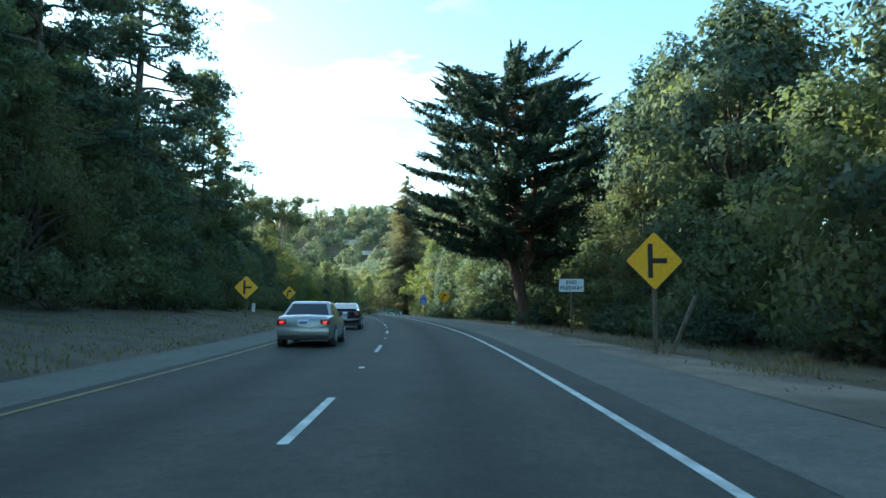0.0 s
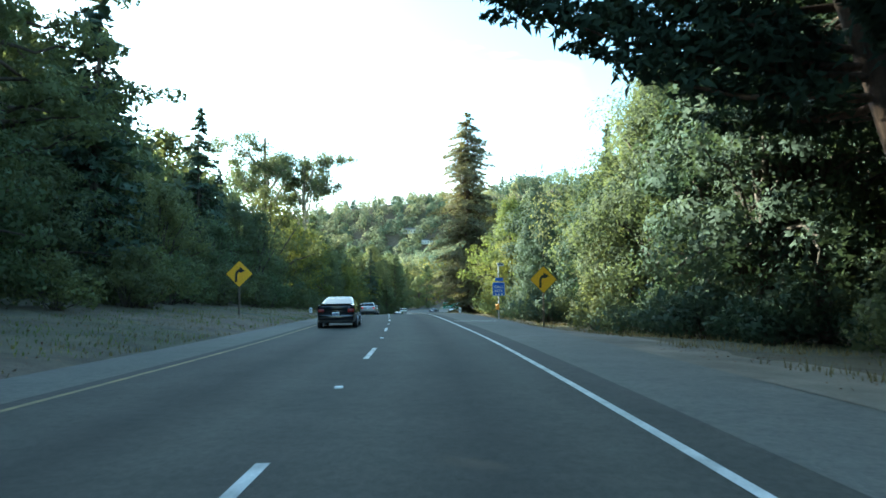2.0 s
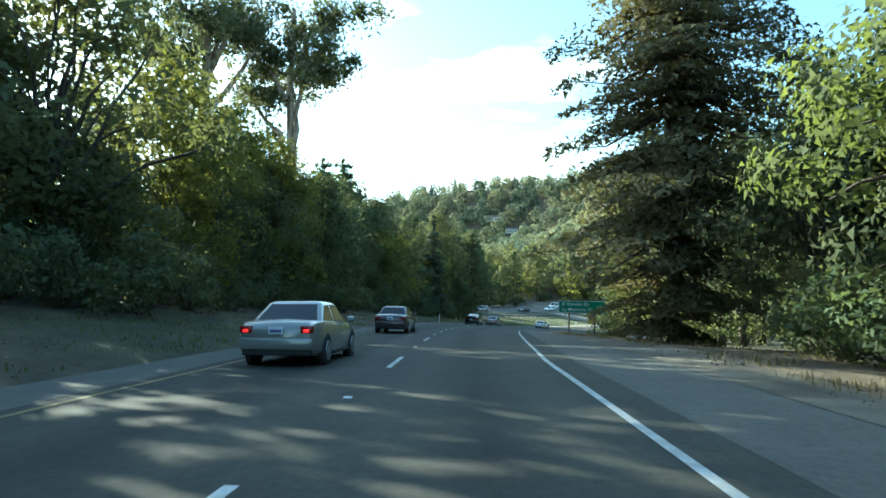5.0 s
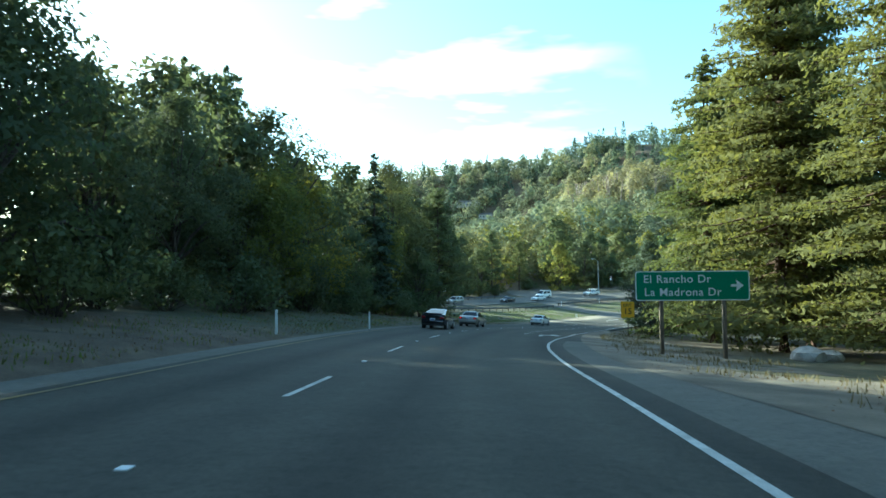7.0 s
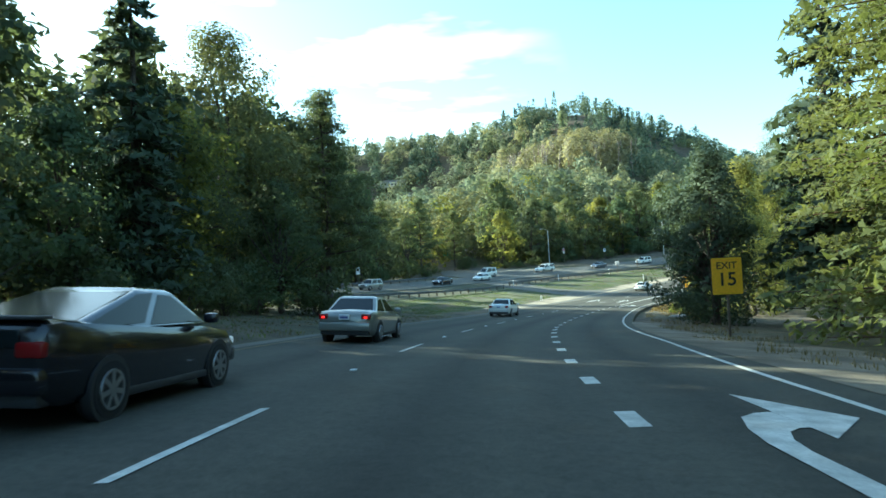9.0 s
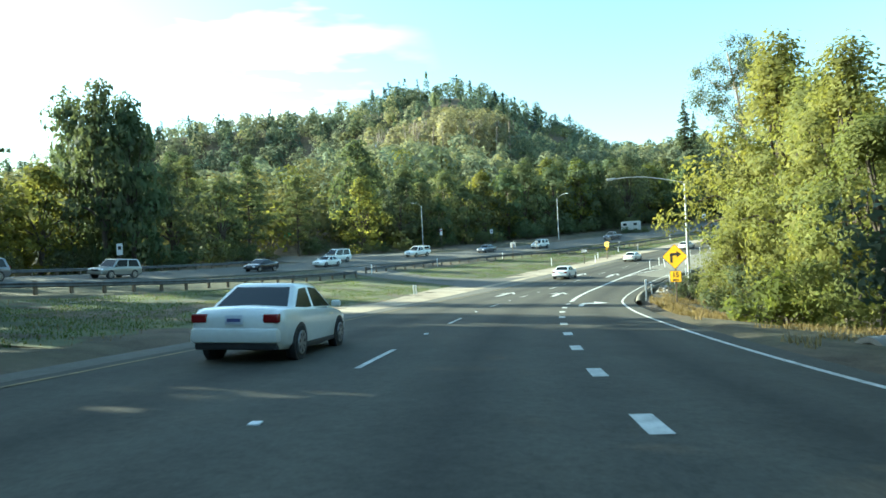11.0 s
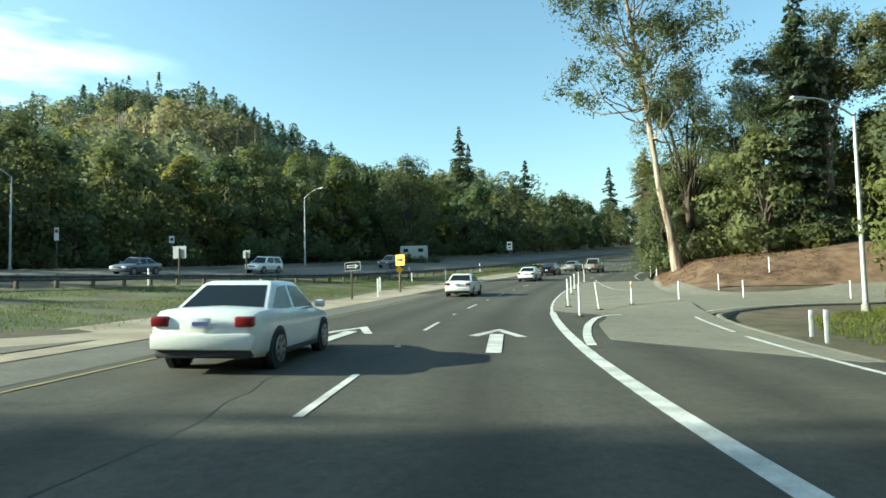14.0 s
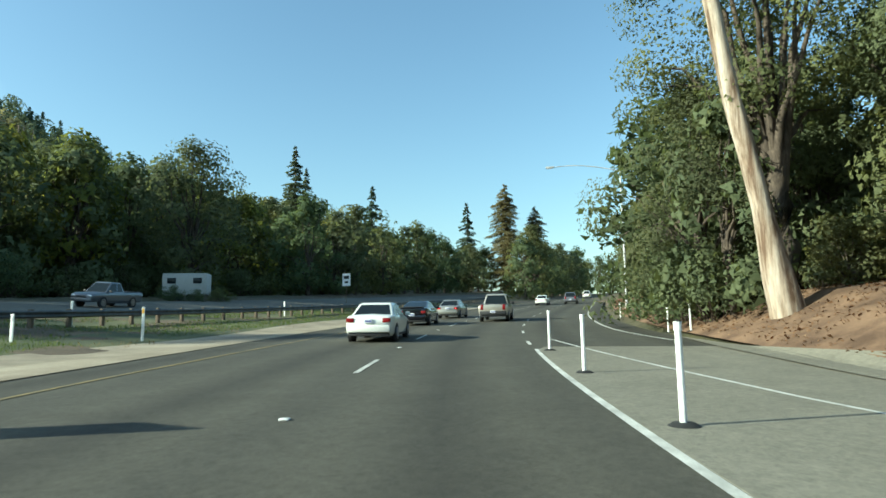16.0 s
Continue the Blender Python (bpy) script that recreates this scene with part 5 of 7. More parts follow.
def far_woods(name, label, area, count, mat, seed, high, wide, per, leaf, spiky, keep=None, near=False):
    """A far wood, tree by tree: rounded or pointed crowns of leaf tufts, each tree with its own tone."""
    rng = np.random.default_rng(seed)
    x, y = rng.uniform(area[0], area[1], count), rng.uniform(area[2], area[3], count)
    s, d = nearest(x, y)
    ok = (d < -68) | (s > 560) if not near else ((d > 38) & (s < 300)) | ((d < -38) & (s < 205) & (np.abs(d + np.interp(s, [40, 120, 190, 205], [99, 79, 59, 56])) > 11))
    ok &= ~((np.abs(s - 320) < 8) & (d > -72))
    if keep:
        ok &= keep(x, y)
    x, y = x[ok], y[ok]
    z = terrain(x, y)
    n = len(x)
    h, w = high * rng.uniform(0.6, 1.3, n), wide * rng.uniform(0.65, 1.35, n)
    i = np.repeat(np.arange(n), per)
    u = rng.uniform(0.05, 1.0, len(i)) ** (1.25 if spiky else 0.8)
    a = rng.uniform(0, 6.283, len(i))
    prof = (1.02 - u) if spiky else np.sqrt(np.clip(1 - (1.75 * u - 0.75) ** 2, 0.02, 1))
    lump = 1 + 0.22 * np.sin(a * 3 + i + 5 * u) + 0.14 * np.sin(11 * u + 2 * i)
    r = w[i] * prof * rng.uniform(0.72, 1.06, len(i)) * lump
    p = np.stack([x[i] + r * np.cos(a), y[i] + r * np.sin(a), z[i] + h[i] * u - 0.5], 1)
    nr = np.stack([np.cos(a) * prof, np.sin(a) * prof, np.full(len(i), 0.3 if spiky else 0.0) + 1.6 * (u - 0.35)], 1)
    me = leaf_mesh(name, p, leaf * rng.uniform(0.6, 1.3, len(i)), nr, mat, rng, 0.7, 3, 0.3, rng.uniform(0, 1, n)[i])
    return tagged(new(name, me), label, "woods", kind="stuff")


def dome_fir(x, y):
    return ((x - 75) / 55) ** 2 + ((y - 620) / 120) ** 2 < 1


def dome_gum(x, y):
    return ((x - 25) / 38) ** 2 + ((y - 560) / 55) ** 2 < 1


far_woods("far_oak_woods", "green oak woods covering the far hillside", (-330, 190, 400, 760), 1400, LEAF_FAR_HAZED, 61, 12, 5.8, 190, 0.9, False, lambda x, y: (~dome_fir(x, y) | (y < 540)) & ~dome_gum(x, y))
far_woods("far_dark_woods", "dark evergreen woods covering the far hillside", (-330, 230, 420, 780), 750, LEAF_DARK_HAZED, 62, 13, 5.2, 185, 0.9, False, lambda x, y: ~dome_gum(x, y))
far_woods("far_fir_woods", "dark pointed firs along the far ridge", (-330, 140, 560, 790), 360, LEAF_FIR_HAZED, 63, 17, 4.3, 210, 0.9, True, lambda x, y: dome_fir(x, y) | (hills(x, y) > 62))
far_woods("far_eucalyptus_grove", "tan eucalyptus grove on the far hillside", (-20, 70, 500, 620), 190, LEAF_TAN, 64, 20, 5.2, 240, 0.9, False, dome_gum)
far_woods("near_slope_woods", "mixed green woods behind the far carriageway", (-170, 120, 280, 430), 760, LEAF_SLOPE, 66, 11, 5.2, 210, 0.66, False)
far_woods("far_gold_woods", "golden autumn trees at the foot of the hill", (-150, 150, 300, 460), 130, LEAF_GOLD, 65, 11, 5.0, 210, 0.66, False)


def grove_trunks():
    """Pale bare stems that show under the crowns of the far grove."""
    rng = np.random.default_rng(67)
    x, y = rng.uniform(-15, 65, 130), rng.uniform(503, 575, 130)
    ok = dome_gum(x, y)
    x, y = x[ok], y[ok]
    z = terrain(x, y)
    verts, faces = [], []
    for a, b, c in zip(x, y, z):
        top = rng.normal(0, 1.2, 2)
        ring_tube(verts, faces, [(a, b, c - 0.5), (a + top[0] * 0.4, b + top[1] * 0.4, c + 9), (a + top[0], b + top[1], c + 19)], [0.5, 0.4, 0.15], 5)
    return tagged(new("grove_trunks", smooth_mesh("grove_trunks", verts, faces, BARK_PALE)), "pale bare trunks of the hillside eucalyptus grove", "woods", kind="stuff")


grove_trunks()
far_woods("side_oak_woods", "green oak woods away from the road", (-170, 190, -60, 300), 620, LEAF_FAR_HAZED, 68, 12, 5.4, 70, 1.3, False, None, True)
far_woods("side_dark_woods", "dark evergreen woods away from the road", (-170, 190, -60, 300), 420, LEAF_DARK_HAZED, 69, 14, 5.0, 70, 1.3, False, None, True)


# ---- signs, posts, lamps and rails ----
def lettering(text, size, parent, x, z, mat, y=-0.004, bold=0.0, spacing=1.0, name="lettering"):
    cu = bpy.data.curves.new(name, "FONT")
    cu.body, cu.size, cu.align_x, cu.align_y, cu.extrude, cu.offset, cu.space_character = text, size, "CENTER", "CENTER", 0.0015, bold, spacing
    tmp = bpy.data.objects.new(name, cu)
    scene.collection.objects.link(tmp)
    me = bpy.data.meshes.new_from_object(tmp.evaluated_get(bpy.context.evaluated_depsgraph_get()))
    bpy.data.objects.remove(tmp)
    me.materials.clear()
    me.materials.append(mat)
    return linked(name, me, parent, pose(x, y, z, 90, 0, 0))


def rounded(w, h, r=0.05, n=3):
    out = []
    for cx, cz, a0 in ((w / 2 - r, h / 2 - r, 0), (-w / 2 + r, h / 2 - r, 90), (-w / 2 + r, -h / 2 + r, 180), (w / 2 - r, -h / 2 + r, 270)):
        for k in range(n + 1):
            a = radians(a0 + 90 * k / n)
            out.append((cx + r * math.cos(a), cz + r * math.sin(a)))
    return out[::-1]


def turned(outline, deg, dx=0.0, dz=0.0, k=1.0):
    c, s = math.cos(radians(deg)), math.sin(radians(deg))
    return [(k * (x * c - z * s) + dx, k * (x * s + z * c) + dz) for x, z in outline]


def board(root, outline, mat, name="panel", y=0.0, thick=0.008, label=""):
    return part(name, plate(bmesh.new(), outline, thick, y), mat, root, label, flat=True)


def wood_post(root, x, z0, z1, w=0.10, mat=None, name="post", y=0.062):
    bm = box(bmesh.new(), x, y, (z0 + z1) / 2, w, w, z1 - z0, 0.008)
    return part(name, bm, mat or POST_WOOD, root)


def diamond_sign(s, d, bottom, symbol, label, side=1.22, post_h=None, name="warning_sign", turn=0.0):
    """A yellow diamond on a wooden post; bottom is its lower corner's height."""
    root = empty(name, spot(s, d, 0, turn), label, "road sign", "warning signs")
    half = side / math.sqrt(2)
    zc = bottom + half
    wood_post(root, 0, -0.4, zc + half * 0.8)
    board(root, turned(rounded(side, side, 0.07), 45, 0, zc), SIGN_BLACK, "rim")
    board(root, turned(rounded(side - 0.05, side - 0.05, 0.06), 45, 0, zc), SIGN_YELLOW, "panel", -0.003, 0.004)
    for o in symbol:
        board(root, [(x * side, z * side + zc) for x, z in o], SIGN_BLACK, "symbol", -0.006, 0.003)
    return root, zc


TEE = [[(-0.16, -0.40), (-0.16, 0.40), (-0.04, 0.40), (-0.04, -0.40)], [(-0.04, -0.06), (-0.04, 0.06), (0.30, 0.06), (0.30, -0.06)]]


def arc_band(cx, cz, r0, r1, a0, a1, n=8):
    o = [(cx + r1 * math.cos(radians(a0 + (a1 - a0) * k / n)), cz + r1 * math.sin(radians(a0 + (a1 - a0) * k / n))) for k in range(n + 1)]
    i = [(cx + r0 * math.cos(radians(a0 + (a1 - a0) * k / n)), cz + r0 * math.sin(radians(a0 + (a1 - a0) * k / n))) for k in range(n + 1)]
    return [[o[k], o[k + 1], i[k + 1], i[k]] for k in range(n)]


CURVE = [[(-0.22, -0.42), (-0.22, -0.06), (-0.10, -0.06), (-0.10, -0.42)]] + arc_band(0.10, -0.06, 0.20, 0.32, 180, 110) + [[(-0.03, 0.13), (0.02, 0.36), (0.30, 0.16), (0.04, 0.05)]]
ELBOW = [[(-0.26, -0.34), (-0.26, 0.06), (-0.12, 0.06), (-0.12, -0.34)], [(-0.26, 0.06), (-0.26, 0.12), (-0.18, 0.20), (0.10, 0.20), (0.10, 0.06)], [(0.10, 0.32), (0.36, 0.13), (0.10, -0.06)]]
diamond_sign(18.1, 6.5, 1.78, TEE, "yellow diamond side road sign on a wooden post")
diamond_sign(46.9, -11.0, 1.25, TEE, "yellow diamond side road sign on the grassy bank")
diamond_sign(82.1, -10.8, 1.75, CURVE, "yellow diamond curve arrow sign on the grassy bank")
diamond_sign(80.0, 8.2, 2.1, CURVE, "yellow diamond curve arrow sign under the trees")
root, zc = diamond_sign(269.9, 8.58, 2.30, ELBOW, "bright yellow turn arrow sign with a speed plate", name="turn_sign", turn=-17)
board(root, turned(rounded(0.76, 0.76, 0.05), 0, 0, 1.80), SIGN_BLACK, "speed_rim")
board(root, turned(rounded(0.72, 0.72, 0.05), 0, 0, 1.80), SIGN_YELLOW, "speed_plate", -0.003, 0.004)
lettering("15", 0.46, root, 0, 1.90, SIGN_BLACK, -0.009, 0.012)
lettering("MPH", 0.20, root, 0, 1.55, SIGN_BLACK, -0.009, 0.005)


def leaning_stake():
    root = empty("leaning_stake", spot(18.9, 7.6), "weathered wooden stake leaning beside the sign", "stake")
    part("shaft", box(bmesh.new(), 0, 0, 0.75, 0.09, 0.09, 2.1, 0.008, Euler((0, radians(24), 0)).to_matrix().to_4x4()), POST_WOOD, root)


leaning_stake()


def end_freeway():
    root = empty("freeway_end_sign", spot(34.7, 8.65), "white end freeway sign on a wooden post", "road sign")
    wood_post(root, 0, -0.4, 2.7)
    board(root, turned(rounded(1.42, 0.74, 0.05), 0, 0, 2.58), SIGN_BLACK, "rim")
    board(root, turned(rounded(1.38, 0.70, 0.05), 0, 0, 2.58), SIGN_WHITE, "panel", -0.003, 0.004)
    lettering("END", 0.27, root, 0, 2.74, SIGN_BLACK, -0.009, 0.006, 1.15)
    lettering("FREEWAY", 0.27, root, 0, 2.43, SIGN_BLACK, -0.009, 0.006, 1.1)


def call_box():
    root = empty("call_box", spot(88.4, 6.7, -0.68), "blue call box sign on a steel pole with a solar panel", "call box")
    part("pole", rod(bmesh.new(), (0, 0.06, -0.4), (0, 0.06, 4.75), 0.05, 0.045, 12), GALVANISED, root)
    part("base_plate", box(bmesh.new(), 0, 0.06, 0.61, 0.3, 0.3, 0.06, 0.01), GALVANISED, root)
    solar = part("solar_panel", box(bmesh.new(), 0.14, 0.0, 4.78, 0.50, 0.34, 0.03, 0.006, Euler((radians(38), 0, radians(8))).to_matrix().to_4x4()), SIGN_BACK, root)
    cells = bmesh.new()
    for i in range(4):
        for j in range(2):
            box(cells, -0.18 + 0.12 * i, -0.07 + 0.14 * j, 0, 0.105, 0.125, 0.004)
    part("solar_cell", cells, SIGN_BLACK, solar, "dark blue solar cells", pose(0.14, -0.012, 4.797, 38, 0, 8), True)
    board(root, turned(rounded(0.92, 1.0, 0.04), 0, 0, 2.95), SIGN_WHITE, "rim")
    board(root, turned(rounded(0.88, 0.96, 0.04), 0, 0, 2.95), SIGN_BLUE, "panel", -0.003, 0.004)
    lettering("CALL", 0.27, root, 0, 3.10, SIGN_WHITE, -0.009, 0.006, 1.15)
    lettering("BOX", 0.27, root, 0, 2.80, SIGN_WHITE, -0.009, 0.006, 1.15)
    for x in (-0.22, 0.0, 0.24):
        board(root, turned(rounded(0.13, 0.09, 0.01), 0, x, 2.56), SIGN_WHITE, "number_bar", -0.006, 0.003)
    board(root, turned(rounded(0.60, 0.26, 0.02), 0, 0.03, 3.66), SIGN_BLUE, "side_panel", -0.004, 0.006)
    board(root, [(x, z + 3.66) for o in arc_band(0, 0, 0.05, 0.09, 200, 350)[:1] for x, z in o], SIGN_WHITE, "symbol", -0.007, 0.003)
    part("phone_box", box(bmesh.new(), -0.10, -0.02, 1.62, 0.24, 0.22, 0.42, 0.04), ORANGE, root, "orange emergency phone box")


def guide_sign():
    root = empty("guide_sign", spot(171.3, 8.95), "green exit guide sign on two wooden posts", "road sign")
    for x in (-1.28, 1.32):
        wood_post(root, x, -0.5, 3.3, 0.16, y=0.09)
    board(root, turned(rounded(4.72, 1.26, 0.10), 0, 0, 3.05), SIGN_WHITE, "rim")
    board(root, turned(rounded(4.64, 1.18, 0.08), 0, 0, 3.05), SIGN_GREEN, "panel", -0.003, 0.004)
    lettering("El Rancho Dr", 0.47, root, -0.62, 3.33, SIGN_WHITE, -0.009, 0.004, 1.10)
    lettering("La Madrona Dr", 0.47, root, -0.40, 2.77, SIGN_WHITE, -0.009, 0.004, 1.10)
    board(root, [(1.60, 3.00), (1.60, 3.10), (1.85, 3.10), (1.85, 3.00)], SIGN_WHITE, "arrow_shaft", -0.006, 0.003)
    board(root, [(1.80, 3.30), (2.12, 3.05), (1.80, 2.80), (1.86, 3.05)], SIGN_WHITE, "arrow_head", -0.006, 0.003)


def exit_speed():
    root = empty("exit_speed_sign", spot(213.6, 9.3), "faded yellow exit speed sign beside the off ramp", "road sign")
    wood_post(root, 0, -0.5, 2.6)
    board(root, turned(rounded(1.36, 1.72, 0.07), 0, 0, 2.75), SIGN_BLACK, "rim")
    board(root, turned(rounded(1.31, 1.67, 0.06), 0, 0, 2.75), SIGN_YELLOW, "panel", -0.003, 0.004)
    lettering("EXIT", 0.44, root, 0, 3.22, SIGN_BLACK, -0.009, 0.006)
    lettering("15", 0.85, root, 0, 2.58, SIGN_BLACK, -0.009, 0.012)


def one_way():
    root = empty("one_way_sign", spot(321.3, -10.1, 0, 4), "black and white one way sign on a wooden post", "road sign")
    wood_post(root, 0, -0.4, 1.75, 0.10)
    board(root, turned(rounded(0.98, 0.52, 0.04), 3, 0.08, 2.0), SIGN_WHITE, "rim")
    board(root, turned(rounded(0.92, 0.46, 0.04), 3, 0.08, 2.0), SIGN_BLACK, "panel", -0.003, 0.004)
    board(root, turned([(-0.36, -0.09), (-0.36, 0.09), (0.14, 0.09), (0.14, 0.16), (0.38, 0.0), (0.14, -0.16), (0.14, -0.09)], 3, 0.08, 2.0), SIGN_WHITE, "arrow", -0.006, 0.003)
    board(root, turned(rounded(0.42, 0.07, 0.01), 3, 0.02, 2.0), SIGN_BLACK, "text_bar", -0.009, 0.002)


def arrow_board():
    root = empty("arrow_sign", spot(330.9, -10.0, 0, -28), "yellow arrow board with a small diamond below", "road sign")
    wood_post(root, -0.05, -0.4, 2.1, 0.12)
    board(root, turned(rounded(0.98, 0.86, 0.04), 0, 0.05, 2.42), SIGN_BLACK, "rim")
    board(root, turned(rounded(0.94, 0.82, 0.04), 0, 0.05, 2.42), SIGN_YELLOW, "panel", -0.003, 0.004)
    board(root, [(-0.30, 2.34), (-0.30, 2.52), (0.14, 2.52), (0.14, 2.68), (0.40, 2.43), (0.14, 2.18), (0.14, 2.34)], SIGN_BLACK, "arrow", -0.006, 0.003)
    part("diamond_plate", plate(bmesh.new(), turned(rounded(0.42, 0.42, 0.03), 45, 0, 0), 0.008), SIGN_YELLOW, root, "", pose(0.0, -0.02, 1.70, 0, 0, 48), True)


end_freeway()
call_box()
guide_sign()
exit_speed()
one_way()
arrow_board()


def small_sign(name, s, d, w, h, top, mat, label, turn=0.0, back=False, marks=()):
    root = empty(name, spot(s, d, 0, turn), label, "road sign")
    wood_post(root, 0, -0.4, top - h * 0.2, 0.08)
    board(root, turned(rounded(w, h, 0.03), 0, 0, top - h / 2), SIGN_BACK if back else mat, "panel")
    for x, z, bw, bh, m in marks:
        board(root, turned(rounded(bw, bh, 0.01), 0, x, top + z), m, "text_bar", -0.004, 0.003)
    return root


small_sign("mile_marker", 106.5, 5.5, 0.28, 0.5, 0.6, SIGN_WHITE, "small white mile marker at the verge", marks=((0, -0.15, 0.16, 0.05, SIGN_BLACK), (0, -0.30, 0.16, 0.05, SIGN_BLACK)))
small_sign("mile_marker", 57.0, -12.0, 0.26, 0.72, 0.95, SIGN_WHITE, "small white mile marker on the grassy bank", marks=((0, -0.2, 0.14, 0.05, SIGN_BLACK),))
small_sign("mile_marker", 109.0, -9.9, 0.28, 0.55, 0.6, SIGN_WHITE, "small white mile marker on the grassy bank", marks=((0, -0.2, 0.16, 0.05, SIGN_BLACK), (0, -0.35, 0.16, 0.05, SIGN_BLACK)))
small_sign("median_sign", 324.0, -23.5, 1.0, 0.85, 2.7, SIGN_WHITE, "pale square sign seen from behind in the median", 180, True)
small_sign("median_sign", 331.0, -22.8, 0.62, 0.62, 2.6, SIGN_WHITE, "grey square sign seen from behind in the median", 180, True)
small_sign("far_sign", 343.8, -41.4, 0.70, 0.80, 3.6, SIGN_WHITE, "white square sign beyond the far carriageway", marks=((0, -0.4, 0.4, 0.3, SIGN_BLACK),))
small_sign("far_sign", 337.0, -48.5, 0.60, 1.3, 4.2, SIGN_WHITE, "tall white sign with a red patch beyond the road", marks=((0, -0.35, 0.45, 0.35, plain("sign_red", (0.45, 0.03, 0.02), 0.5)),))
small_sign("far_sign", 403.0, -23.9, 1.1, 1.6, 3.9, SIGN_WHITE, "white route sign beside the far carriageway", marks=((0, -0.5, 0.7, 0.4, SIGN_BLACK), (0, -1.1, 0.5, 0.25, SIGN_BLACK)))
small_sign("far_sign", 279.4, -50.5, 0.9, 1.3, 3.4, SIGN_WHITE, "white route sign beside the far carriageway", marks=((0, -0.5, 0.5, 0.4, SIGN_BLACK),))
small_sign("far_guide_sign", 318.0, -84.0, 2.4, 1.3, 3.6, SIGN_GREEN, "green guide sign under the far trees")
small_sign("far_guide_sign", 325.0, -78.0, 2.4, 1.3, 3.6, SIGN_GREEN, "green guide sign under the far trees")


def delineator(s, d, height=1.15, tilt=(0, 0), band=None, label="white flexible marker post on a black rubber foot", width=0.075):
    root = empty("delineator_post", spot(s, d, 0.0) @ pose(0, 0, 0, tilt[0], tilt[1], 0), label, "marker post", "marker posts")
    bm = rod(bmesh.new(), (0, 0, 0.03), (0, 0, height - 0.1), width * 0.55, width * 0.5, 12)
    rod(bm, (0, 0, height - 0.1), (0, 0, height), width * 0.62, width * 0.62, 12)
    part("tube", bm, WHITE_POST, root)
    part("cap", rod(bmesh.new(), (0, 0, height), (0, 0, height + 0.02), width * 0.62, width * 0.4, 12), RUBBER if band is None else band, root)
    part("rubber_foot", rod(bmesh.new(), (0, 0, 0.0), (0, 0, 0.045), 0.19, 0.12, 16), RUBBER, root)
    if band:
        part("band", rod(bmesh.new(), (0, 0, height - 0.32), (0, 0, height - 0.12), width * 0.6, width * 0.6, 12), band, root, "coloured reflective band")
    return root


for s, d in ((308.5, 2.95), (314.9, 2.7), (320.6, 2.62), (326.7, 2.7), (332.8, 2.7), (338.5, 2.7), (344.5, 2.7)):
    delineator(s, d)
delineator(312.6, 3.95, 1.2, (2, -7), label="leaning white marker post on a black rubber foot")
for s, d in ((316.8, 5.7), (321.1, 8.45), (325.8, 12.7), (329.0, 11.9), (353.5, 8.3), (352.3, 8.9), (370.6, 8.4), (332.6, 15.7), (326.7, 18.7)):
    delineator(s, d, 1.1, band=ORANGE if s == 316.8 else None)


def flat_marker(s, d, height, w=0.11, band=None, label="flat white marker post at the road edge", tilt=0.0):
    root = empty("edge_marker", spot(s, d) @ pose(0, 0, 0, 0, tilt, 0), label, "marker post", "edge markers")
    part("blade", box(bmesh.new(), 0, 0, height / 2 - 0.1, w, 0.02, height + 0.2, 0.006), WHITE_POST, root)
    part("reflector", box(bmesh.new(), 0, -0.012, height - 0.14, w * 0.75, 0.006, 0.18, 0.002), band or SIGN_WHITE, root, "reflective patch")
    return root


for s, d, h in ((264.5, 6.5, 1.25), (276.8, 6.9, 0.62), (292.3, 7.5, 0.85), (300.9, 8.2, 0.8), (302.5, 8.5, 0.7), (292.5, 7.9, 0.9), (323.6, -9.2, 1.2), (315.1, -12.6, 1.25), (329.9, -11.2, 1.1), (109.5, -8.3, 1.5), (169.5, -8.7, 0.98), (184.0, -8.4, 0.9), (271.8, -11.2, 0.75), (345.0, -14.0, 0.9)):
    flat_marker(s, d, h)
flat_marker(271.8, -11.0, 0.75)
flat_marker(348.2, -11.6, 1.25, 0.11, SIGN_YELLOW, "flat white marker post with a yellow top")
for s, d in ((291.3, -26.2), (306, -26.0), (322, -24.5), (352, -17.2), (372, -16.2)):
    flat_marker(s, d, 1.15)


def street_lamp(s, d, height, reach, turn, label):
    """A tapered steel pole with a rising curved arm; reach is to its -x side."""
    root = empty("street_lamp", spot(s, d, 0, turn), label, "street lamp", "street lamps")
    part("pole", rod(bmesh.new(), (0, 0, -0.3), (0, 0, height), 0.12, 0.07, 14), GALVANISED, root)
    part("base", rod(bmesh.new(), (0, 0, -0.05), (0, 0, 0.35), 0.19, 0.17, 14), CONCRETE, root)
    pts = [(-reach * u, 0, height - 0.12 + 0.75 * math.sin(u * math.pi * 0.62)) for u in np.linspace(0, 1, 10)]
    verts, faces = [], []
    ring_tube(verts, faces, pts, np.linspace(0.045, 0.032, 10), 8)
    arm = linked("arm", smooth_mesh("arm", verts, faces, GALVANISED), root)
    x, _, z = pts[-1]
    bm = bmesh.new()
    box(bm, x - 0.30, 0, z + 0.01, 0.74, 0.26, 0.13, 0.05)
    part("lamp_head", bm, GALVANISED, arm)
    part("lens", box(bmesh.new(), x - 0.36, 0, z - 0.065, 0.42, 0.2, 0.05, 0.02), SIGN_WHITE, arm)
    return root


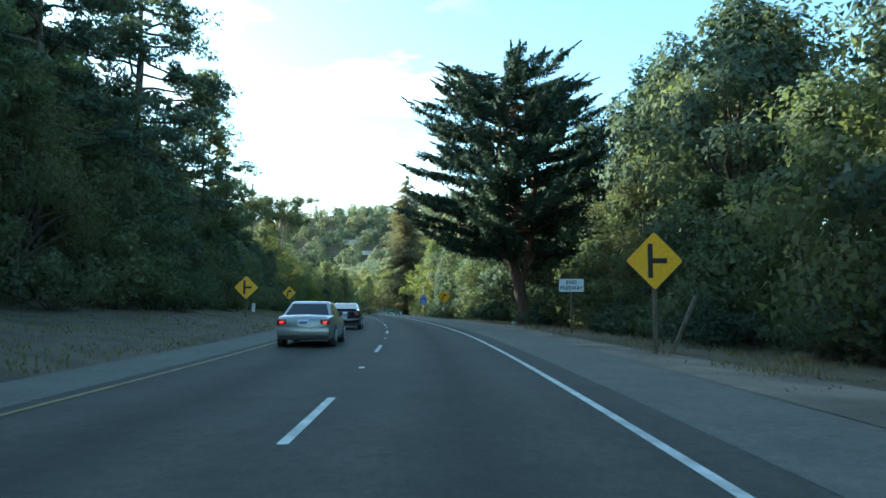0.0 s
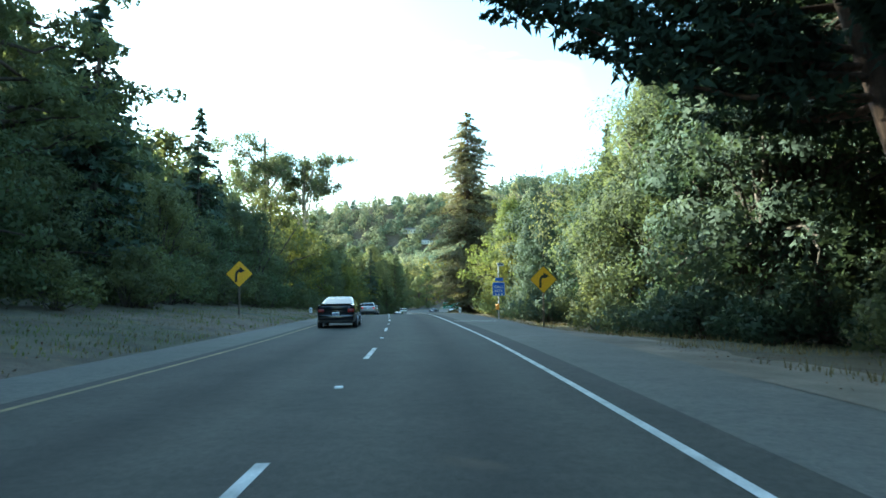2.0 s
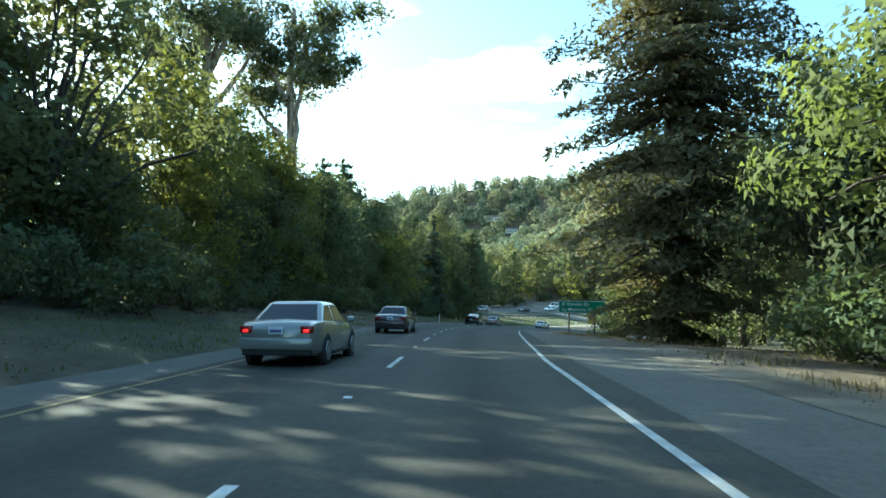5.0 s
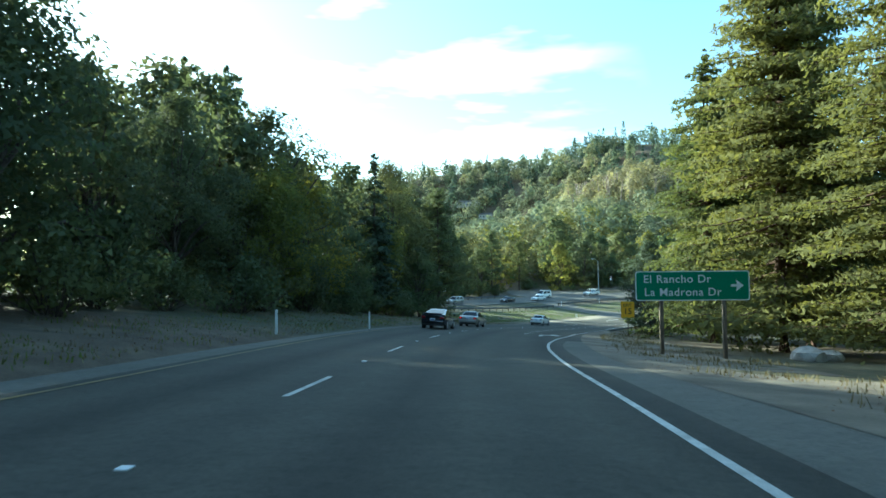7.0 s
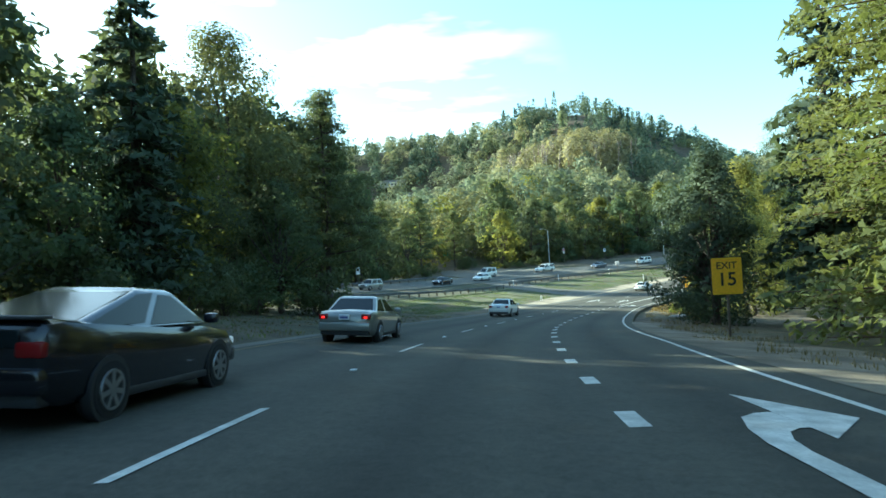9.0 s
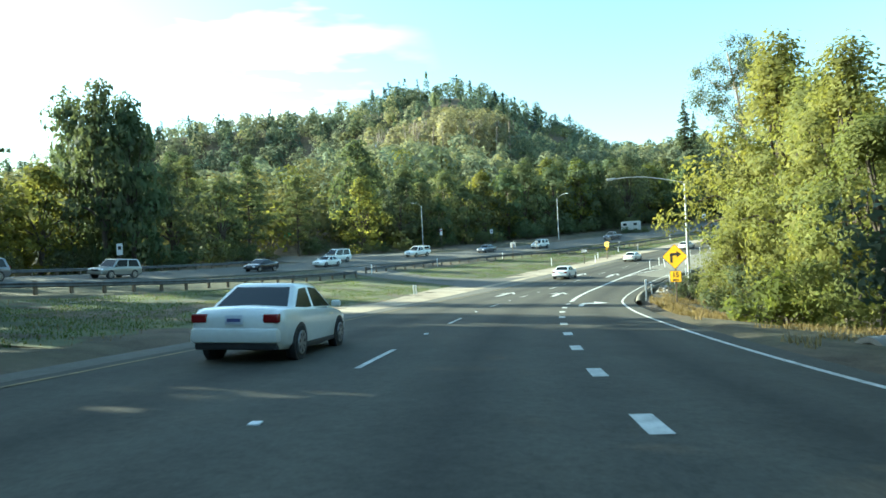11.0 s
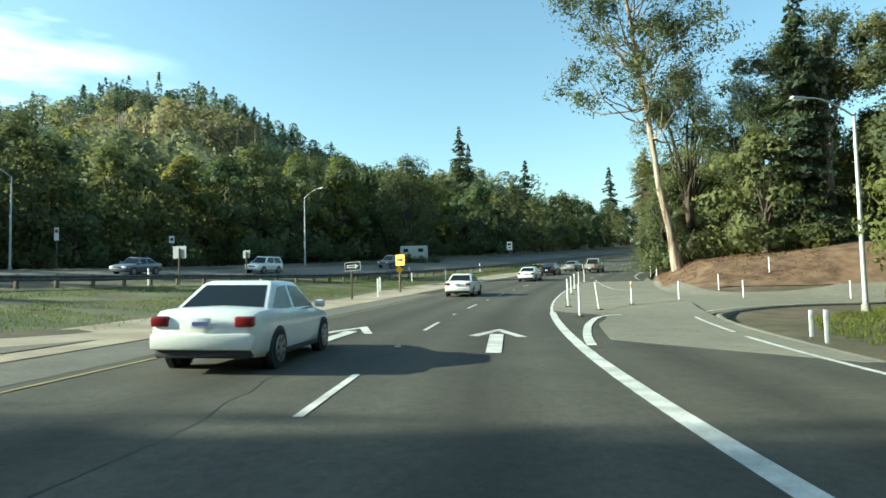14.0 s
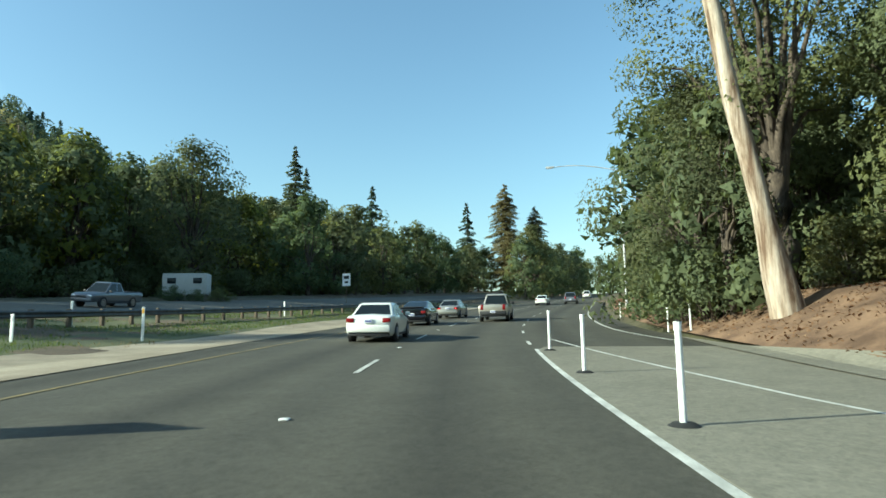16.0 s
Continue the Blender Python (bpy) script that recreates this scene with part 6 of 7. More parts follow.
street_lamp(276.8, 9.7, 9.25, 5.2, 0, "tall galvanised street lamp with an arm over the ramp")
street_lamp(316.7, 15.8, 9.0, 2.7, 25, "tall galvanised street lamp beside the side road")
street_lamp(363.9, -39.4, 9.9, 5.0, 150, "tall galvanised street lamp beyond the far carriageway")
street_lamp(334.9, -51.4, 9.2, 1.6, 60, "tall galvanised lamp pole beside the junction")
street_lamp(381.0, 9.6, 11.6, 5.5, 0, "tall galvanised street lamp on the inner bank")


def guard_rail(pts, label, post_step=1.9):
    """A steel W-beam on posts through (s, d) points."""
    q = curve_through(pts, 1.9)
    w = along(q[:, 0], q[:, 1])
    z = terrain(w[:, 0], w[:, 1])
    root = empty("guard_rail", pose(float(w[0, 0]), float(w[0, 1]), float(z[0])), label, "guard rail", "guard rails")
    base = np.array([w[0, 0], w[0, 1], z[0]])
    tang = np.gradient(w, axis=0)
    tang /= np.linalg.norm(tang, axis=1)[:, None]
    nrm = np.stack([tang[:, 1], -tang[:, 0]], 1)
    prof = [(0.0, 0.44), (0.05, 0.47), (0.08, 0.50), (0.05, 0.54), (0.01, 0.59), (0.05, 0.64), (0.08, 0.68), (0.05, 0.71), (0.0, 0.75), (-0.01, 0.75), (-0.01, 0.44)]
    verts, faces, n = [], [], len(prof)
    for k in range(len(q)):
        for o, h in prof:
            verts.append((w[k, 0] + nrm[k, 0] * o - base[0], w[k, 1] + nrm[k, 1] * o - base[1], z[k] + h - base[2]))
        if k:
            a, b = (k - 1) * n, k * n
            faces += [(a + j, a + (j + 1) % n, b + (j + 1) % n, b + j) for j in range(n)]
    linked("beam", mesh_from("beam", verts, faces, DARK_RAIL), root)
    bm = box(bmesh.new(), 0, 0, 0.25, 0.15, 0.2, 1.1, 0.01)
    first = part("post", bm, POST_WOOD, root)
    for k in range(0, len(q)):
        ob = first if k == 0 else linked("post", first.data, root)
        ob.location = (w[k, 0] - nrm[k, 0] * 0.13 - base[0], w[k, 1] - nrm[k, 1] * 0.13 - base[1], z[k] - base[2])
        ob.rotation_euler = (0, 0, math.atan2(nrm[k, 1], nrm[k, 0]))
    return root


guard_rail([(212, -40), (232, -31), (248, -28), (266, -25.5), (286, -24.6)], "weathered steel guard rail in the median")
guard_rail([(291.5, -27.0), (306, -26.6), (322, -24.2), (336, -19.5), (350, -17.3), (366, -16.2), (385, -15.6), (415, -15.0), (450, -14.5)], "weathered steel guard rail along the median")
guard_rail([(200, -66), (232, -54), (262, -49), (296, -46.5)], "weathered steel guard rail beyond the far carriageway")


# kerb and small stones round the ramp's inner corner
def kerb():
    pts = [(262, 5.95), (276, 6.35), (290, 6.95), (303, 7.35), (309, 7.95), (312.5, 9.0), (317.5, 11.8), (321.0, 15.0), (324.0, 19.5)]
    q = curve_through(pts, 1.0)
    w = along(q[:, 0], q[:, 1])
    z = terrain(w[:, 0], w[:, 1])
    tang = np.gradient(w, axis=0)
    tang /= np.linalg.norm(tang, axis=1)[:, None]
    nrm = np.stack([tang[:, 1], -tang[:, 0]], 1)
    prof = [(-0.16, -0.1), (-0.13, 0.03), (-0.05, 0.075), (0.07, 0.08), (0.15, 0.03), (0.2, -0.15)]
    verts, faces, n = [], [], len(prof)
    for k in range(len(q)):
        verts += [(w[k, 0] + nrm[k, 0] * o, w[k, 1] + nrm[k, 1] * o, z[k] + h) for o, h in prof]
        if k:
            a, b = (k - 1) * n, k * n
            faces += [(a + j, a + j + 1, b + j + 1, b + j) for j in range(n - 1)]
    me = mesh_from("kerb", verts, faces, ASPHALT_WARM)
    for p in me.polygons:
        p.use_smooth = True
    tagged(new("kerb", me), "low pale asphalt kerb round the ramp corner", "kerb", kind="structure")


kerb()


def rock(name, s, d, size, seed, mat, label, category="rock"):
    rng = np.random.default_rng(seed)
    bm = bmesh.new()
    bmesh.ops.create_icosphere(bm, subdivisions=2, radius=size)
    for v in bm.verts:
        v.co *= 1 + 0.35 * noise.noise(v.co * (1.3 / size) + Vector((seed, 0, 0)))
        v.co.z *= 0.62
    me = bpy.data.meshes.new(name)
    bm.to_mesh(me)
    bm.free()
    me.materials.append(mat)
    ob = new(name, me)
    ob.matrix_basis = spot(s, d, size * 0.25, rng.uniform(0, 360))
    return tagged(ob, label, category)


ROCK = mottled("pale_rock", (0.34, 0.31, 0.27), (0.55, 0.52, 0.47), 2.5, 0.9, 20.0, 0.5)
for k in range(26):
    rock("stone", 277 + 0.42 * k + 0.1 * math.sin(k * 7), 7.6 + 0.35 * math.sin(k * 2.4), 0.11 + 0.05 * math.sin(k * 3.1), k, ROCK, "pale rubble stone behind the kerb", "stone")
rock("boulder", 173.4, 14.4, 0.75, 50, ROCK, "pale boulder at the foot of the redwoods")
rock("boulder", 174.6, 15.8, 0.6, 51, ROCK, "grey boulder at the foot of the redwoods")
rock("boulder", 346.0, 18.2, 0.8, 52, ROCK, "grey upright boulder on the wooded bank")
rock("stone", 51.5, 9.3, 0.28, 53, ROCK, "pale stone beside the cypress trunk", "stone")
rock("stone", 50.2, 9.0, 0.22, 54, ROCK, "pale stone beside the cypress trunk", "stone")


def culvert():
    root = empty("culvert", spot(238.7, 8.6, -0.35, -70), "weathered concrete culvert mouth in the ditch", "culvert")
    bm = bmesh.new()
    n, r0, r1 = 18, 0.42, 0.55
    rings = []
    for y, r in ((0, r0), (0, r1), (1.6, r1), (1.6, r0)):
        rings.append([bm.verts.new((r * math.cos(2 * math.pi * k / n), y, r * math.sin(2 * math.pi * k / n))) for k in range(n)])
    for a in range(4):
        for k in range(n):
            bm.faces.new((rings[a][k], rings[a][(k + 1) % n], rings[(a + 1) % 4][(k + 1) % n], rings[(a + 1) % 4][k]))
    part("pipe", bm, CONCRETE, root)
    part("apron", box(bmesh.new(), 0, -0.5, -0.55, 1.6, 1.4, 0.16, 0.03), CONCRETE, root)


culvert()


# houses on the far slope, a utility pole and a white trailer under the trees
def far_house(x, y, w, dpt, h, turn, label, wall, roof):
    z = float(terrain([x], [y])[0]) - 0.6
    root = empty("house", pose(x, y, z, 0, 0, turn), label, "house", "far houses")
    part("wall", box(bmesh.new(), 0, 0, h / 2, w, dpt, h, 0.03), wall, root)
    bm = bmesh.new()
    v = [bm.verts.new(p) for p in ((-w / 2 - 0.6, -dpt / 2 - 0.6, h), (w / 2 + 0.6, -dpt / 2 - 0.6, h), (w / 2 + 0.6, dpt / 2 + 0.6, h), (-w / 2 - 0.6, dpt / 2 + 0.6, h), (-w / 2 + 1.0, 0, h + dpt * 0.22), (w / 2 - 1.0, 0, h + dpt * 0.22))]
    for f in ((0, 1, 5, 4), (2, 3, 4, 5), (1, 2, 5), (3, 0, 4), (3, 2, 1, 0)):
        bm.faces.new([v[k] for k in f])
    part("roof", bm, roof, root, flat=True)
    for k in range(int(w // 2.6)):
        wx = -w / 2 + 1.4 + 2.6 * k
        win = part("window", box(bmesh.new(), wx, -dpt / 2 - 0.03, h * 0.55, 1.5, 0.1, 1.4, 0.01), SIGN_WHITE, root)
        part("pane", box(bmesh.new(), wx, -dpt / 2 - 0.09, h * 0.55, 1.3, 0.03, 1.2), GLASS, win)


def glass_build(nodes, links, bsdf):
    bsdf.inputs["Base Color"].default_value = (0.012, 0.016, 0.018, 1)
    bsdf.inputs["Roughness"].default_value = 0.1
    bsdf.inputs["Specular IOR Level"].default_value = 0.26


GLASS = material("dark_glass", glass_build)
HOUSE_WHITE = plain("house_white", (0.50, 0.48, 0.44), 0.8)
HOUSE_TAN = plain("house_tan", (0.45, 0.38, 0.30), 0.8)
ROOF_GREY = mottled("roof_grey", (0.12, 0.11, 0.10), (0.22, 0.20, 0.18), 1.5, 0.9, 12.0)
for x, y, w, dp, h, tn, lb, wl_, rf in ((-95, 690, 20, 9, 4.2, 6, "long white hillside house with a grey roof", HOUSE_WHITE, ROOF_GREY), (-70, 655, 12, 8, 3.8, -8, "white hillside house among trees", HOUSE_WHITE, ROOF_GREY), (-120, 640, 16, 9, 4, 10, "tan hillside house among trees", HOUSE_TAN, ROOF_GREY), (-45, 610, 10, 7, 3.6, 0, "white hillside house among trees", HOUSE_WHITE, ROOF_GREY), (-78, 672, 11, 7, 4, 4, "white hillside house near the ridge", HOUSE_WHITE, ROOF_GREY), (-30, 560, 9, 7, 3.4, -5, "tan hillside house among trees", HOUSE_TAN, ROOF_GREY)):
    far_house(x, y, w, dp, h, tn, lb, wl_, rf)


def utility_pole(x, y, height):
    z = float(terrain([x], [y])[0])
    root = empty("utility_pole", pose(x, y, z, 0, 0, 15), "tall wooden utility pole with crossarms on the slope", "utility pole")
    part("pole", rod(bmesh.new(), (0, 0, -0.5), (0, 0, height), 0.2, 0.14, 10), POST_WOOD, root)
    for h in (height - 0.6, height - 2.0):
        arm = part("crossarm", box(bmesh.new(), 0, -0.2, h, 2.6, 0.14, 0.16, 0.01), POST_WOOD, root)
        for x0 in (-1.1, -0.6, 0.6, 1.1):
            part("insulator", rod(bmesh.new(), (x0, -0.2, h + 0.08), (x0, -0.2, h + 0.3), 0.06, 0.04, 8), SIGN_WHITE, arm)
    part("transformer", rod(bmesh.new(), (0.35, -0.1, height - 4.2), (0.35, -0.1, height - 3.0), 0.28, 0.28, 12), SIGN_BACK, root)


utility_pole(-11, 482, 17)
utility_pole(-20, 372, 9)


def trailer():
    root = empty("trailer", pose(51.6, 382.5, float(terrain([51.6], [382.5])[0]), 0, 0, -35), "white box trailer parked under dark trees", "trailer")
    part("body", box(bmesh.new(), 0, 0, 1.75, 4.6, 2.1, 2.3, 0.08), HOUSE_WHITE, root)
    for x in (-0.7, 0.7):
        part("window", box(bmesh.new(), x * 1.9, -1.07, 2.1, 0.9, 0.03, 0.6, 0.01), GLASS, root)
    for x in (-0.5, 0.5):
        part("wheel", rod(bmesh.new(), (x, -1.02, 0.36), (x, -0.8, 0.36), 0.36, 0.36, 16), RUBBER, root)


trailer()
for x, y, k in ((49.0, 379.6, 0.5), (51.4, 379.0, 0.42), (54.0, 379.4, 0.5)):
    plant(SHRUBS[2], at=(x, y), scale=k)


# ---- vehicles ----
def car_paint(name, colour, rough=0.28, metal=0.35):
    return plain(name, colour, rough, metal, 0.8, 0.5, 0.04)


PAINT_SILVER = car_paint("paint_silver", (0.27, 0.27, 0.245))
PAINT_BLACK = car_paint("paint_black", (0.012, 0.012, 0.018), 0.2)
PAINT_WHITE_CAR = car_paint("paint_white_car", (0.78, 0.78, 0.72), 0.3, 0.0)
PAINT_TAN = car_paint("paint_tan", (0.40, 0.37, 0.32))
PAINT_GREY = car_paint("paint_grey", (0.13, 0.135, 0.15))
PAINT_DARK = car_paint("paint_dark_red", (0.07, 0.045, 0.045))
CAR_TRIM = plain("car_trim", (0.03, 0.03, 0.032), 0.6)
TAIL = lit("tail_light_red", (0.20, 0.008, 0.010), 0.0)
BRAKE = lit("brake_light_red", (0.85, 0.02, 0.02), 0.5)
HEAD = lit("headlight_glass", (0.85, 0.87, 0.9), 0.05)
RIM = plain("wheel_rim", (0.45, 0.45, 0.46), 0.35, 0.9)
PLATE = plain("number_plate", (0.72, 0.74, 0.78), 0.5)
PLATE_BAR = plain("number_plate_bar", (0.10, 0.12, 0.30), 0.5)


def loft(bm, rings):
    vs = [[bm.verts.new(p) for p in r] for r in rings]
    n = len(vs[0])
    for a, b in zip(vs[:-1], vs[1:]):
        for j in range(n):
            bm.faces.new((a[j], a[(j + 1) % n], b[(j + 1) % n], b[j]))
    bm.faces.new(vs[0][::-1])
    bm.faces.new(vs[-1])
    return bm


def section(y, zb, zt, hw, crown=0.03):
    """One closed cross-section of a car's lower body."""
    zm = zb + (zt - zb) * 0.55
    half = [(hw * 0.86, zb), (hw * 0.97, zb + 0.10), (hw, zm), (hw * 0.985, zt - 0.12), (hw * 0.93, zt - 0.03), (hw * 0.80, zt)]
    return [(x, y, z) for x, z in half] + [(0, y, zt + crown)] + [(-x, y, z) for x, z in half[::-1]] + [(0, y, zb - 0.01)]


SHAPES = {  # length, width, height; lower body (y share, bottom, top, width share); cabin base rear, front; roof rear, front; belt height
    "sedan": (4.55, 1.76, 1.42, [(-0.5, 0.42, 0.80, 0.80), (-0.485, 0.30, 0.90, 0.90), (-0.44, 0.24, 0.97, 0.97), (-0.30, 0.20, 0.99, 1.0), (0.0, 0.19, 0.93, 1.0), (0.22, 0.19, 0.91, 1.0), (0.40, 0.22, 0.80, 0.97), (0.48, 0.28, 0.68, 0.88), (0.5, 0.36, 0.60, 0.78)], (-0.36, 0.22), (-0.20, 0.07), 0.93),
    "hatch": (4.50, 1.80, 1.43, [(-0.5, 0.40, 0.98, 0.82), (-0.485, 0.30, 1.06, 0.92), (-0.44, 0.24, 1.08, 0.98), (-0.28, 0.20, 1.03, 1.0), (0.0, 0.19, 0.95, 1.0), (0.22, 0.19, 0.93, 1.0), (0.40, 0.22, 0.82, 0.97), (0.48, 0.28, 0.70, 0.88), (0.5, 0.36, 0.62, 0.78)], (-0.45, 0.25), (-0.10, 0.09), 0.97),
    "suv": (4.65, 1.82, 1.72, [(-0.5, 0.45, 0.95, 0.86), (-0.485, 0.36, 1.04, 0.95), (-0.44, 0.30, 1.06, 0.99), (-0.2, 0.28, 1.05, 1.0), (0.1, 0.28, 1.03, 1.0), (0.24, 0.28, 1.02, 1.0), (0.40, 0.32, 0.96, 0.97), (0.48, 0.38, 0.84, 0.9), (0.5, 0.45, 0.74, 0.8)], (-0.485, 0.24), (-0.43, 0.10), 1.04),
    "van": (4.9, 1.85, 1.95, [(-0.5, 0.40, 1.05, 0.9), (-0.49, 0.30, 1.10, 0.98), (-0.44, 0.26, 1.12, 1.0), (0.0, 0.25, 1.10, 1.0), (0.28, 0.25, 1.06, 1.0), (0.42, 0.28, 0.95, 0.97), (0.485, 0.34, 0.80, 0.9), (0.5, 0.40, 0.70, 0.8)], (-0.49, 0.34), (-0.465, 0.14), 1.10),
    "pickup": (5.4, 1.90, 1.80, [(-0.5, 0.52, 1.06, 0.95), (-0.495, 0.44, 1.10, 0.99), (-0.45, 0.40, 1.12, 1.0), (-0.1, 0.36, 1.10, 1.0), (0.12, 0.36, 1.08, 1.0), (0.28, 0.36, 1.08, 1.0), (0.42, 0.40, 1.02, 0.97), (0.485, 0.44, 0.92, 0.92), (0.5, 0.5, 0.82, 0.85)], (-0.12, 0.24), (-0.08, 0.11), 1.09),
}


def panel_on(bm, corners, inset, lift):
    """A flat pane a little inside and proud of a four-cornered face."""
    c = [Vector(p) for p in corners]
    mid = sum(c, Vector()) / 4
    nrm = (c[1] - c[0]).cross(c[3] - c[0]).normalized()
    pts = []
    for p in c:
        w = mid - p
        pts.append(p + w.normalized() * min(inset * 1.5, w.length * 0.4) + nrm * lift)
    back = [p - nrm * (lift + 0.012) for p in pts]
    f, b = [bm.verts.new(p) for p in pts], [bm.verts.new(p) for p in back]
    bm.faces.new(f)
    bm.faces.new(b[::-1])
    for k in range(4):
        bm.faces.new((f[k], b[k], b[(k + 1) % 4], f[(k + 1) % 4]))
    return bm


def car(name, shape, paint, label, category="car", brake=False, spoiler=False, camper=False):
    length, width, height, body, (cr, cf), (rr, rf), belt = SHAPES[shape]
    root = empty(name, Matrix.Identity(4), label, category)
    hw = width / 2
    part("body", loft(bmesh.new(), [section(y * length, zb, zt, hw * w) for y, zb, zt, w in body]), paint, root)
    # cabin: belt outline rising to a narrower roof with a gentle crown
    bw, tw, zr = hw * 0.90, hw * 0.70, height
    yr, yf, tr, tf = cr * length, cf * length, rr * length, rf * length
    b = [(-bw, yr, belt - 0.02), (bw, yr, belt - 0.02), (bw, yf, belt - 0.02), (-bw, yf, belt - 0.02)]
    t = [(-tw, tr, zr - 0.05), (tw, tr, zr - 0.05), (tw, tf, zr - 0.05), (-tw, tf, zr - 0.05)]
    ti = [(-tw * 0.82, tr + 0.12, zr), (tw * 0.82, tr + 0.12, zr), (tw * 0.82, tf - 0.15, zr), (-tw * 0.82, tf - 0.15, zr)]
    bm = loft(bmesh.new(), [b, t, ti])
    bmesh.ops.bevel(bm, geom=[e for e in bm.edges if max(v.co.z for v in e.verts) > belt], offset=0.045, segments=3, affect="EDGES", profile=0.5)
    part("cabin", bm, paint, root)
    part("rear_window", panel_on(bmesh.new(), (b[0], b[1], t[1], t[0]), 0.07, 0.006), GLASS, root)
    part("windscreen", panel_on(bmesh.new(), (b[2], b[3], t[3], t[2]), 0.07, 0.006), GLASS, root)
    for sx in (1, -1):
        low = [Vector((sx * bw, yr, belt - 0.02)), Vector((sx * bw, yf, belt - 0.02))]
        top = [Vector((sx * tw, tr, zr - 0.05)), Vector((sx * tw, tf, zr - 0.05))]
        cuts = (0.06, 0.5, 0.97) if shape != "pickup" else (0.05, 0.42, 0.97)
        for a, c in zip(cuts[:-1], cuts[1:]):
            q = [low[0].lerp(low[1], a), low[0].lerp(low[1], c), top[0].lerp(top[1], c), top[0].lerp(top[1], a)]
            part("side_window", panel_on(bmesh.new(), q if sx > 0 else q[::-1], 0.05, 0.006), GLASS, root)
        part("mirror", box(bmesh.new(), sx * (hw + 0.09), yf - 0.25, belt + 0.05, 0.2, 0.12, 0.14, 0.04), paint if shape != "pickup" else CAR_TRIM, root)
        part("sill", box(bmesh.new(), sx * hw * 0.95, 0, 0.24 if shape in ("sedan", "hatch") else 0.34, 0.06, length * 0.52, 0.10, 0.02), CAR_TRIM, root)
        rear_z = 0.80 if shape in ("sedan", "hatch") else 0.95
        tall = 0.16 if shape in ("sedan", "hatch") else 0.34
        tail_y = -length / 2 + 0.055
        part("tail_light", box(bmesh.new(), sx * hw * 0.74, tail_y, rear_z, 0.28 if tall < 0.3 else 0.20, 0.16, tall, 0.03), TAIL, root)
        if brake:
            part("brake_lamp", box(bmesh.new(), sx * hw * 0.74, tail_y - 0.075, rear_z - tall * 0.15, 0.13, 0.03, tall * 0.45, 0.02), BRAKE, root, "lit red brake lamp")
        part("headlight", box(bmesh.new(), sx * hw * 0.66, length / 2 - 0.10, 0.62 if tall < 0.3 else 0.80, 0.34, 0.2, 0.15, 0.04), HEAD, root)
    part("rear_bumper", box(bmesh.new(), 0, -length / 2 + 0.06, 0.50 if shape in ("sedan", "hatch") else 0.58, width * 0.90, 0.24, 0.26, 0.06), CAR_TRIM if shape == "pickup" else paint, root)
    part("lower_valance", box(bmesh.new(), 0, -length / 2 + 0.12, 0.32 if shape in ("sedan", "hatch") else 0.42, width * 0.84, 0.2, 0.14, 0.03), CAR_TRIM, root)
    part("front_bumper", box(bmesh.new(), 0, length / 2 - 0.08, 0.42 if shape in ("sedan", "hatch") else 0.52, width * 0.86, 0.26, 0.24, 0.06), paint, root)
    part("grille", box(bmesh.new(), 0, length / 2 - 0.01, 0.58 if shape in ("sedan", "hatch") else 0.74, width * 0.40, 0.06, 0.14, 0.02), CAR_TRIM, root)
    pz = 0.78 if shape == "sedan" else 0.66
    tag = part("number_plate", box(bmesh.new(), 0, -length / 2 - 0.035 if pz > 0.7 else -length / 2 - 0.07, pz, 0.32, 0.02, 0.16, 0.006), PLATE, root)
    part("plate_bar", box(bmesh.new(), 0, -length / 2 - 0.048 if pz > 0.7 else -length / 2 - 0.083, pz - 0.01, 0.24, 0.006, 0.06), PLATE_BAR, tag)
    if spoiler:
        part("spoiler", box(bmesh.new(), 0, -length / 2 + 0.10, 1.10, width * 0.80, 0.26, 0.035, 0.012), CAR_TRIM, root)
        part("rear_panel", box(bmesh.new(), 0, -length / 2 + 0.03, 0.90, width * 0.62, 0.08, 0.18, 0.02), GLASS, root, "glossy black tailgate panel")
    if shape == "pickup":
        part("tailgate", box(bmesh.new(), 0, -length / 2 + 0.02, 0.86, width * 0.76, 0.06, 0.44, 0.02), paint, root)
        part("bed_rim", box(bmesh.new(), 0, -length * 0.31, 1.13, width * 0.93, length * 0.36, 0.03, 0.01), CAR_TRIM, root)
    if camper:
        part("camper_shell", box(bmesh.new(), 0, -length * 0.31, 1.45, width * 0.86, length * 0.37, 0.62, 0.08), paint, root)
        part("shell_window", box(bmesh.new(), -width * 0.432, -length * 0.31, 1.48, 0.02, length * 0.28, 0.34, 0.005), GLASS, root)
        part("shell_window", box(bmesh.new(), width * 0.432, -length * 0.31, 1.48, 0.02, length * 0.28, 0.34, 0.005), GLASS, root)
    r = 0.315 if shape in ("sedan", "hatch") else 0.36
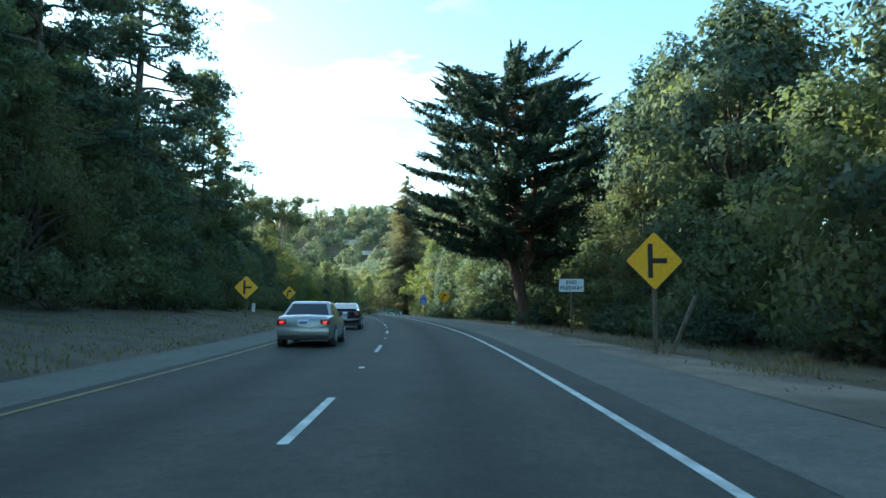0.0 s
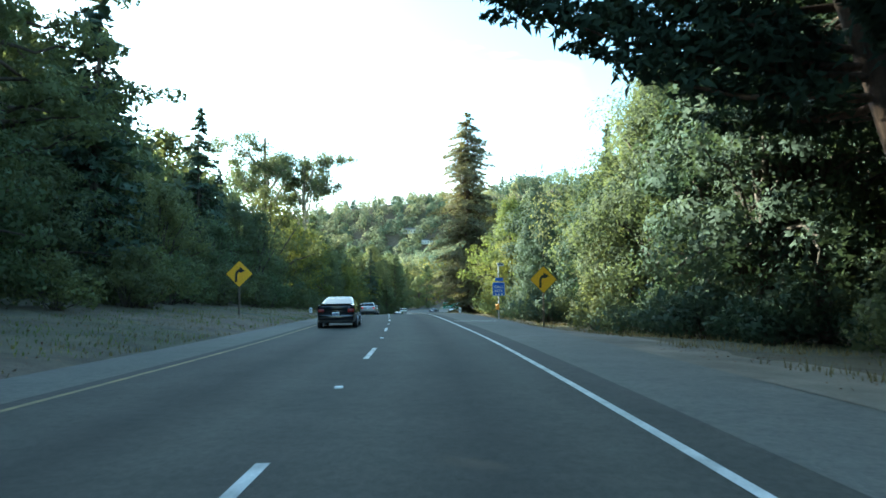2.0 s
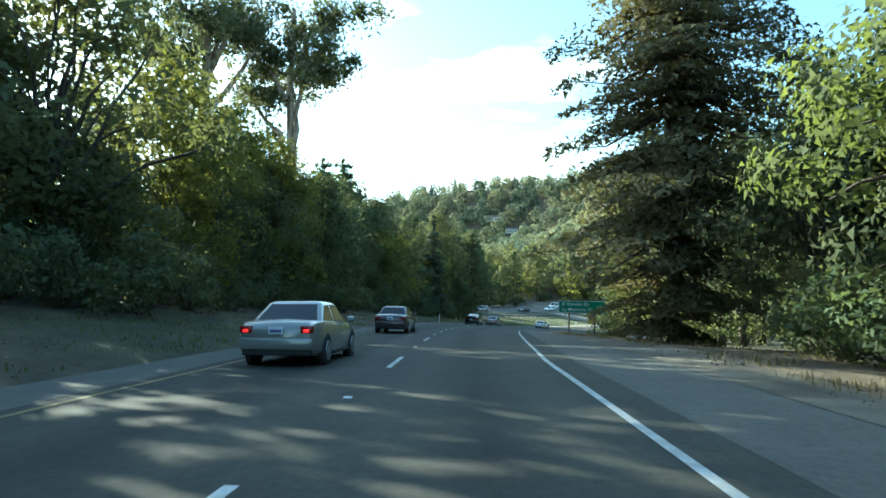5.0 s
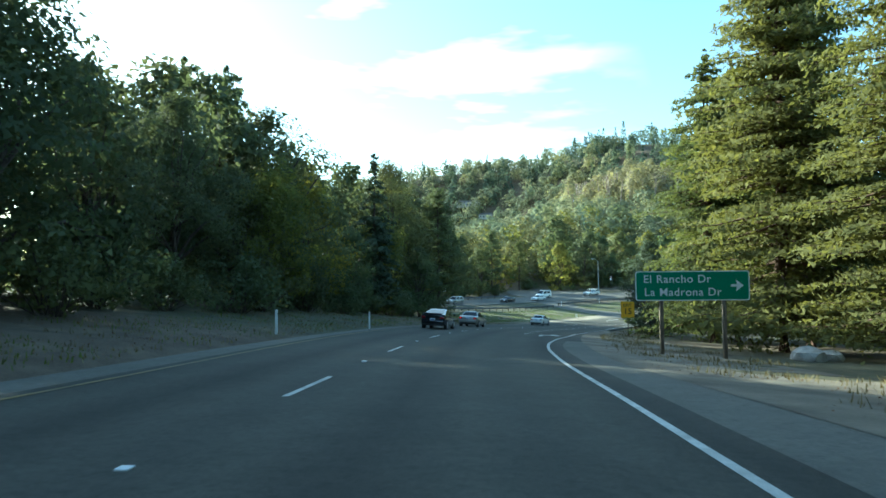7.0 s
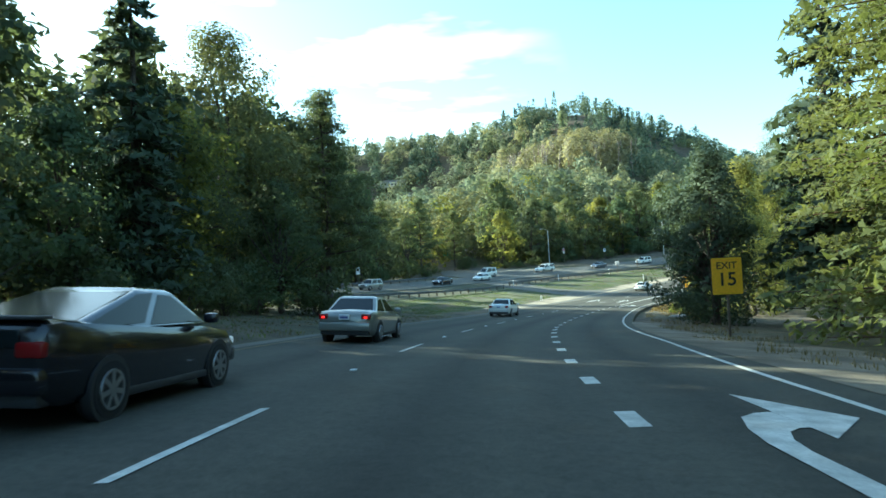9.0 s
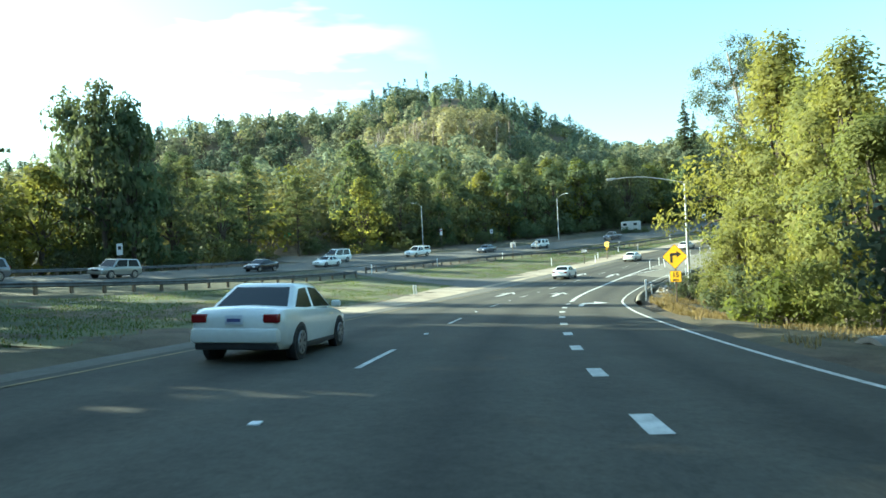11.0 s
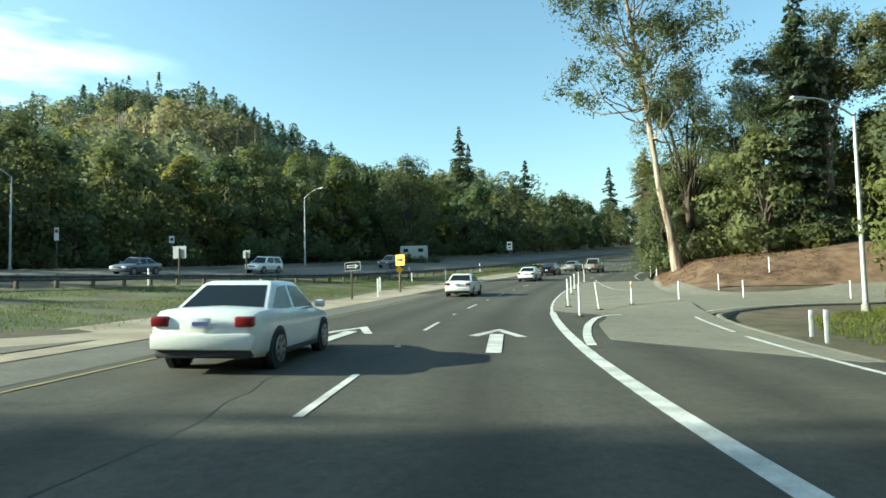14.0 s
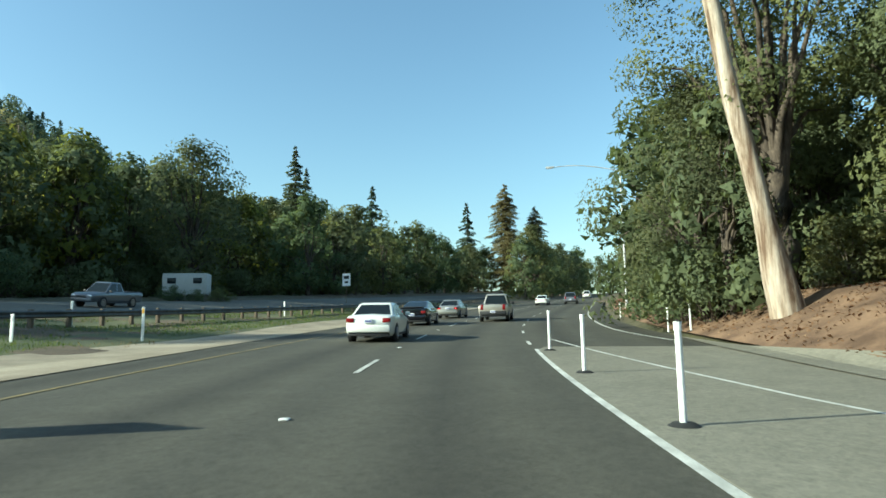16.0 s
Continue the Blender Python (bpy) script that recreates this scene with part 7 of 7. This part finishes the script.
    for sy in (-0.29, 0.305):
        for sx in (1, -1):
            x0 = sx * hw
            part("wheel_arch", rod(bmesh.new(), (x0 - sx * 0.10, sy * length, r + 0.01), (x0 + sx * 0.003, sy * length, r + 0.01), r + 0.055, r + 0.05, 22), CAR_TRIM, root)
            wheel = part("wheel", rod(bmesh.new(), (x0 - sx * 0.20, sy * length, r), (x0 + sx * 0.012, sy * length, r), r, r * 0.97, 24), RUBBER, root, "black tyre")
            bm = rod(bmesh.new(), (x0 - sx * 0.02, sy * length, r), (x0 + sx * 0.020, sy * length, r), r * 0.66, r * 0.60, 20)
            part("wheel_well", bm, CAR_TRIM, wheel)
            bm = rod(bmesh.new(), (x0 - sx * 0.02, sy * length, r), (x0 + sx * 0.030, sy * length, r), r * 0.17, r * 0.15, 12)
            for k in range(7):
                q = Matrix.Rotation(2 * math.pi * k / 7, 4, "X")
                box(bm, 0, 0, 0, 0.022, r * 0.17, r * 0.52, 0.0, Matrix.Translation((x0 + sx * 0.020, sy * length, r)) @ q @ Matrix.Translation((0, 0, r * 0.37)))
            n = 24
            ring = [[bm.verts.new((x0 + sx * dx, sy * length + rr * math.cos(2 * math.pi * k / n), r + rr * math.sin(2 * math.pi * k / n))) for k in range(n)] for dx, rr in ((0.014, r * 0.70), (0.030, r * 0.69), (0.030, r * 0.61), (0.014, r * 0.60))]
            for g, h in zip(ring[:-1], ring[1:]):
                for k in range(n):
                    bm.faces.new((g[k], g[(k + 1) % n], h[(k + 1) % n], h[k]))
            part("rim", bm, RIM, wheel, "silver spoked wheel rim")
    return root


def stand(root, s, d, turn=0.0):
    """Sets a car on the road, tilted with it."""
    p = along(s, d)
    x, y = float(p[0]), float(p[1])
    e = 1.3
    h = radians(heading(s) + turn)
    fx, fy = -math.sin(h), math.cos(h)

    def surface(px, py):
        sq, dq = nearest([px], [py])
        if dq[0] < -12:
            return float(terrain([px], [py])[0]) + 0.12
        return float(road_z(sq, dq)[0])

    z = surface(x, y)
    pitch = math.degrees(math.atan2(surface(x + fx * e, y + fy * e) - surface(x - fx * e, y - fy * e), 2 * e))
    bank = math.degrees(math.atan2(surface(x + fy * 0.8, y - fx * 0.8) - surface(x - fy * 0.8, y + fx * 0.8), 1.6))
    root.matrix_basis = pose(x, y, z, 0, 0, math.degrees(h)) @ pose(0, 0, 0, pitch, -bank, 0)
    return root


def in_lane(root, s):
    return stand(root, s, float(lane_at(s)) - 2.3)


def again(root, s):
    """The same kind of car further along the left lane."""
    return in_lane(copy_thing(root, Matrix.Identity(4)), s)


SILVER = in_lane(car("silver_sedan", "sedan", PAINT_SILVER, "silver four door saloon with its brake lights on", brake=True), 22.2)
HATCH = in_lane(car("black_hatchback", "hatch", PAINT_BLACK, "glossy black five door hatchback with a rear spoiler", spoiler=True), 37.0)
WHITE = in_lane(car("white_sedan", "sedan", PAINT_WHITE_CAR, "white four door saloon with dark windows"), 235.5)
again(HATCH, 72.3)
again(SILVER, 118.0)
again(HATCH, 190.0)
again(SILVER, 203.0)
again(WHITE, 296.0)
again(WHITE, 326.0)
stand(again(WHITE, 350.5), 350.5, -3.3)
again(HATCH, 365.0)
again(SILVER, 377.0)
in_lane(car("dark_sedan", "sedan", PAINT_DARK, "dark red four door saloon with a clean paint"), 138.0)
stand(car("pickup_truck", "pickup", PAINT_TAN, "tan pickup truck with a dark rear window", "pickup truck"), 370.0, 0.2)
stand(car("white_hatchback", "sedan", PAINT_WHITE_CAR, "small white saloon further along the highway"), 419.8, -0.8)
stand(car("grey_suv", "suv", PAINT_GREY, "grey sport utility car further along the highway"), 423.8, 3.0)
stand(car("white_suv", "suv", PAINT_WHITE_CAR, "white sport utility car far along the highway"), 477.0, 2.6)
stand(car("oncoming_suv", "suv", PAINT_SILVER, "silver sport utility car on the far carriageway"), 269.5, -38.4, 180)
stand(car("oncoming_wagon", "suv", PAINT_SILVER, "pale silver estate car on the far carriageway"), 254.5, -39.8, 180)
stand(car("oncoming_dark_suv", "suv", PAINT_GREY, "dark sport utility car on the far carriageway"), 259.6, -39.5, 180)
stand(car("oncoming_dark_hatch", "hatch", PAINT_BLACK, "black hatchback on the far carriageway"), 286.0, -37.5, 180)
stand(car("oncoming_van", "van", PAINT_WHITE_CAR, "white delivery van on the far carriageway", "van"), 303.0, -41.2, 180)
stand(car("oncoming_pickup", "pickup", PAINT_WHITE_CAR, "white pickup with a camper shell on the far carriageway", "pickup truck", camper=True), 318.0, -38.6, 180)
stand(car("oncoming_sedan", "sedan", PAINT_WHITE_CAR, "white saloon on the far carriageway"), 296.5, -37.0, 180)
stand(car("oncoming_dark_sedan", "sedan", PAINT_GREY, "dark grey saloon on the far carriageway"), 331.5, -33.5, 180)
stand(car("oncoming_white_suv", "suv", PAINT_WHITE_CAR, "white sport utility car on the far carriageway"), 344.0, -30.0, 180)
stand(car("oncoming_dark_pickup", "pickup", PAINT_GREY, "dark pickup truck on the far carriageway", "pickup truck"), 368.0, -28.0, 180)


# ---- grass, litter and low growth ----
def blades(name, label, places, mat, seed, high, wide):
    """Tufts of grass: each blade a bent strip that tapers to a point."""
    rng = np.random.default_rng(seed)
    p = np.asarray(places)
    n = len(p)
    a = rng.uniform(0, 6.283, n)
    h = high * rng.uniform(0.4, 1.3, n)
    w = wide * rng.uniform(0.6, 1.3, n)
    dx, dy = np.cos(a), np.sin(a)
    bend = rng.uniform(0.1, 0.7, n) * h
    v = np.empty((n, 4, 3))
    v[:, 0] = p + np.stack([-dy * w, dx * w, np.full(n, -0.03)], 1)
    v[:, 1] = p + np.stack([dy * w, -dx * w, np.full(n, -0.03)], 1)
    v[:, 2] = p + np.stack([dx * bend + dy * w * 0.3, dy * bend - dx * w * 0.3, h * 0.8], 1)
    v[:, 3] = p + np.stack([dx * bend * 1.2, dy * bend * 1.2, h], 1)
    me = bpy.data.meshes.new(name)
    me.vertices.add(n * 4)
    me.vertices.foreach_set("co", v.ravel())
    me.loops.add(n * 4)
    me.loops.foreach_set("vertex_index", np.arange(n * 4, dtype=np.int32))
    me.polygons.add(n)
    me.polygons.foreach_set("loop_start", np.arange(0, n * 4, 4, dtype=np.int32))
    me.polygons.foreach_set("loop_total", np.full(n, 4, dtype=np.int32))
    me.materials.append(mat)
    me.update(calc_edges=True)
    return tagged(new(name, me), label, "grass", kind="stuff")


def scatter(count, s0, s1, d0, d1, seed, patch=0.25, cut=0.0, off=0.0):
    rng = np.random.default_rng(seed)
    s, u = rng.uniform(s0, s1, count), rng.uniform(0, 1, count)
    lo = np.array([d0(v) if callable(d0) else d0 for v in s])
    hi = np.array([d1(v) if callable(d1) else d1 for v in s])
    d = lo + (hi - lo) * u
    w = along(s, d)
    keep = np.array([noise.noise(Vector((x * patch, y * patch, seed))) > cut for x, y in w])
    # the crossover stays bare
    keep &= ~((s > np.interp(-d, [9, 13, 20, 28, 36], [281, 283.2, 285.7, 289.7, 293.7])) & (s < np.interp(-d, [9, 13, 19, 27, 35], [299.5, 293.3, 292.3, 297.3, 304.3])) & (d < -7) & (d > -36))
    w = w[keep]
    return np.c_[w, terrain(w[:, 0], w[:, 1]) + off]


blades("median_grass", "tall green grass in the median", scatter(110000, 235, 400, -24, lambda s: pave_left(s) - 3.4, 71, 0.2, -0.2), GRASS, 71, 0.105, 0.02)
blades("median_dry_grass", "dry straw grass in the median", scatter(22000, 235, 400, -25, lambda s: pave_left(s) - 2.2, 72, 0.3, 0.0), DRY, 72, 0.12, 0.018)
blades("bank_grass", "short weedy grass on the bank", scatter(15000, 0, 232, -14.5, lambda s: pave_left(s) - 0.5, 73, 0.25, -0.1), GRASS, 73, 0.11, 0.02)
blades("bank_dry_grass", "dry straw grass on the bank", scatter(18000, 0, 232, -14.5, lambda s: pave_left(s) - 0.3, 74, 0.35, -0.05), DRY, 74, 0.10, 0.02)
blades("verge_dry_grass", "dry weeds along the verge under the trees", scatter(22000, 0, 235, lambda s: pave_right(s) + 1.2, 11.5, 75, 0.35, 0.05), DRY, 75, 0.20, 0.02)
blades("island_grass", "green weeds inside the ramp corner", scatter(36000, 282, 322, lambda s: np.interp(s, [282, 304, 312, 322], [8.3, 9.4, 12, 19]), 26, 76, 0.25, -0.3), GRASS, 76, 0.10, 0.02)
blades("ditch_weeds", "dry weeds in the roadside ditch", scatter(14000, 236, 285, lambda s: pave_right(s) + 0.9, 12, 77, 0.3, 0.0), DRY, 77, 0.2, 0.02)


def chips(name, label, places, mat, seed, size):
    rng = np.random.default_rng(seed)
    p = np.asarray(places)
    me = leaf_mesh(name, p, size * rng.uniform(0.4, 1.4, len(p)), np.tile((0.0, 0.0, 1.0), (len(p), 1)), mat, rng, 0.5)
    return tagged(new(name, me), label, "leaf litter", kind="stuff")


LITTER_CHIP = leafy("bark_chips", (0.07, 0.035, 0.02), (0.20, 0.11, 0.06), (0.42, 0.32, 0.22), 0.2, 0.05)
draped("litter_bank", [(s, 8.75 if s > 333 else 12.5 - (s - 329) * 0.8) for s in np.arange(330, 470, 2.0)], [(s, 24.0) for s in np.arange(330, 470, 2.0)], 0.03, LITTER, 12)
tagged(bpy.data.objects["litter_bank"], "reddish brown bank covered with bark and leaf litter", "bank", kind="structure")
chips("bark_litter", "fallen bark and leaves on the bank", scatter(26000, 331, 420, lambda s: 9.0 if s > 333 else 12.0, 20, 78, 0.4, -0.3, 0.05), LITTER_CHIP, 78, 0.07)
chips("bank_litter", "fallen leaves and twigs on the bank", scatter(16000, 0, 232, -15.5, lambda s: pave_left(s) - 0.4, 80, 0.4, -0.25, 0.05), LITTER_CHIP, 80, 0.035)
chips("verge_litter", "fallen leaves along the verge", scatter(9000, 0, 178, lambda s: pave_right(s) + 0.3, 10, 79, 0.4, -0.2, 0.06), LITTER_CHIP, 79, 0.03)


for proto in PROTOS:
    for o in (*proto.children_recursive, proto):
        bpy.data.objects.remove(o)
